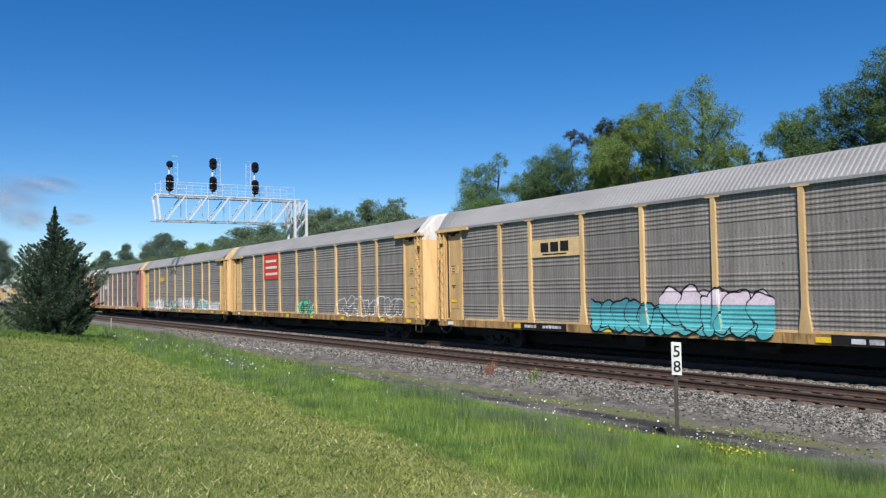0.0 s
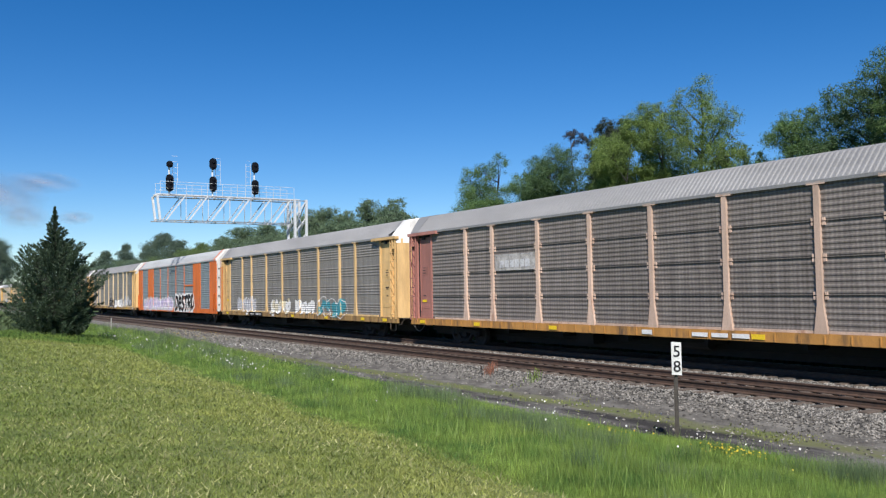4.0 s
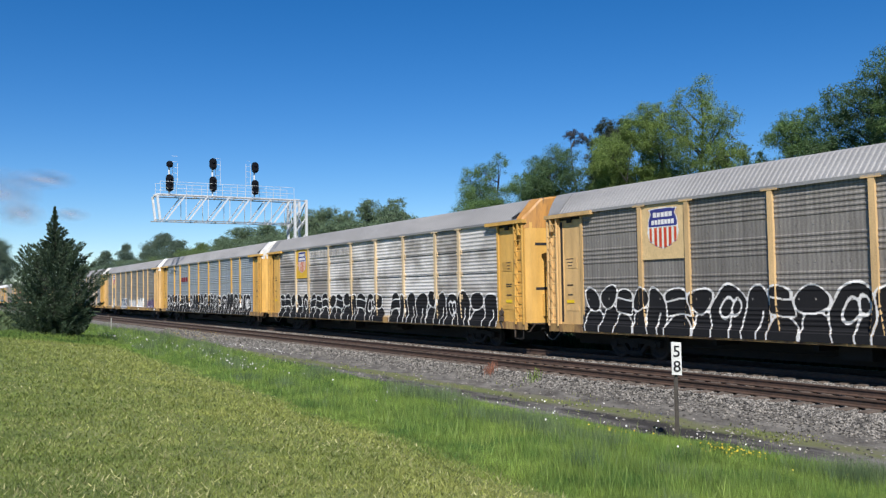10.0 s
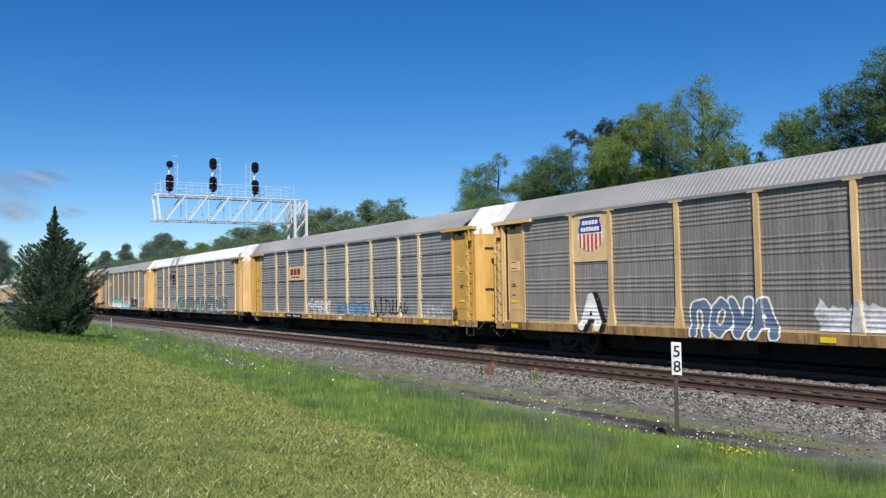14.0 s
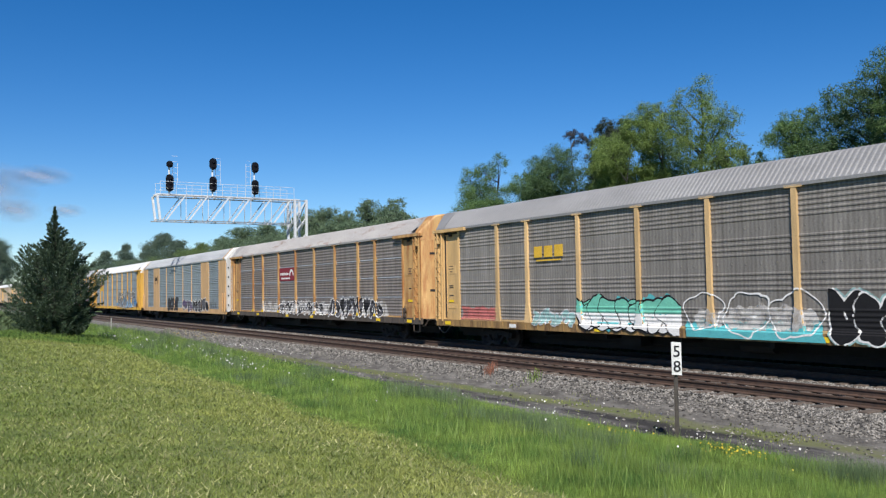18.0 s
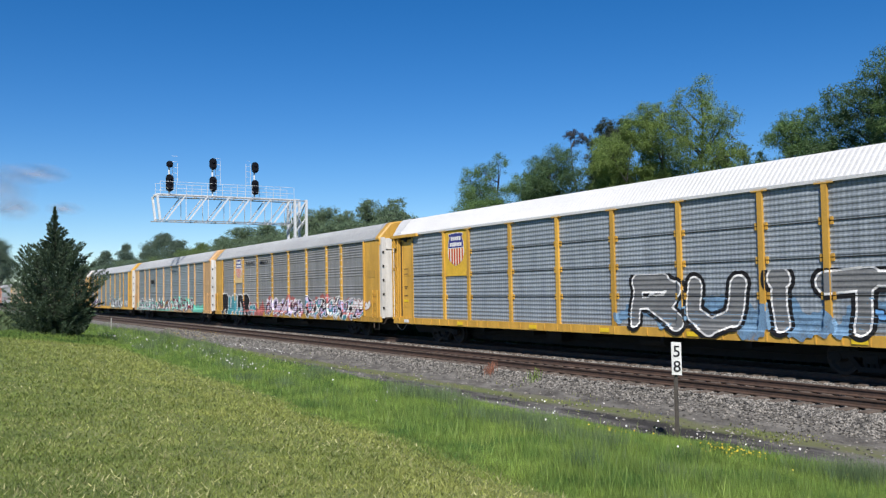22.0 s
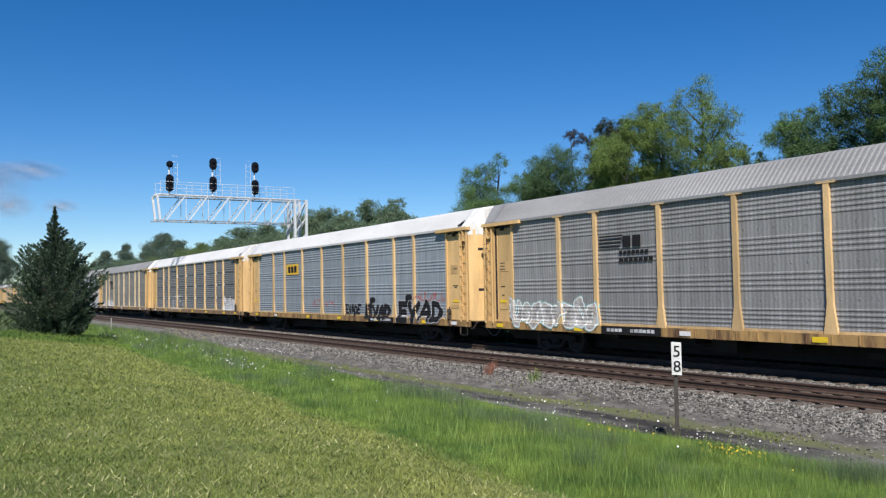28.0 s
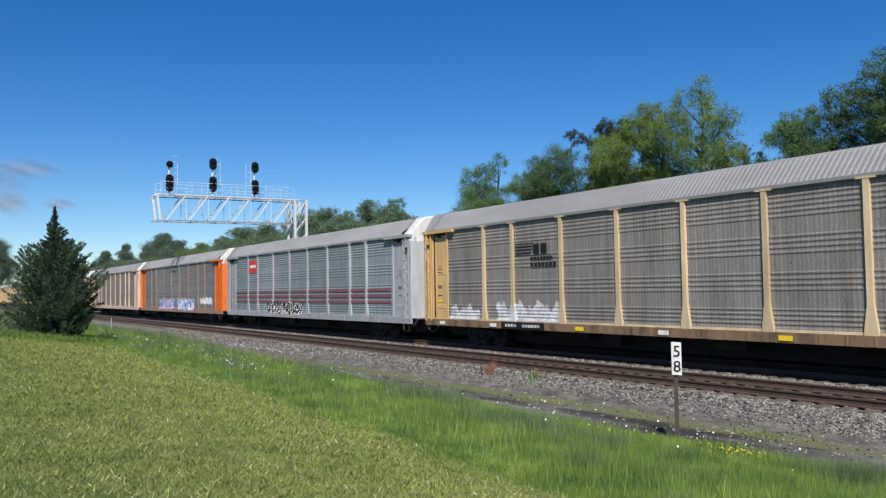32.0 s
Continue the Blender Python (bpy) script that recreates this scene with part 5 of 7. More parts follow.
    for x in BAYS[1:-1]:
        box_part("reflector", INK["brightyellow"], o, (x - 0.17, x + 0.17, SIDE - 0.1, SIDE - 0.094, 1.1, 1.24))
    piece(o, 34, -4.4, 3.4, 1.0, 1.85, ("fadedblack", "ghost"), "white", R, 0.13, 0.05, count=12)
    piece(o, 35, 3.6, 10.0, 0.95, 2.1, ("grey", "black", "fadedblack"), "white", R, 0.16, 0.06)
    sill_marks(o, 15)
    # tan framed car
    o = c[16]
    bracketed_bars(o, -8.95, -7.6, 3.6, 4.15, "frame")
    spray(o, -4.4, 0.4, 0.83, 2.3, word_field("BONE", -3.9, -0.2, 1.1, 1.9, 0.17, 0.04), (("fadedblack", -100, -0.03), ("black", -0.03, 0.04)), "frame", 0.026)
    piece(o, 37, 1.5, 4.4, 0.9, 2.0, ("grey", "purple"), "white", "frame", 0.24, 0.06, count=4)
    piece(o, 38, 4.6, 9.3, 0.88, 2.05, ("black", "grey"), "white", "frame", 0.26, 0.06, count=6)
    spray(o, 9.4, 11.6, 1.0, 2.1, scrawl(73, 9.5, 11.4, 1.05, 1.95, 0.02, 4), (("fadedblack", -100, 0),), "frame", 0.02)
    # large grey letters with a blue cloud
    o = c[17]
    shield_sign(o, -9.25, -7.29, 2.95, 4.93, "signyellow", R)
    spray(o, 1.2, 11.0, 0.83, 2.75, cloud_field(39, 1.6, 10.6, 0.95, 1.9), (("fadedblue", -100, 0),), R, 0.04)
    spray(o, 1.2, 11.0, 0.83, 2.75, word_field("RUIT", 2.0, 11.4, 1.2, 2.4, 0.34, 0.05, 0.02), (("ash", -100, -0.13), ("white", -0.13, -0.07), ("black", -0.07, 0.05)), R, 0.03)
    piece(o, 40, 10.5, 12.0, 1.25, 1.85, "blue", "black", R, 0.07, 0.05)
    sill_marks(o, 17)
    # multicoloured rows, white-ended cars
    o = c[18]
    shield_sign(o, -9.25, -7.29, 3.1, 4.93, "signbuff")
    for word, x in (("BUILDING", -5.8), ("AMERICA", -3.05)):
        part("lettering", text_mesh(word, 0.38, INK["black"], 0.002, 0.002, 1.05), None, o, "dark lettering", pose(x, SIDE - 0.05, 4.3, 90, 0, 0))
    spray(o, -8.0, -2.8, 0.83, 2.0, patch_field(41, -7.8, -3.0, 0.85, 1.95, 0.7), (("fadedred", -100, 0),))
    spray(o, -12.5, -4.4, 0.83, 2.45, word_field("RUINR", -12.0, -6.2, 1.02, 2.0, 0.25, 0.09, 0.03), (("black", -100, 0.0, 0), ("deepteal", -100, 0.0, 1), ("white", 0.0, 0.08)), B, 0.028,
          tone=lambda x, z: (((x > -10.8) & (x < -8.6)) | ((x > -8.6) & (z < 1.35) & (x < -7.2))).astype(int))
    piece(o, 41, -6.1, -4.6, 0.85, 1.6, ("grey", "deepteal"), "white", fat=0.14, rim=0.07, count=2)
    piece(o, 42, -2.6, 3.6, 0.9, 2.05, ("lilac", "black", "purple", "pink"), "white", fat=0.2, rim=0.07, under="fadedred")
    piece(o, 43, 4.2, 11.8, 0.9, 2.1, ("deepteal", "lilac", "black", "white"), "black", fat=0.2, rim=0.05, aura="white", aura_w=0.15, under="fadedred")
    piece(o, 44, 10.6, 12.8, 1.4, 1.95, "white", "fadedred", fat=0.08, rim=0.04)
    o = c[19]
    bracketed_bars(o, -6.75, -5.05, 3.35, 3.95, B)
    spray(o, -12.9, 1.6, 0.84, 1.95, patch_field(61, -12.7, 1.4, 0.86, 1.85, 0.35), (("mint", -100, 0),), B, 0.04)
    piece(o, 45, -12.4, -4.9, 0.88, 1.95, ("ash", "white", "grey", "pale"), "black", fat=0.26, rim=0.07, aura="white", aura_w=0.16)
    piece(o, 46, -4.7, 1.4, 0.86, 1.85, ("ash", "purple", "white", "rustorange", "grey"), "black", fat=0.22, rim=0.06)
    for x, z, r in ((-6.1, 1.92, 0.16), (-3.3, 1.9, 0.2), (-2.0, 1.95, 0.17), (1.2, 1.95, 0.22), (0.4, 1.5, 0.2), (1.0, 1.2, 0.15), (2.1, 1.6, 0.19)):
        spray(o, x - 0.3, x + 0.3, z - 0.3, z + 0.3, lambda u, v, x=x, z=z, r=r: ell(u, v, x, z, r, r), (("white", -100, 0),), B, 0.03)
    piece(o, 47, 1.6, 9.0, 0.9, 2.1, ("pale", "white", "maroon", "grey"), "black", fat=0.2, rim=0.07, aura="white", aura_w=0.12, under="mint")
    spray(o, 9.0, 12.2, 0.85, 1.6, patch_field(9, 9.0, 12.0, 0.87, 1.6, 0.5), (("mint", -100, 0),))
    o = c[20]
    shield_sign(o, -9.25, -7.29, 3.0, 4.93, "signyellow")
    piece(o, 48, -12.0, -4.6, 0.88, 2.1, ("black", "grey", "purple", "pale"), "white", fat=0.24, rim=0.07, aura="fadedblack", aura_w=0.14, count=6)
    piece(o, 49, 1.6, 8.8, 0.85, 2.25, ("white", "pale", "ash"), "black", fat=0.24, rim=0.12, aura="fadedteal", aura_w=0.26, count=5)
    piece(o, 50, 10.0, 11.6, 1.2, 1.8, "white", "faded", fat=0.06, rim=0.03)
    # striped emblem and pale outlines
    o = c[21]
    striped_emblem(o, -7.1, 3.6, "black")
    piece(o, 51, -12.2, -7.2, 0.9, 2.0, "ghost", "white", fat=0.15, rim=0.06, aura="fadedteal", aura_w=0.14)
    sill_marks(o, 21, -7.0)
    # black scrawls
    o = c[22]
    sign(o, -6.95, -5.0, 3.45, 4.1, "signyellow")
    bars(o, -6.7, -5.2, 3.58, 3.98, 3, "black")
    for k, (a, b, z, ink) in enumerate(((-3.0, -1.6, 1.5, "fadedred"), (-1.2, 0.2, 1.5, "fadedred"), (8.4, 11.9, 1.85, "fadedred"))):
        spray(o, a - 0.1, b + 0.1, z - 0.1, z + 0.6, scrawl(40 + k, a, b, z, z + 0.42, 0.025), ((ink, -100, 0),))
    spray(o, 1.4, 3.7, 0.95, 1.85, word_field("EVADE", 1.7, 3.5, 1.15, 1.6, 0.06), (("black", -100, 0),), B, 0.024)
    spray(o, 3.8, 7.4, 0.85, 2.1, word_field("EVAD", 4.2, 6.9, 1.05, 1.55, 0.085), (("black", -100, 0), ("fadedblack", 0, 0.05)), B, 0.026)
    spray(o, 7.2, 12.2, 0.85, 2.2, word_field("EVAD", 7.6, 11.7, 0.98, 1.72, 0.155, 0.03), (("black", -100, -0.01), ("pale", -0.01, 0.03)), B, 0.026)
    for x, z in ((4.75, 1.85), (8.5, 1.98)):
        spray(o, x - 0.4, x + 0.6, z - 0.3, z + 0.35, lambda u, v, x=x, z=z: np.minimum(ell(u, v, x, z, 0.16, 0.2), ell(u, v, x + 0.25, z + 0.06, 0.22, 0.14)), (("black", -100, 0),), B, 0.03)
    sill_marks(o, 22, 4.6)
    # white scrawls under a white roof
    o = c[23]
    spray(o, -7.0, -2.0, 0.9, 2.4, word_field("KTZ", -6.05, -2.45, 1.2, 1.95, 0.22, 0.03, 0.09), (("white", -0.005, 0.035),), R, 0.018)
    spray(o, -5.95, -5.5, 1.1, 1.9, lambda u, v: seg(u, v, -5.72, 1.2, -5.76, 1.75) - 0.09, (("faded", -100, 0),), R, 0.02)
    spray(o, -12.0, -7.4, 1.05, 2.3, cloud_field(50, -11.3, -8.2, 1.1, 2.0), (("pale", -0.012, 0.025),), R, 0.02)
    spray(o, 9.3, 12.1, 1.1, 2.3, patch_field(12, 9.4, 12.0, 1.1, 2.2, 0.35), (("faded", -100, 0),), R)
    sill_marks(o, 23)
    # black emblem, painted-out patch
    o = c[24]
    striped_emblem(o, -7.1, 3.6, "black")
    spray(o, -12.1, -9.5, 1.1, 2.0, patch_field(14, -11.9, -9.7, 1.1, 1.8, 0.6), (("faded", -100, 0),))
    spray(o, -8.6, -4.3, 1.1, 2.1, patch_field(15, -8.4, -4.5, 1.1, 2.0, 0.6), (("faded", -100, 0),))
    sill_marks(o, 24, -8.0)
    # maroon bands
    o = c[25]
    for z in (1.75, 2.05, 2.35):
        sign(o, -11.9, 11.9, z, z + 0.13, "dullmaroon")
    sign(o, -9.1, -7.4, 3.75, 4.6, "signred")
    bars(o, -8.9, -7.7, 4.1, 4.3, 5, "white")
    piece(o, 53, -5.6, 0.6, 0.95, 1.9, ("grey", "black"), "white", fat=0.13, rim=0.07)
    o = c[26]
    piece(o, 54, -6.0, -0.4, 1.0, 2.0, ("blue", "lilac"), "red", fat=0.2, rim=0.05, aura="pink", aura_w=0.15)
    piece(o, 55, 0.6, 6.0, 1.0, 2.0, ("blue", "pink"), "blue", fat=0.2, rim=0.05, aura="pink", aura_w=0.15)
    piece(o, 56, 7.8, 11.2, 1.5, 2.1, "white", "pale", fat=0.12, rim=0.04)
    for n, o in c.items():
        if SPECS[n].get("style", "std") == "std":
            stencils(o, n)


SPECS = {
    1: dict(label="buff-posted grey autorack with a turquoise and pink graffiti piece"),
    2: dict(label="buff-posted grey autorack with a red sign panel"),
    3: dict(label="buff-posted weathered autorack with faded white graffiti", cap=BUFF),
    4: dict(slots=True, label="weathered autorack with faded red ends and stained posts", body=PINKISH, ends=REDBROWN, sheet_kind="dark", sill=BUFF_RUSTY, seams=3, cap=BUFF),
    5: dict(label="buff-posted grey autorack with pale bubble graffiti"),
    6: dict(label="bright orange framed autorack with slate panels and white ends", roof=ROOF_BRIGHT, style="frame", body=ORANGE, sheet_kind="slate", cap=WHITE, rim=ORANGE, door=ORANGE),
    7: dict(body=PALE_BUFF, ends=TAN, sill=SILL, label="pale buff-posted grey autorack with white graffiti"),
    8: dict(label="buff-posted grey autorack with a long black graffiti row"),
    9: dict(slots=True, label="whitewashed autorack with golden ends and black graffiti", body=PALE_BUFF, ends=GOLD, sill=SILL, sheet_kind="whitewash", seams=3, cap=BUFF_RUSTY),
    10: dict(label="bluish galvanised autorack with yellow posts and black graffiti", body=GOLD, sheet_kind="blue", foot=False),
    11: dict(tail=WHITE, label="buff-posted grey autorack with overpainted white patches"),
    12: dict(slots=True, label="grey autorack with yellow ends and a lettered buff sign", body=PALE_BUFF, ends=GOLD, sill=SILL, sheet_kind="grey", seams=3),
    13: dict(label="white-roofed grey autorack with outlined graffiti", sill=DARK_SILL, sheet_kind="grey", roof=ROOF_WHITE, seams=3),
    14: dict(label="buff-posted weathered autorack with turquoise graffiti"),
    15: dict(slots=True, label="dark weathered autorack with a maroon sign and rusty roof", body=STAINED, sheet_kind="dark", seams=3, cap=STAINED, roof=ROOF_RUST, sill=DARK_SILL),
    16: dict(label="tan framed autorack with slate panels and black graffiti", roof=ROOF_BRIGHT, style="frame", body=ORANGE_TAN, sheet_kind="slate", cap=WHITE, rim=ORANGE_TAN),
    17: dict(slots=True, label="white-roofed autorack with bright yellow ends and blue graffiti", body=YELLOW, sheet_kind="blue", roof=ROOF_WHITE, seams=3, foot=False),
    18: dict(label="yellow-posted grey autorack with multicoloured graffiti and white ends", roof=ROOF_BRIGHT, style="new", body=YELLOW, sheet_kind="grey", cap=YELLOW, foot=False),
    19: dict(label="buff-posted slate autorack with turquoise graffiti and white ends", roof=ROOF_BRIGHT, style="new", body=ORANGE_TAN, sheet_kind="slate", cap=ORANGE_TAN, foot=False),
    20: dict(label="yellow-posted slate autorack with black graffiti and white ends", roof=ROOF_BRIGHT, style="new", body=YELLOW, sheet_kind="slate", cap=YELLOW, foot=False),
    21: dict(sheet_kind="grey", label="buff-posted grey autorack with a striped black emblem"),
    22: dict(slots=True, label="white-roofed autorack with pale sheets and black scrawls", sheet_kind="blue", roof=ROOF_WHITE),
    23: dict(slots=True, label="white-roofed dark autorack with white scrawls", sheet_kind="steel", roof=ROOF_WHITE, seams=3, sill=BROWN_SILL),
    24: dict(body=PALE_BUFF, ends=TAN, sill=BROWN_SILL, label="pale buff-posted grey autorack with a black emblem"),
    25: dict(label="silver-grey autorack with maroon bands and white ends", body=SILVER, sheet_kind="slate"),
    26: dict(label="orange-ended autorack with dull grey sheets and faded orange posts", body=FADED_ORANGE, ends=ORANGE, sheet_kind="steel", cap=WHITE),
    27: dict(body=PINKISH, sheet_kind="dark", label="buff-posted grey autorack with weathered sheets"),
    28: dict(label="buff-posted grey autorack with weathered sheets", roof=ROOF_WHITE),
    29: dict(label="buff-posted grey autorack with weathered sheets"),
    30: dict(label="yellow-posted autorack with slate grey sheets", body=YELLOW, sheet_kind="slate"),
    31: dict(label="buff-posted grey autorack with weathered sheets"),
    32: dict(label="buff-posted grey autorack with weathered sheets"),
    33: dict(label="buff-posted grey autorack with weathered sheets"),
}


def build_train():
    for n, spec in SPECS.items():
        car(n, **spec)
    decorate()


# ---- signal cantilever ----
def build_signals():
    x0, yl, yr, zb, zt = -60.3, 13.75, 24.0, 7.47, 9.2
    k = 1.245
    g = thing("signal_cantilever", Matrix.Translation((x0 * k, 24.2 * k, -0.576)) @ Matrix.Diagonal((k, k, k, 1)), "white galvanised truss carrying three pairs of signals over the tracks", "signal gantry")
    d = 0.7
    for x in (-d, d):
        for y in (-0.45, 0.45):
            bm = bmesh.new()
            beam(bm, (x, y, -1.75), (x, y, 9.3), 0.17)
            part("mast_leg", bm, GALV, g)
    bm = bmesh.new()
    for s in (-1, 1):
        for i in range(8):
            z = -0.4 + i * 1.2
            beam(bm, (s * d, -0.45, z), (s * d, 0.45, z + 1.2), 0.07)
            beam(bm, (-d, s * 0.45, z), (d, s * 0.45, z + 1.2), 0.07)
    part("mast_lacing", bm, GALV, g)
    for x in (-d, d):
        for z in (zb, zt):
            bm = bmesh.new()
            beam(bm, (x, yl - 24.2 - (0.12 if z == zb else 0), z), (x, 0.45, z), 0.07)
            part("truss_chord", bm, SHADED_CHORD, g)
    n = 6
    for x in (-d, d):
        for i in range(n):
            ya = yl - 24.2 + 0.6 + i * 1.55
            bm = bmesh.new()
            beam(bm, (x, ya, zb), (x, ya + 1.3, zt), 0.19 if x > 0 else 0.1, 0.07)
            part("truss_diagonal", bm, GALV, g)
            bm = bmesh.new()
            beam(bm, (x, ya + 1.36, zb), (x, ya + 1.36, zt), 0.04)
            part("truss_upright", bm, GALV, g)
    bm = bmesh.new()
    for x in (-d, d):
        beam(bm, (x, yl - 24.2, zt), (x, yl - 24.2 + 0.2, zb), 0.14)
    for i in range(8):
        y = yl - 24.2 + i * 1.4
        for z in (zb, zt):
            beam(bm, (-d, y, z), (d, y, z), 0.045)
    tagged(part("truss_bracing", bm, GALV, g), kind="stuff")
    bm = bmesh.new()
    for x in (-d, d + 0.05):
        for z in (zt + 0.5, zt + 0.95):
            beam(bm, (x, yl - 24.0, z), (x, -0.6, z), 0.022)
        for i in range(10):
            y = yl - 24.0 + i * 1.08
            beam(bm, (x, y, zt), (x, y, zt + 0.95), 0.022)
    part("handrail", bm, GALV, g, "thin walkway handrail")
    bm = bmesh.new()
    for i in range(9):
        x = -d + 0.12 + i * 0.145
        box(bm, x, x + 0.012, yl - 24.2, 0, zt + 0.08, zt + 0.12)
    for i in range(12):
        y = yl - 24.1 + i * 0.9
        box(bm, -d + 0.1, d - 0.1, y, y + 0.03, zt + 0.06, zt + 0.08)
    tagged(part("walkway", bm, GALV, g, "open grating walkway"), kind="stuff")
    for y, low, high in ((14.6, (9.45, 10.66), (11.12, 11.6)), (17.62, (9.57, 10.68), (11.15, 11.98)), (20.7, (9.5, 10.6), (11.1, 11.9))):
        yy = y - 24.2
        bm = bmesh.new()
        rod(bm, (0.5, yy, zt), (0.5, yy, high[1] - 0.1), 0.06)
        part("signal_mast", bm, GALV, g)
        for z0, z1 in (low, high):
            z, h, r = (z0 + z1) / 2, z1 - z0, 0.26 if z1 - z0 > 0.6 else 0.235
            arc = [(r * math.cos(a), h / 2 - r + r * math.sin(a)) for a in [k * math.pi / 10 for k in range(11)]]
            ring = arc + [(-p, -q) for p, q in arc]
            bm = bmesh.new()
            front, back = [(0.72, yy + p, z + q) for p, q in ring], [(0.64, yy + p, z + q) for p, q in ring]
            sheet(bm, [front + front[:1], back + back[:1]])
            for loop in (front, back):
                bm.faces.new([bm.verts.new(p) for p in loop])
            hd = part("signal_head", bm, SIGNAL, g, "black oval signal backplate")
            for k in range(3 if h > 0.9 else 2 if h > 0.6 else 1):
                bm = bmesh.new()
                zz = z + (0.34 - 0.34 * k if h > 0.9 else 0.17 - 0.34 * k if h > 0.6 else 0)
                rod(bm, (0.715, yy, zz), (0.8, yy, zz), 0.11, 0.1, 12)
                part("signal_hood", bm, SIGNAL, hd)
        bm = bmesh.new()
        s = 1 if y < 19 else -1
        for dy in (0.25, 0.6):
            beam(bm, (0.4, yy + s * dy, zt + 0.9), (0.4, yy + s * dy, high[1] - 0.1), 0.022)
        for k in range(5):
            z = zt + 1.2 + k * 0.4
            beam(bm, (0.4, yy + s * 0.25, z), (0.4, yy + s * 0.6, z), 0.018)
        part("signal_ladder", bm, GALV, g)


# ---- mile post ----
def build_milepost():
    x, y = -11.78, 12.5
    z = ground_z(x, y)
    g = thing("mile_post", pose(x, y, z - 0.05, 0, 0, 28), "dark steel post with a white two-digit number plate", "mile post")
    bm = bmesh.new()
    box(bm, -0.035, 0.035, -0.006, 0.006, 0, 1.92)
    box(bm, -0.035, -0.023, -0.04, 0.006, 0, 1.92)
    part("post", bm, POST_STEEL, g)
    bm = bmesh.new()
    box(bm, -0.045, 0.13, -0.05, -0.042, 1.32, 1.95)
    box(bm, -0.062, -0.05, -0.05, 0.12, 1.32, 1.95)
    pl = part("number_plate", bm, SIGN_WHITE, g, "white plate with the digits five and eight")
    for ch, zz in (("5", 1.67), ("8", 1.38)):
        part("digit", text_mesh(ch, 0.31, BLACK, 0.004, bold=0.003), BLACK, pl, "black digit", pose(0.043, -0.053, zz, 90, 0, 0))


def build_marker():
    x, y = -71.8, 13.0
    g = thing("marker_post", pose(x, y, ground_z(x, y) - 0.05), "thin pale marker post in the verge", "post")
    bm = bmesh.new()
    rod(bm, (0, 0, 0), (0, 0, 1.3), 0.05, 0.04, 8)
    part("pole", bm, material("weathered_pale_post", (0.36, 0.36, 0.33), (0.2, 0.2, 0.18), 0.8), g)
    bm = bmesh.new()
    rod(bm, (0, 0, 1.3), (0, 0, 1.38), 0.055, 0.03, 8)
    part("tip", bm, POST_STEEL, g)


def text_mesh(s, size, mat, depth=0.003, bold=0.0, width=1.0, shear=0.0):
    """Letters of the built-in font as a mesh, centred in x, standing on their base line."""
    key = ("text", s, size, mat.name, depth, bold, width, shear)
    if key not in MESHES:
        c = bpy.data.curves.new("lettering", "FONT")
        c.body, c.size, c.extrude, c.offset, c.align_x, c.resolution_u, c.shear = s, size, depth, bold, "CENTER", 3, shear
        ob = bpy.data.objects.new("lettering", c)
        me = bpy.data.meshes.new_from_object(ob)
        bpy.data.objects.remove(ob)
        bpy.data.curves.remove(c)
        if width != 1.0:
            me.transform(Matrix.Diagonal((width, 1, 1, 1)))
        me.name = "lettering"
        me.materials.clear()
        me.materials.append(mat)
        MESHES[key] = me
    return MESHES[key]


# ---- trees ----
def leaves_of(name, light, dark, trans=0.4):
    return material(name, light, dark, 0.6, scale=0.5, grain=2, bump=0, island=0.3, trans=trans)


LEAF = {
    "oak": leaves_of("broad_leaves", (0.125, 0.215, 0.062), (0.07, 0.135, 0.04)), "willow": leaves_of("yellow_green_leaves", (0.21, 0.30, 0.075), (0.12, 0.19, 0.048), 0.5),
    "deep": leaves_of("deep_green_leaves", (0.09, 0.165, 0.06), (0.05, 0.10, 0.038)), "plum": leaves_of("dark_plum_leaves", (0.032, 0.036, 0.046), (0.02, 0.022, 0.03), 0.2),
    # far kinds: the haze of distance is put into paler, bluer leaf colours
    "conifer": leaves_of("conifer_needles", (0.03, 0.05, 0.028), (0.016, 0.028, 0.016), 0.15), "far": leaves_of("hazy_leaves", (0.175, 0.25, 0.135), (0.11, 0.17, 0.105), 0.45),
    "fargreen": leaves_of("hazy_bright_leaves", (0.20, 0.28, 0.10), (0.13, 0.20, 0.08), 0.5), "fardeep": leaves_of("hazy_deep_leaves", (0.145, 0.205, 0.14), (0.095, 0.145, 0.11), 0.45),
    "cedar": material("cedar_needles", (0.08, 0.125, 0.07), (0.042, 0.072, 0.042), 0.7, scale=1.5, grain=8, bump=0, island=0.4, trans=0.3),
}
BARK = material("grey_brown_bark", (0.058, 0.055, 0.052), (0.032, 0.03, 0.028), 0.9, 0, 3, (4, 4, 0.6), 30, 0.5)


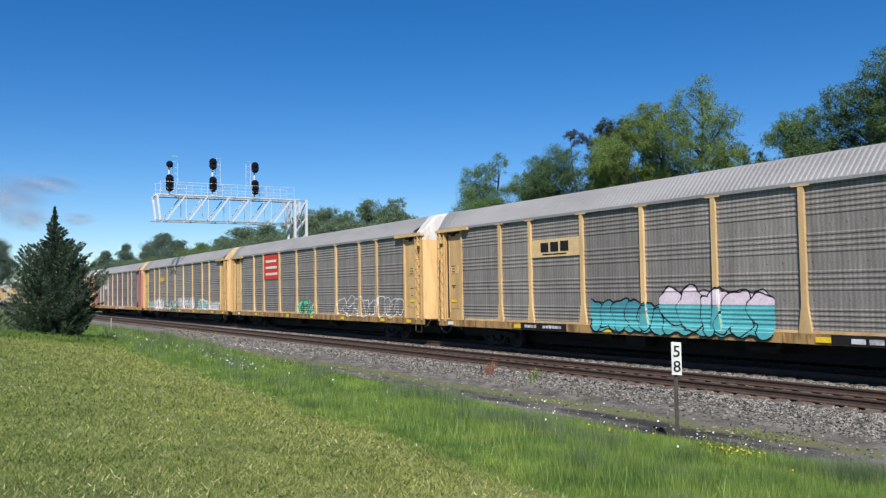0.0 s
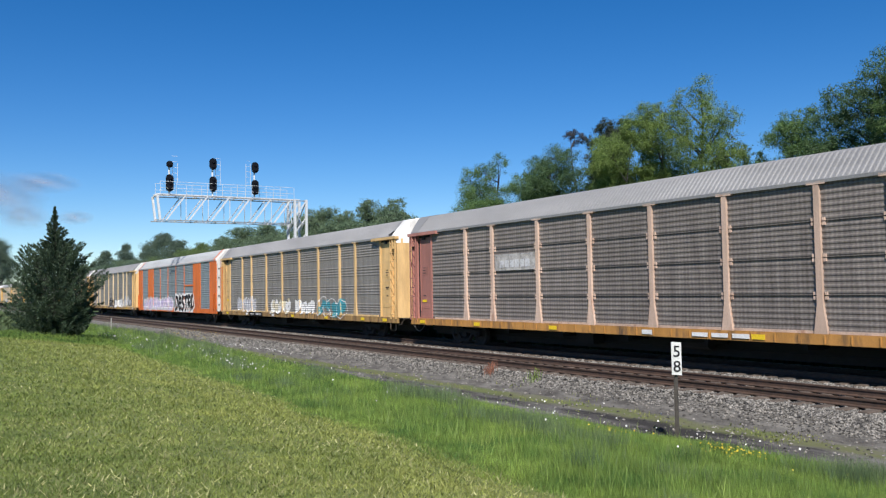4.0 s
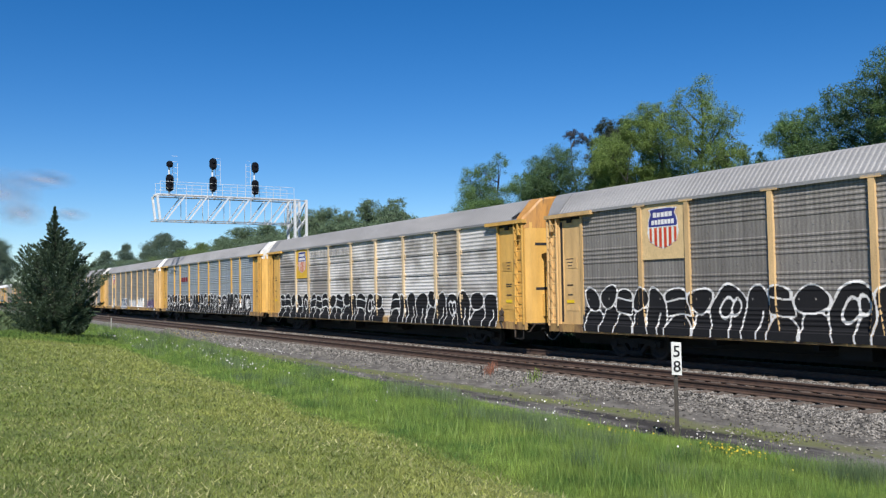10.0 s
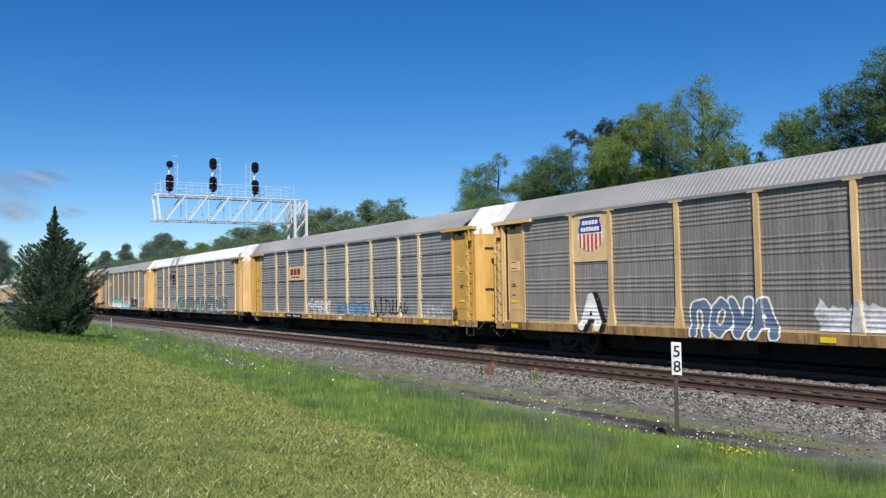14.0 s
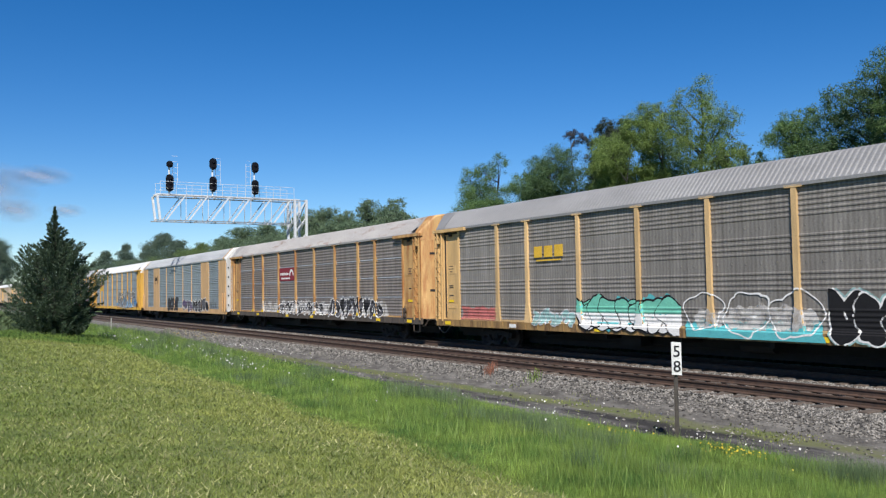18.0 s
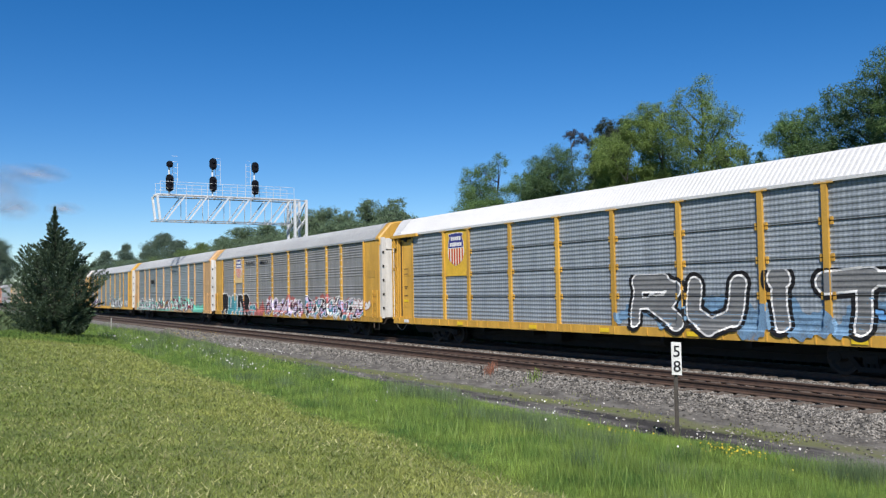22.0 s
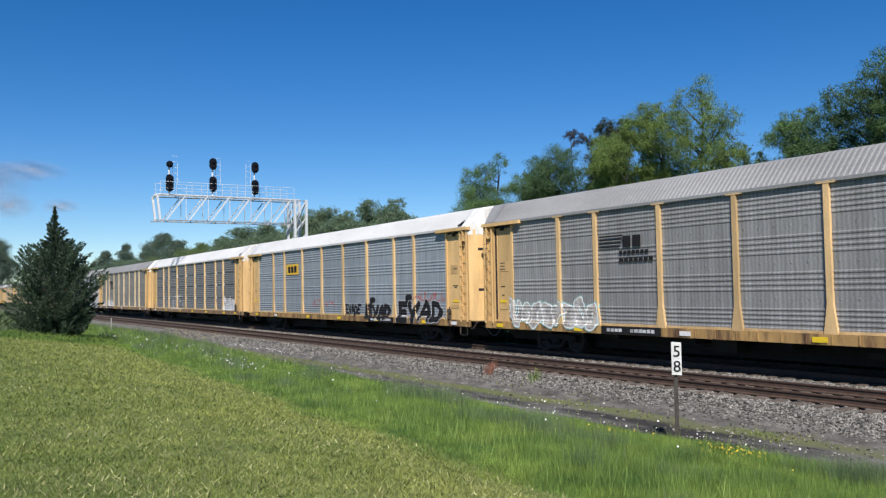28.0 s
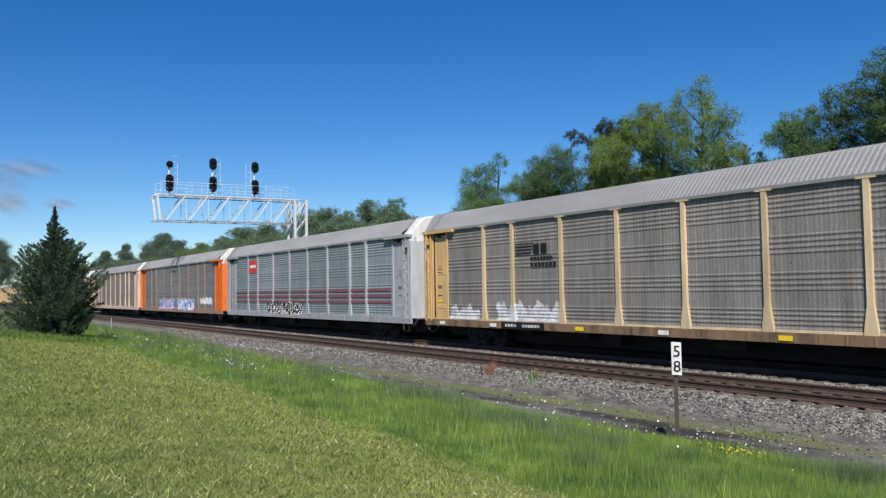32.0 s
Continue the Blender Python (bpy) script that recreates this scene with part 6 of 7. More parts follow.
def leaf_cards(rng, centres, radii, count, size, flat=0.75, aspect=0.6, spread=0.5):
    """Small leaf faces strewn through clumps, each turned outwards and to the sky."""
    n = len(centres)
    w = radii ** 2
    idx = rng.choice(n, count, p=w / w.sum())
    off = np.clip(rng.normal(size=(count, 3)), -1.7, 1.7) * (radii[idx] * spread)[:, None] * np.array([1, 1, flat])
    pos = centres[idx] + off
    nrm = off / (np.linalg.norm(off, axis=1)[:, None] + 1e-6) + rng.normal(size=(count, 3)) * 0.45 + np.array([0, 0, 0.35])
    nrm /= np.linalg.norm(nrm, axis=1)[:, None]
    a = np.cross(nrm, rng.normal(size=(count, 3)))
    a /= np.linalg.norm(a, axis=1)[:, None]
    b = np.cross(nrm, a)
    s = size * rng.uniform(0.6, 1.4, count)[:, None]
    v = np.stack([pos - a * s - b * s * aspect * 0.5, pos - a * s * 0.2 + b * s * aspect, pos + a * s * 1.2], 1)
    return v.reshape(-1, 3)


def lobed_tree(seed, x, y, lobes, leaf, label, density, size, sparse=1.0, group="line of trees behind the tracks"):
    """A tree whose limbs carry lobes (dx, height, half width, half height), each a cluster of leafy twigs."""
    rng = np.random.default_rng(seed)
    z0 = ground_z(x, y) - 0.1
    t = thing("tree", pose(x, y, z0), label, "tree", group)
    bm = bmesh.new()
    top = max(q[1] - z0 for q in lobes)
    lead = max(lobes, key=lambda q: q[1])
    k = top / 14
    foot = float(np.mean([q[0] for q in lobes]))
    trunk = [Vector((foot, 0, 0))]
    for i in range(1, 8):
        u = i / 7
        trunk.append(Vector((foot + (lead[0] - foot) * u ** 2 + rng.normal() * 0.12 * k, rng.normal() * 0.15 * k, top * u)))
    for i in range(7):
        rod(bm, trunk[i], trunk[i + 1], 0.2 * k * (1 - i / 7.4), 0.2 * k * (1 - (i + 1) / 7.4), 8)
    cs, rs = [], []
    for dx, z, rx, rz in lobes:
        c = Vector((dx, rng.uniform(-0.8, 0.8) * rx, z - z0))
        h = max(0.15, min(0.95, (c.z - 0.55 * abs(dx - foot) - rz) / top)) * 7
        base = trunk[int(h)].lerp(trunk[min(7, int(h) + 1)], h % 1)
        mid = base.lerp(c, 0.55) + Vector((0, 0, -0.12 * rz))
        rod(bm, base, mid, 0.055 * k, 0.04 * k, 6)
        rod(bm, mid, c, 0.04 * k, 0.015 * k, 6)
        n = min(90, max(14, int(26 * rx * rz * sparse)))
        for j in range(n):
            d = rng.normal(size=3)
            d *= rng.uniform(0.3, 1.0) ** 0.6 / np.linalg.norm(d)
            p = c + Vector(d * np.array([rx, rx, rz]) * rng.uniform(0.85, 1.12))
            if j % 3 == 0:
                rod(bm, c.lerp(p, 0.1), p, 0.012 * k, 0.004 * k, 4)
            cs.append(p)
            rs.append(rng.uniform(0.22, 0.5) * (rx * rz) ** 0.5)
    part("trunk", bm, BARK, t)
    area = sum(math.pi * q[2] * q[3] for q in lobes)
    part("crown", quads_mesh("crown", leaf_cards(rng, np.array(cs), np.array(rs), int(area * density), size, 0.8), LEAF[leaf], 3), None, t)
    return t


def build_trees():
    w = "yellow-green broadleaf tree with a tall airy crown"
    o = "mid-green broadleaf tree in full leaf"
    d = "dark green broadleaf tree in full leaf"
    p = "slender open-crowned broadleaf tree"
    q = "sparse dark-leaved young tree"
    c = "dark green conifer between broadleaf trees"
    f = "distant broadleaf tree in full leaf"
    rows = (
        ("oak", -66.9, 46.0, p, ((2.8, 14.0, 1.1, 0.9), (-0.8, 13.7, 1.4, 1.0), (-3.6, 13.3, 1.2, 1.1), (1.1, 12.5, 0.9, 0.6), (-2.3, 11.5, 2.1, 1.4), (2.4, 10.8, 1.7, 1.1))),
        ("oak", -62.9, 48.0, o, ((-0.7, 12.2, 1.6, 1.1), (1.1, 12.4, 1.1, 0.7), (-0.3, 10.8, 2.5, 1.3))),
        ("deep", -55.6, 46.0, o, ((-0.5, 13.4, 1.4, 1.1), (-2.4, 12.7, 1.1, 1.2), (1.7, 12.9, 1.1, 1.0), (-0.2, 11.7, 2.3, 1.3), (2.7, 11.1, 1.2, 1.2), (-1.3, 10.7, 2.1, 1.2))),
        ("plum", -54.6, 46.5, q, ((-0.0, 15.0, 0.9, 0.6),)),
        ("conifer", -53.3, 49.0, c, ((-0.2, 15.7, 1.1, 0.9), (1.7, 15.9, 0.8, 0.5), (-1.8, 14.9, 0.7, 0.7), (0.3, 14.4, 1.5, 1.3))),
        ("willow", -47.9, 45.0, w, ((0.1, 13.5, 1.2, 1.0), (-1.6, 13.1, 1.1, 1.1), (1.0, 12.0, 1.6, 1.3), (-1.2, 11.5, 1.9, 1.3), (2.0, 13.6, 0.9, 0.8))),
        ("willow", -45.3, 46.5, w, ((-0.3, 15.3, 1.2, 1.0), (1.2, 15.4, 0.7, 0.7), (-1.0, 14.1, 1.4, 1.3), (0.7, 13.2, 1.3, 1.5), (-0.5, 12.0, 1.8, 1.1))),
        ("airy", -40.1, 46.0, w, ((-0.3, 15.7, 0.9, 1.2), (0.6, 14.5, 1.1, 1.0), (-1.6, 15.3, 0.8, 1.0), (2.3, 13.6, 1.0, 1.0), (1.2, 13.0, 1.4, 1.0), (-1.7, 13.5, 1.3, 1.3), (2.6, 12.2, 0.7, 0.8), (-0.3, 12.0, 1.9, 1.0), (-2.7, 14.1, 0.8, 1.1))),
        ("deep", -37.2, 47.0, d, ((0.4, 10.9, 0.9, 0.4), (-0.4, 11.3, 0.7, 0.5))),
        ("oak", -32.7, 46.0, o, ((-0.9, 12.6, 1.0, 0.6), (0.5, 12.6, 1.0, 0.6), (-1.6, 11.9, 0.9, 0.9), (-0.2, 11.5, 1.7, 1.0), (1.4, 11.8, 0.9, 0.8), (1.0, 10.7, 1.8, 0.9))),
        ("deep", -28.2, 45.0, d, ((-1.1, 13.1, 0.9, 0.8), (-1.7, 12.2, 0.9, 0.9), (-0.2, 13.4, 0.7, 0.6), (0.4, 12.3, 1.3, 1.1), (1.4, 13.9, 1.1, 1.1), (-0.6, 11.4, 1.5, 1.0), (1.7, 12.4, 1.3, 1.2))),
        ("oak", -23.7, 44.0, o, ((-0.6, 13.5, 1.6, 1.5), (-1.3, 11.0, 1.7, 1.2), (1.1, 12.8, 1.8, 1.7), (1.0, 10.5, 1.8, 1.4))),
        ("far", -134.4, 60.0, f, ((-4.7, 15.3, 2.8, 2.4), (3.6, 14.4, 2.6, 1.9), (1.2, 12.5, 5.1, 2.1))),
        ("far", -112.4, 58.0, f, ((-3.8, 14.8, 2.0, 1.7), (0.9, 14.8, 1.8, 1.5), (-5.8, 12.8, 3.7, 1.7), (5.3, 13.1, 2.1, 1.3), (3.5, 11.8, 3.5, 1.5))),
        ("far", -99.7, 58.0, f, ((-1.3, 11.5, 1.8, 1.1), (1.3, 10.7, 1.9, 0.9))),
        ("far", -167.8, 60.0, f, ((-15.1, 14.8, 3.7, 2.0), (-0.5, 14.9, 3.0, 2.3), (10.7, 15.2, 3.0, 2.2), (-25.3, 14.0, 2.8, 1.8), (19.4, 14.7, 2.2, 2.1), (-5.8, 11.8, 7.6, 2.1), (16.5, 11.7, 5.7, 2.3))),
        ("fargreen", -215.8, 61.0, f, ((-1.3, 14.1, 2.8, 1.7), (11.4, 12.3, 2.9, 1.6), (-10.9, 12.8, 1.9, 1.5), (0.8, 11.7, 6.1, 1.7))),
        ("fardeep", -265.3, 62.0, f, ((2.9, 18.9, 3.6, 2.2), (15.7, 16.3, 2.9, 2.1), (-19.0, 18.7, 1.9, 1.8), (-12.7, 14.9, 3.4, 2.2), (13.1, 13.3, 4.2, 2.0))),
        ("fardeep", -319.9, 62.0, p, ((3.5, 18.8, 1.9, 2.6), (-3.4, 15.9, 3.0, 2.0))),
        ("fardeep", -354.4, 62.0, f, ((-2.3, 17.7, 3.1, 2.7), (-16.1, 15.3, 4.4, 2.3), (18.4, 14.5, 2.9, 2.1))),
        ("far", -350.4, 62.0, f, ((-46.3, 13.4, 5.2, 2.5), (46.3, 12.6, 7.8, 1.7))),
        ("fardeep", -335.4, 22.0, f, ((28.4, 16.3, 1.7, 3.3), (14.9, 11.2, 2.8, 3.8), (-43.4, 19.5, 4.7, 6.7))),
    )
    for k, (leaf, x, y, label, lobes) in enumerate(rows):
        rng = random.Random(k)
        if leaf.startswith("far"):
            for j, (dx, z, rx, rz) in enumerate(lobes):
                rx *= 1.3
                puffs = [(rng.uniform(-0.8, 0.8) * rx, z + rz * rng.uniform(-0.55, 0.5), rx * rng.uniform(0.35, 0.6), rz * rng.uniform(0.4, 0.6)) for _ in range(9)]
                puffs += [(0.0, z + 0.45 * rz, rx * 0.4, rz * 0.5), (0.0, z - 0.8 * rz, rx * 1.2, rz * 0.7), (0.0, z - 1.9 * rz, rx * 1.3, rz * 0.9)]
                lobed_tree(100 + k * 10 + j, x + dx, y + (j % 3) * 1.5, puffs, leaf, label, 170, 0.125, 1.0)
        elif leaf == "plum":
            lobed_tree(k, x, y, lobes, leaf, label, 800, 0.07, 1.4)
        else:
            low, wide = min(q[1] for q in lobes), max(abs(q[0]) + q[2] for q in lobes)
            skirt = tuple((wide * u, low - 1.4 + 0.3 * u, wide * 0.5, 1.1) for u in (-0.6, 0.0, 0.6)) + tuple((wide * u, low - 3.3, wide * 0.55, 1.4) for u in (-0.5, 0.5))
            lobed_tree(40 + k, x, y, lobes + skirt, {"airy": "willow"}.get(leaf, leaf), label, {"airy": 1000, "conifer": 2600}.get(leaf, 1350), 0.055, 1.1)


def build_cedar():
    """A cedar of upswept plumes, each a tapering spray of needles."""
    x, y = -50.0, 6.15
    z = ground_z(x, y)
    rng = np.random.default_rng(5)
    t = thing("cedar_tree", pose(x, y, z - 0.1), "dark green conical cedar with a ragged pointed top", "tree")
    bm = bmesh.new()
    rod(bm, (0, 0, 0), (0, 0, 7.1), 0.14, 0.01, 8)
    tris = []
    count = 480
    for k in range(count):
        f = (k / count) ** 1.6
        zz = 0.1 + 7.1 * f
        a = k * 2.39996 + rng.uniform(-0.3, 0.3)
        lobe = 1 + 0.10 * math.sin(a * 2 + 1.0) + 0.10 * math.sin(a * 3 + f * 11)
        reach = lobe * (rng.uniform(0.68, 1.08) if f < 0.62 else rng.uniform(0.3, 1.2)) * float(np.interp(zz, (0.1, 0.8, 1.6, 2.4, 3.0, 3.6, 4.1, 4.5, 4.9, 5.4, 6.2, 7.1), (1.75, 2.3, 2.5, 2.5, 2.35, 2.1, 1.75, 1.35, 0.98, 0.64, 0.3, 0.03)))
        rise = float(np.interp(f, (0, 0.3, 0.58, 0.68, 1), (0.4, 0.9, 1.15, 0.5, 0.8)))
        out = Vector((math.cos(a), math.sin(a), 0))
        base = out * reach * 0.15 + Vector((0, 0, zz * 0.97))
        mid = out * reach * 0.6 + Vector((0, 0, zz + 0.08 * reach))
        way = (out + Vector((rng.normal() * 0.15, rng.normal() * 0.15, rise))).normalized()
        tip = mid + way * reach * 0.42 * math.sqrt(1 + rise * rise)
        rod(bm, base, mid, 0.028, 0.014, 4)
        n = 210
        q = rng.random(n) ** 0.8
        girth = (0.008 + 0.085 * reach) * (1.05 - q) ** 0.9 + 0.01
        line = np.where((q < 0.45)[:, None], np.array(base) + (np.array(mid) - np.array(base)) * (q / 0.45)[:, None], np.array(mid) + (np.array(tip) - np.array(mid)) * ((q - 0.45) / 0.55)[:, None])
        side = rng.normal(size=(n, 3))
        p = line + np.clip(side, -1.5, 1.5) * (girth * 0.7)[:, None]
        d = np.array(way) * 0.9 + side * 0.45
        d /= np.linalg.norm(d, axis=1)[:, None]
        e = np.cross(d, rng.normal(size=(n, 3)))
        e /= np.linalg.norm(e, axis=1)[:, None]
        s = rng.uniform(0.05, 0.12, n)[:, None] * min(1.0, max(0.45, reach / 0.7))
        tris.append(np.stack([p - e * s * 0.28, p + e * s * 0.28, p + d * s * 1.3], 1))
    part("trunk", bm, BARK, t)
    part("crown", quads_mesh("crown", np.concatenate(tris).reshape(-1, 3), LEAF["cedar"], 3), None, t, "feathery dark green foliage")


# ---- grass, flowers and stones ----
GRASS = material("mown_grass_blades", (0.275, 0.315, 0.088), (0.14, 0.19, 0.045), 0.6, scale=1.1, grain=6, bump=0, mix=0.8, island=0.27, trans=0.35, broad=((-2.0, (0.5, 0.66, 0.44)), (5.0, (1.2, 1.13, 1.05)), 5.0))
# shade under the train is put into this grass colour
SHADE_BANK = material("darkened_bank_grass", (0.05, 0.08, 0.018), (0.03, 0.05, 0.012), 0.7, scale=0.5, grain=1.5, bump=0, island=0.4, trans=0.3)
VERGE = material("tall_grass_blades", (0.29, 0.40, 0.085), (0.095, 0.195, 0.045), 0.6, scale=1.0, grain=1.6, bump=0, mix=0.6, island=0.55, trans=0.5)
SEDGE = material("sedge_blades", (0.20, 0.27, 0.12), (0.10, 0.16, 0.075), 0.6, scale=0.8, grain=2, bump=0, island=0.45, trans=0.4)
STRAW = material("dry_blades", (0.42, 0.41, 0.19), (0.30, 0.31, 0.12), 0.6, scale=0.8, grain=3, bump=0, island=0.4, trans=0.3)
STEM = material("verge_stems", (0.32, 0.41, 0.10), (0.19, 0.29, 0.07), 0.6, scale=0.8, grain=3, bump=0, island=0.45, trans=0.4)
STONE = material("ballast_stone", (0.185, 0.172, 0.155), (0.10, 0.093, 0.084), 0.85, scale=3, grain=30, island=0.85)
PETAL = material("white_petals", (0.8, 0.8, 0.76), rough=0.6, island=0.1)
YELLOW_PETAL = material("yellow_petals", (0.65, 0.5, 0.03), rough=0.6, island=0.2)
REED = material("red_brown_weed", (0.25, 0.10, 0.06), rough=0.8, island=0.3)


def blades(rng, x, y, h, w, lean, corners=5):
    """Narrow bent faces standing on the ground at the places given."""
    n = len(x)
    z = np.array([ground_z(a, b) for a, b in zip(x, y)]) - 0.01
    base = np.stack([x, y, z], 1)
    a = rng.uniform(0, math.tau, n)
    side = np.stack([np.cos(a), np.sin(a), np.zeros(n)], 1) * (w / 2)[:, None]
    b = rng.uniform(0, math.tau, n)
    bend = np.stack([np.cos(b), np.sin(b), np.zeros(n)], 1) * (h * lean * rng.uniform(0.2, 1, n))[:, None]
    mid = base + bend * 0.35 + np.stack([np.zeros(n), np.zeros(n), h * 0.6], 1)
    tip = base + bend + np.stack([np.zeros(n), np.zeros(n), h * (1 - 0.3 * lean)], 1)
    v = np.stack([base - side, base + side, tip] if corners == 3 else [base - side, base + side, mid + side * 0.8, tip, mid - side * 0.8], 1)
    return v.reshape(-1, 3)


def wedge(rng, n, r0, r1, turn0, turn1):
    """Places on the ground within the camera's view, thinning with the distance from the camera."""
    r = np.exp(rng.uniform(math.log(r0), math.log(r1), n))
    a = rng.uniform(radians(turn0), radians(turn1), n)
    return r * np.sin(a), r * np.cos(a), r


EDGE_X = np.linspace(-150, 10, 641)
EDGE_Y = np.array([lawn_edge(a) for a in EDGE_X])


def build_grass():
    rng = np.random.default_rng(21)
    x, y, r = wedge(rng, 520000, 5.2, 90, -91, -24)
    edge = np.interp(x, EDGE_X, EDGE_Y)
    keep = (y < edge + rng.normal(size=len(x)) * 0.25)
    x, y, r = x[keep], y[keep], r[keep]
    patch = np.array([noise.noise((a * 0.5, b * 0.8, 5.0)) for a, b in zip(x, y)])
    # blades grow with distance from the camera to suit its view
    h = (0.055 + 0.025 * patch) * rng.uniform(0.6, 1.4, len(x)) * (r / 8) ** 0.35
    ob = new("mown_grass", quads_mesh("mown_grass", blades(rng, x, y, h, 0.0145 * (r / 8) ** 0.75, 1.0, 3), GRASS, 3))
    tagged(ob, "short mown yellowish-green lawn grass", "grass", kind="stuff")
    x, y, r = wedge(rng, 1700000, 7.5, 140, -91, -24)
    edge = np.interp(x, EDGE_X, EDGE_Y)
    far = verge_end(x)
    keep = (y > edge - 0.3) & (y < far + rng.normal(size=len(x)) * 0.22)
    x, y, r, edge, far = x[keep], y[keep], r[keep], edge[keep], far[keep]
    patch = np.array([noise.noise((a * 0.35, b * 0.6, 9.0)) for a, b in zip(x, y)])
    tuft = np.array([noise.noise((a * 1.6, b * 1.6, 4.0)) for a, b in zip(x, y)])
    rise = np.clip((y - edge + 0.3) / 1.5, 0.15, 1) * np.clip((far + 0.35 - y) / 1.6, 0.3, 1)
    h = (1 + np.clip((-x - 30) * 0.03, 0, 0.7)) * np.clip(0.25 + 0.2 * patch + 0.12 * tuft, 0.08, 0.55) * rise * rng.uniform(0.5, 1.35, len(x))
    grey = (patch + 0.6 * tuft + rng.normal(size=len(x)) * 0.12 > 0.44) & (rise > 0.5)
    for pick, mat, name, label in ((~grey, VERGE, "tall_grass", "tall uncut green verge grass"), (grey, SEDGE, "sedge_grass", "patches of taller blue-green sedge in the verge")):
        hh = h[pick] * (1.25 if mat is SEDGE else 1)
        ob = new(name, quads_mesh(name, blades(rng, x[pick], y[pick], hh, rng.uniform(0.004, 0.012, pick.sum()) * (r[pick] / 12) ** 0.75, 0.42, 3), mat, 3))
        tagged(ob, label, "grass", kind="stuff")
    a, q = rng.uniform(0, math.tau, 16000), 1.2 + 2.4 * np.sqrt(rng.random(16000))
    x, y = -50 + q * np.cos(a) * 1.6, 6.3 + q * np.sin(a)
    h = np.clip(0.32 * (3.9 - q) / 1.5, 0.12, 0.42) * rng.uniform(0.6, 1.2, len(x))
    ob = new("cedar_foot_grass", quads_mesh("cedar_foot_grass", blades(rng, x, y, h, np.full(len(x), 0.02), 0.5), VERGE, 5))
    tagged(ob, "uncut grass round the foot of the cedar", "grass", kind="stuff")
    x, y = rng.normal(-57, 2.2, 7000), rng.normal(3.6, 0.75, 7000)
    h = 1.5 * np.exp(-((x + 57) / 4.5) ** 2 - ((y - 3.6) / 1.3) ** 2) * rng.uniform(0.5, 1.2, len(x))
    ob = new("rank_weeds", quads_mesh("rank_weeds", blades(rng, x, y, h, np.full(len(x), 0.06), 0.7), SEDGE, 5))
    tagged(ob, "tall rank weeds beside the cedar", "weeds", kind="stuff")
    # pale dry blades strewn over the lawn, and stems in the verge
    x, y, r = wedge(rng, 42000, 5.2, 70, -91, -24)
    edge = np.interp(x, EDGE_X, EDGE_Y)
    patch = np.array([noise.noise((a * 0.4, b * 0.7, 11.0)) for a, b in zip(x, y)])
    lawn = (y < edge) & (patch + rng.normal(size=len(x)) * 0.3 > -0.1)
    bank = (y > edge + 0.4) & (y < verge_end(x) - 0.5) & (rng.random(len(x)) < 0.8)
    h = np.where(lawn, 0.085, 0.34 + 0.15 * patch) * rng.uniform(0.6, 1.3, len(x))
    w = np.where(lawn, 0.02, 0.0085) * (r / 8) ** 0.6
    for pick, lean, mat, name, label in ((lawn, 1.1, STRAW, "dry_grass", "pale dry blades in the mown lawn"), (bank, 0.45, STEM, "grass_stems", "taller yellow-green stems in the verge")):
        ob = new(name, quads_mesh(name, blades(rng, x[pick], y[pick], h[pick], w[pick], lean, 3), mat, 3))
        tagged(ob, label, "grass", kind="stuff")
    # tufts in the gravel and on the far bank
    x, y, r = wedge(rng, 60000, 14, 140, -84, -24)
    patch = np.array([noise.noise((a * 0.6, b * 1.4, 2.0)) for a, b in zip(x, y)])
    keep = (y > 13.6) & (y < 15.3) & (patch > 0.02 + 0.25 * np.abs(y - 14.4))
    x, y, r = x[keep], y[keep], r[keep]
    h = 0.06 * rng.uniform(0.5, 1.6, len(x)) * (r / 15) ** 0.3
    ob = new("gravel_weeds", quads_mesh("gravel_weeds", blades(rng, x, y, h, 0.012 * (r / 12) ** 0.75, 0.9), GRASS, 5))
    tagged(ob, "low weeds growing in the gravel track", "grass", kind="stuff")
    # tall dark grass added behind the train so that it looks dark below
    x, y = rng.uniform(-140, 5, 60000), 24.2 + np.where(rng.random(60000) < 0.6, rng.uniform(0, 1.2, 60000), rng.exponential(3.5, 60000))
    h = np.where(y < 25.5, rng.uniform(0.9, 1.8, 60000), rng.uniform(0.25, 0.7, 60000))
    ob = new("bank_grass", quads_mesh("bank_grass", blades(rng, x, y, h, np.full(60000, 0.07), 0.4), SHADE_BANK, 5))
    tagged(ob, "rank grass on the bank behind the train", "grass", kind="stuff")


def discs(rng, places, size, mat, name, label, category):
    vs = []
    for x, y, z in places:
        s = size * rng.uniform(0.6, 1.3)
        n = Vector(rng.normal(size=3) * 0.5 + np.array([0.3, -0.6, 0.8])).normalized()
        a = n.orthogonal().normalized()
        b = n.cross(a)
        vs += [Vector((x, y, z)) + (a * math.cos(k * math.tau / 5) + b * math.sin(k * math.tau / 5)) * s for k in range(5)]
    ob = new(name, quads_mesh(name, np.array(vs), mat, 5))
    tagged(ob, label, category, kind="stuff")


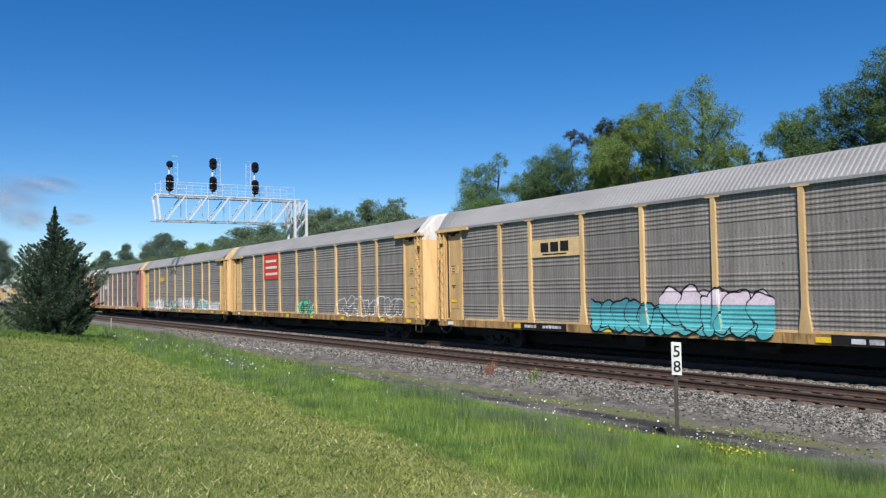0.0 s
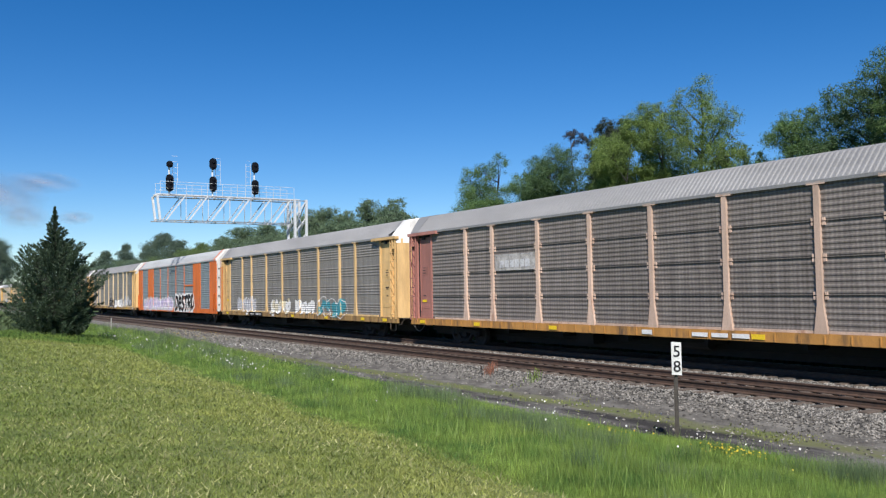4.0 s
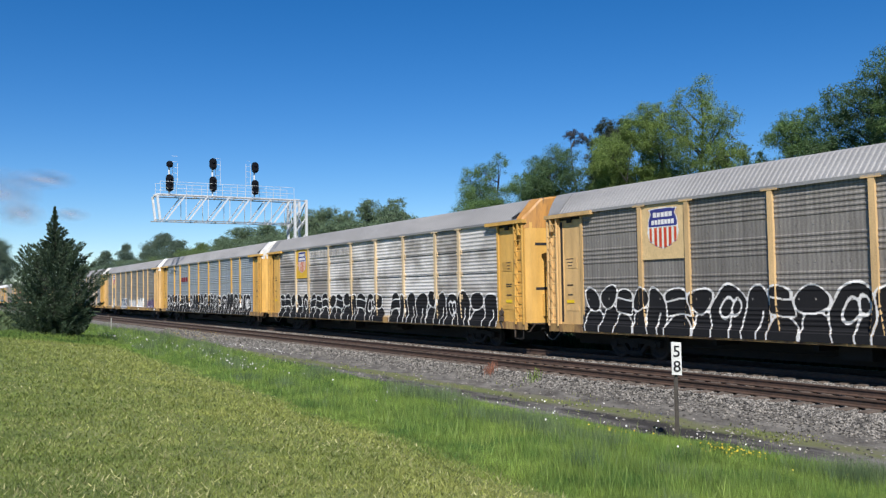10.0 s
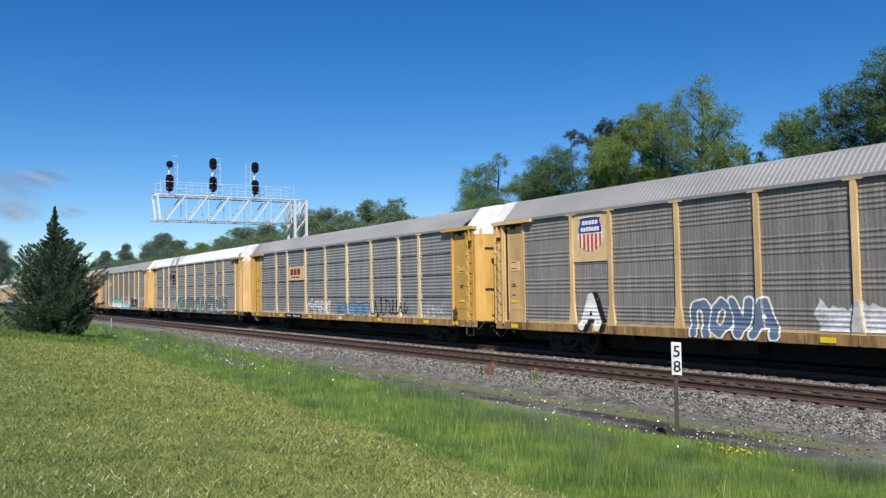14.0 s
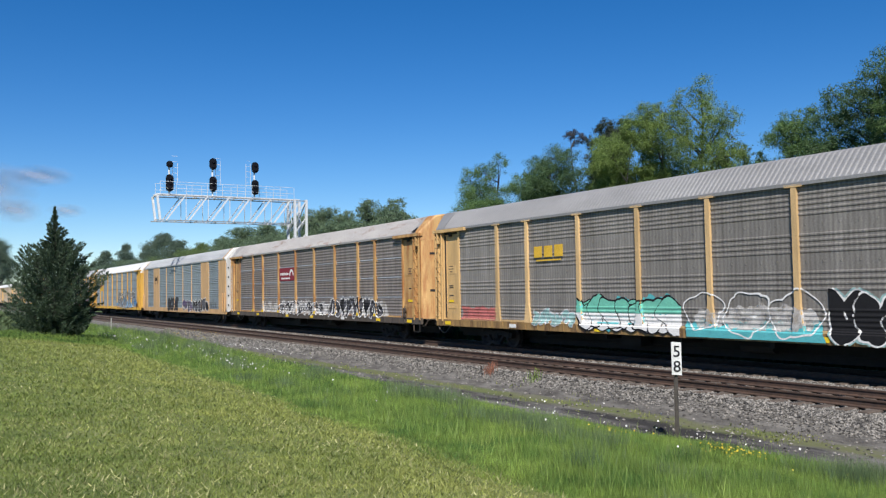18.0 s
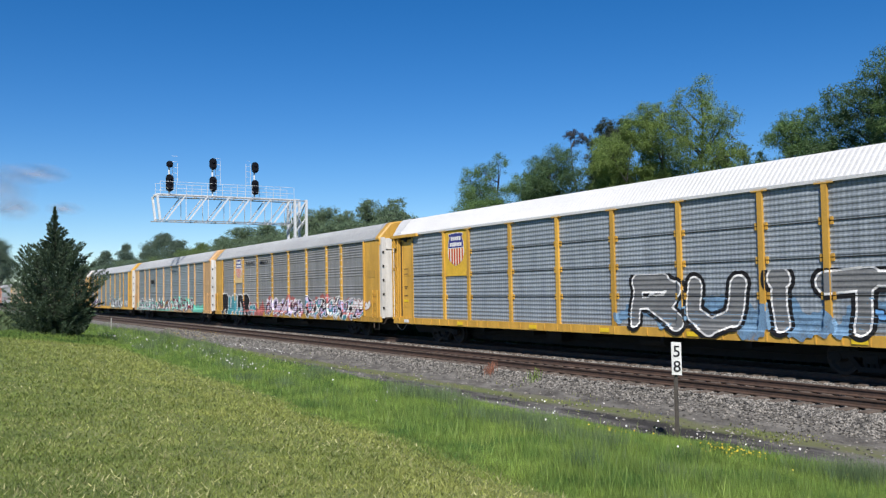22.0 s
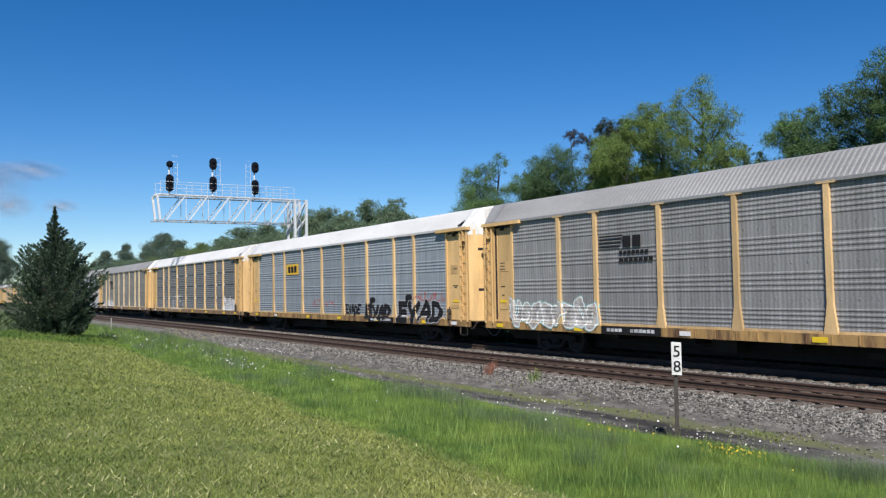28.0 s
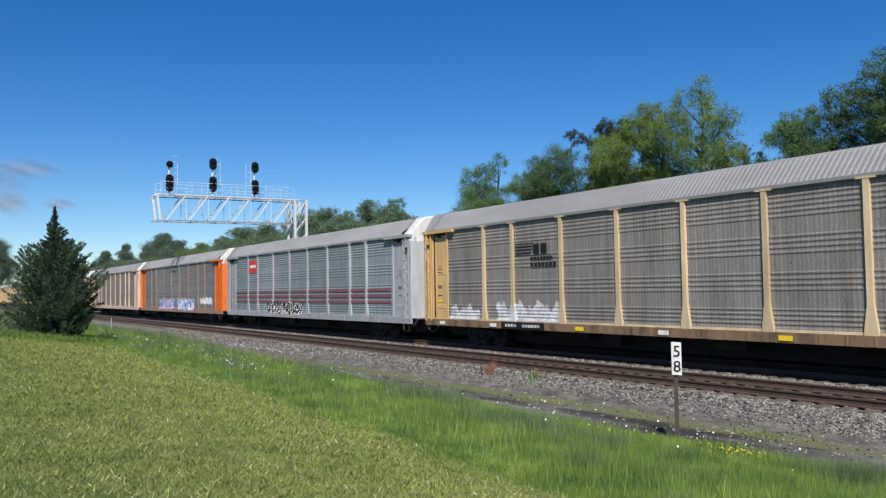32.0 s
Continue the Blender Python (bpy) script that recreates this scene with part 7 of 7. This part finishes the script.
def build_flowers():
    rng = np.random.default_rng(8)
    spots = []
    for cx, cy, sx, sy, n, h in ((-34, 9.2, 4, 0.7, 34, 0.3), (-26, 8.6, 2, 0.4, 26, 0.3), (-48, 9.6, 4, 0.8, 60, 0.4), (-40, 10.5, 5, 1.2, 34, 0.4), (-14.5, 12.9, 2.5, 0.2, 22, 0.0), (-18, 12.6, 5, 0.6, 20, 0.25),
                                 (-16, 9.5, 6, 1.5, 16, 0.3), (-44, 14.9, 3.5, 0.25, 150, 0.1), (-9, 12.5, 2.5, 0.5, 14, 0.2)):
        for _ in range(n):
            x, y = rng.normal(cx, sx), rng.normal(cy, sy)
            spots.append((x, y, ground_z(x, y) + 0.06 + h * rng.uniform(0.8, 1.3)))
    discs(rng, spots, 0.02, PETAL, "white_flowers", "small white wildflowers scattered in the verge", "flowers")
    spots = []
    for cx, cy, sx, sy, n, h in ((-9.6, 11.75, 0.35, 0.2, 90, 0.12), (-12.6, 11.9, 0.5, 0.2, 26, 0.1), (-56, 15.4, 4.0, 0.3, 160, 0.15), (-7.4, 11.6, 0.4, 0.2, 40, 0.1)):
        for _ in range(n):
            x, y = rng.normal(cx, sx), rng.normal(cy, sy)
            spots.append((x, y - 0.35, ground_z(x, y) + 0.08 + h * rng.uniform(0.7, 1.3)))
    discs(rng, spots, 0.015, YELLOW_PETAL, "yellow_flowers", "patches of small yellow wildflowers", "flowers")
    for x, y, n in ((-22.6, 15.6, 90), (-20.2, 15.5, 40)):
        xs, ys = rng.normal(x, 0.14, n), rng.normal(y, 0.1, n)
        me = quads_mesh("weed", blades(rng, xs, ys, rng.uniform(0.2, 0.5, n), np.full(n, 0.012), 0.5), REED if n > 50 else VERGE, 5)
        tagged(new("weed_clump", me), "ragged reddish weed clump in the ballast" if n > 50 else "small green weed in the ballast", "weed", "weeds in the ballast")


def build_stones():
    rng = np.random.default_rng(3)
    corner = np.array([(1, 0, 0), (0, 1, 0), (-1, 0, 0), (0, -1, 0), (0, 0, 1), (0, 0, -1)], float)
    tri = np.array([(0, 1, 4), (1, 2, 4), (2, 3, 4), (3, 0, 4), (1, 0, 5), (2, 1, 5), (3, 2, 5), (0, 3, 5)])
    n = 46000
    x = -6 - np.exp(rng.uniform(math.log(1.5), math.log(60), n))
    y = np.where(rng.random(n) < 0.55, rng.normal(15.8, 0.3, n), rng.uniform(17.9, 20.0, n))
    keep = (y > 15.05) & (np.abs(np.abs(y - NEAR_C) - HALF_GAUGE) > 0.1)
    x, y = x[keep], y[keep]
    x, y = np.append(x, -6 - np.exp(rng.uniform(math.log(2), math.log(45), 700))), np.append(y, rng.uniform(13.0, 15.3, 700))
    n = len(x)
    z = np.array([ground_z(a, b) for a, b in zip(x, y)])
    s = rng.uniform(0.018, 0.045, n) * (1 + 0.012 * np.abs(x + 8))
    pts = corner[None] * rng.uniform(0.6, 1.2, (n, 6, 1)) * s[:, None, None]
    ang = rng.uniform(0, math.tau, n)
    c, sn = np.cos(ang)[:, None], np.sin(ang)[:, None]
    pts = np.stack([pts[..., 0] * c - pts[..., 1] * sn, pts[..., 0] * sn + pts[..., 1] * c, pts[..., 2] * 0.8], -1)
    pts += np.stack([x, y, z + s * 0.3], 1)[:, None]
    me = bpy.data.meshes.new("ballast")
    me.from_pydata(pts.reshape(-1, 3).tolist(), [], (tri[None] + (np.arange(n) * 6)[:, None, None]).reshape(-1, 3).tolist())
    me.materials.append(STONE)
    tagged(new("ballast_stones", me), "loose grey crushed stone along the track", "ballast", kind="stuff")


# ---- clouds ----
def cloud_material():
    m = bpy.data.materials.new("thin_cloud")
    m.use_nodes = True
    n, l = m.node_tree.nodes, m.node_tree.links
    tc, gr, t = n.new("ShaderNodeTexCoord"), n.new("ShaderNodeTexGradient"), n.new("ShaderNodeTexNoise")
    gr.gradient_type = "SPHERICAL"
    l.new(tc.outputs["Object"], gr.inputs["Vector"])
    oi, add = n.new("ShaderNodeObjectInfo"), n.new("ShaderNodeVectorMath")
    add.operation = "ADD"
    l.new(tc.outputs["Object"], add.inputs[0])
    l.new(oi.outputs["Location"], add.inputs[1])
    l.new(add.outputs[0], t.inputs["Vector"])
    t.inputs["Scale"].default_value, t.inputs["Detail"].default_value, t.inputs["Roughness"].default_value = 1.6, 6, 0.6
    mul, mr, mx, tr, df = n.new("ShaderNodeMath"), n.new("ShaderNodeMapRange"), n.new("ShaderNodeMixShader"), n.new("ShaderNodeBsdfTransparent"), n.new("ShaderNodeBsdfTranslucent")
    mul.operation = "MULTIPLY"
    l.new(gr.outputs["Fac"], mul.inputs[0])
    l.new(t.outputs["Fac"], mul.inputs[1])
    mr.inputs["From Min"].default_value, mr.inputs["From Max"].default_value, mr.inputs["To Max"].default_value = 0.05, 0.5, 0.55
    l.new(mul.outputs[0], mr.inputs["Value"])
    dd, ad = n.new("ShaderNodeBsdfDiffuse"), n.new("ShaderNodeAddShader")
    df.inputs["Color"].default_value, dd.inputs["Color"].default_value = (0.15, 0.15, 0.175, 1), (0.21, 0.195, 0.215, 1)
    l.new(df.outputs[0], ad.inputs[0])
    l.new(dd.outputs[0], ad.inputs[1])
    l.new(mr.outputs[0], mx.inputs[0])
    l.new(tr.outputs[0], mx.inputs[1])
    l.new(ad.outputs[0], mx.inputs[2])
    l.new(mx.outputs[0], n["Material Output"].inputs[0])
    return m


CLOUDS = []


def build_clouds():
    """Thin cloud banks low over the horizon, 2.6 km off."""
    mat = cloud_material()
    for az, el, w, h in ((-85.9, 6.0, 140, 85), (-83.4, 6.9, 110, 36), (-84.5, 4.75, 75, 42), (-81.7, 4.8, 60, 24)):
        a, e = radians(az), radians(el)
        place = Vector((math.sin(a) * math.cos(e), math.cos(a) * math.cos(e), math.sin(e))) * 2600
        bm = bmesh.new()
        sheet(bm, [[(x / 6, 0.05 * math.sin(x + z), z / 6) for x in range(-6, 7)] for z in range(-6, 7)])
        ob = new("cloud", finish("cloud", bm, mat, True))
        turn = (-place).to_track_quat("-Y", "Z").to_matrix().to_4x4()
        ob.matrix_basis = Matrix.Translation(place) @ turn @ Matrix.Diagonal((w, w, h, 1))
        tagged(ob, "thin pale grey cloud low in a blue sky", "cloud", "clouds")
        CLOUDS.append((ob, place, turn))


build_ground()
build_track(NEAR_C, "empty rusty railway track on grey ballast", 150)
build_track(FAR_C, "railway track under the moving train", 150)
build_train()
build_signals()
build_milepost()
build_marker()
build_cedar()
build_trees()
build_stones()
build_grass()
build_flowers()
build_clouds()


def motions():
    """The train runs past at about 75 km/h, slowing slightly; its wheels roll."""
    times = [i * 4.0 for i in range(9)]
    for n, ob in CARS.items():
        walk(ob, [(t, pose(car_x(n, t), FAR_C, 0)) for t in times])
    for s, wheels in WHEELS.items():
        rows = [(k / FPS, Matrix.Translation((s * 0.89, 0, 0.47)) @ Matrix.Rotation((train_at(k / FPS) / 0.47) % math.tau, 4, "Y")) for k in range(32 * FPS + 1)]
        walk(wheels[0], rows)
        first = wheels[0].animation_data
        for w in wheels[1:]:   # all wheelsets turn alike
            w.rotation_mode = "QUATERNION"
            w.animation_data_create()
            w.animation_data.action = first.action
            w.animation_data.action_slot = first.action_slot
    for ob, place, turn in CLOUDS:
        walk(ob, [(0.0, Matrix.Translation(place) @ turn), (32.0, Matrix.Translation(place + Vector((-6.0, -48.0, 42.0))) @ turn)])


motions()
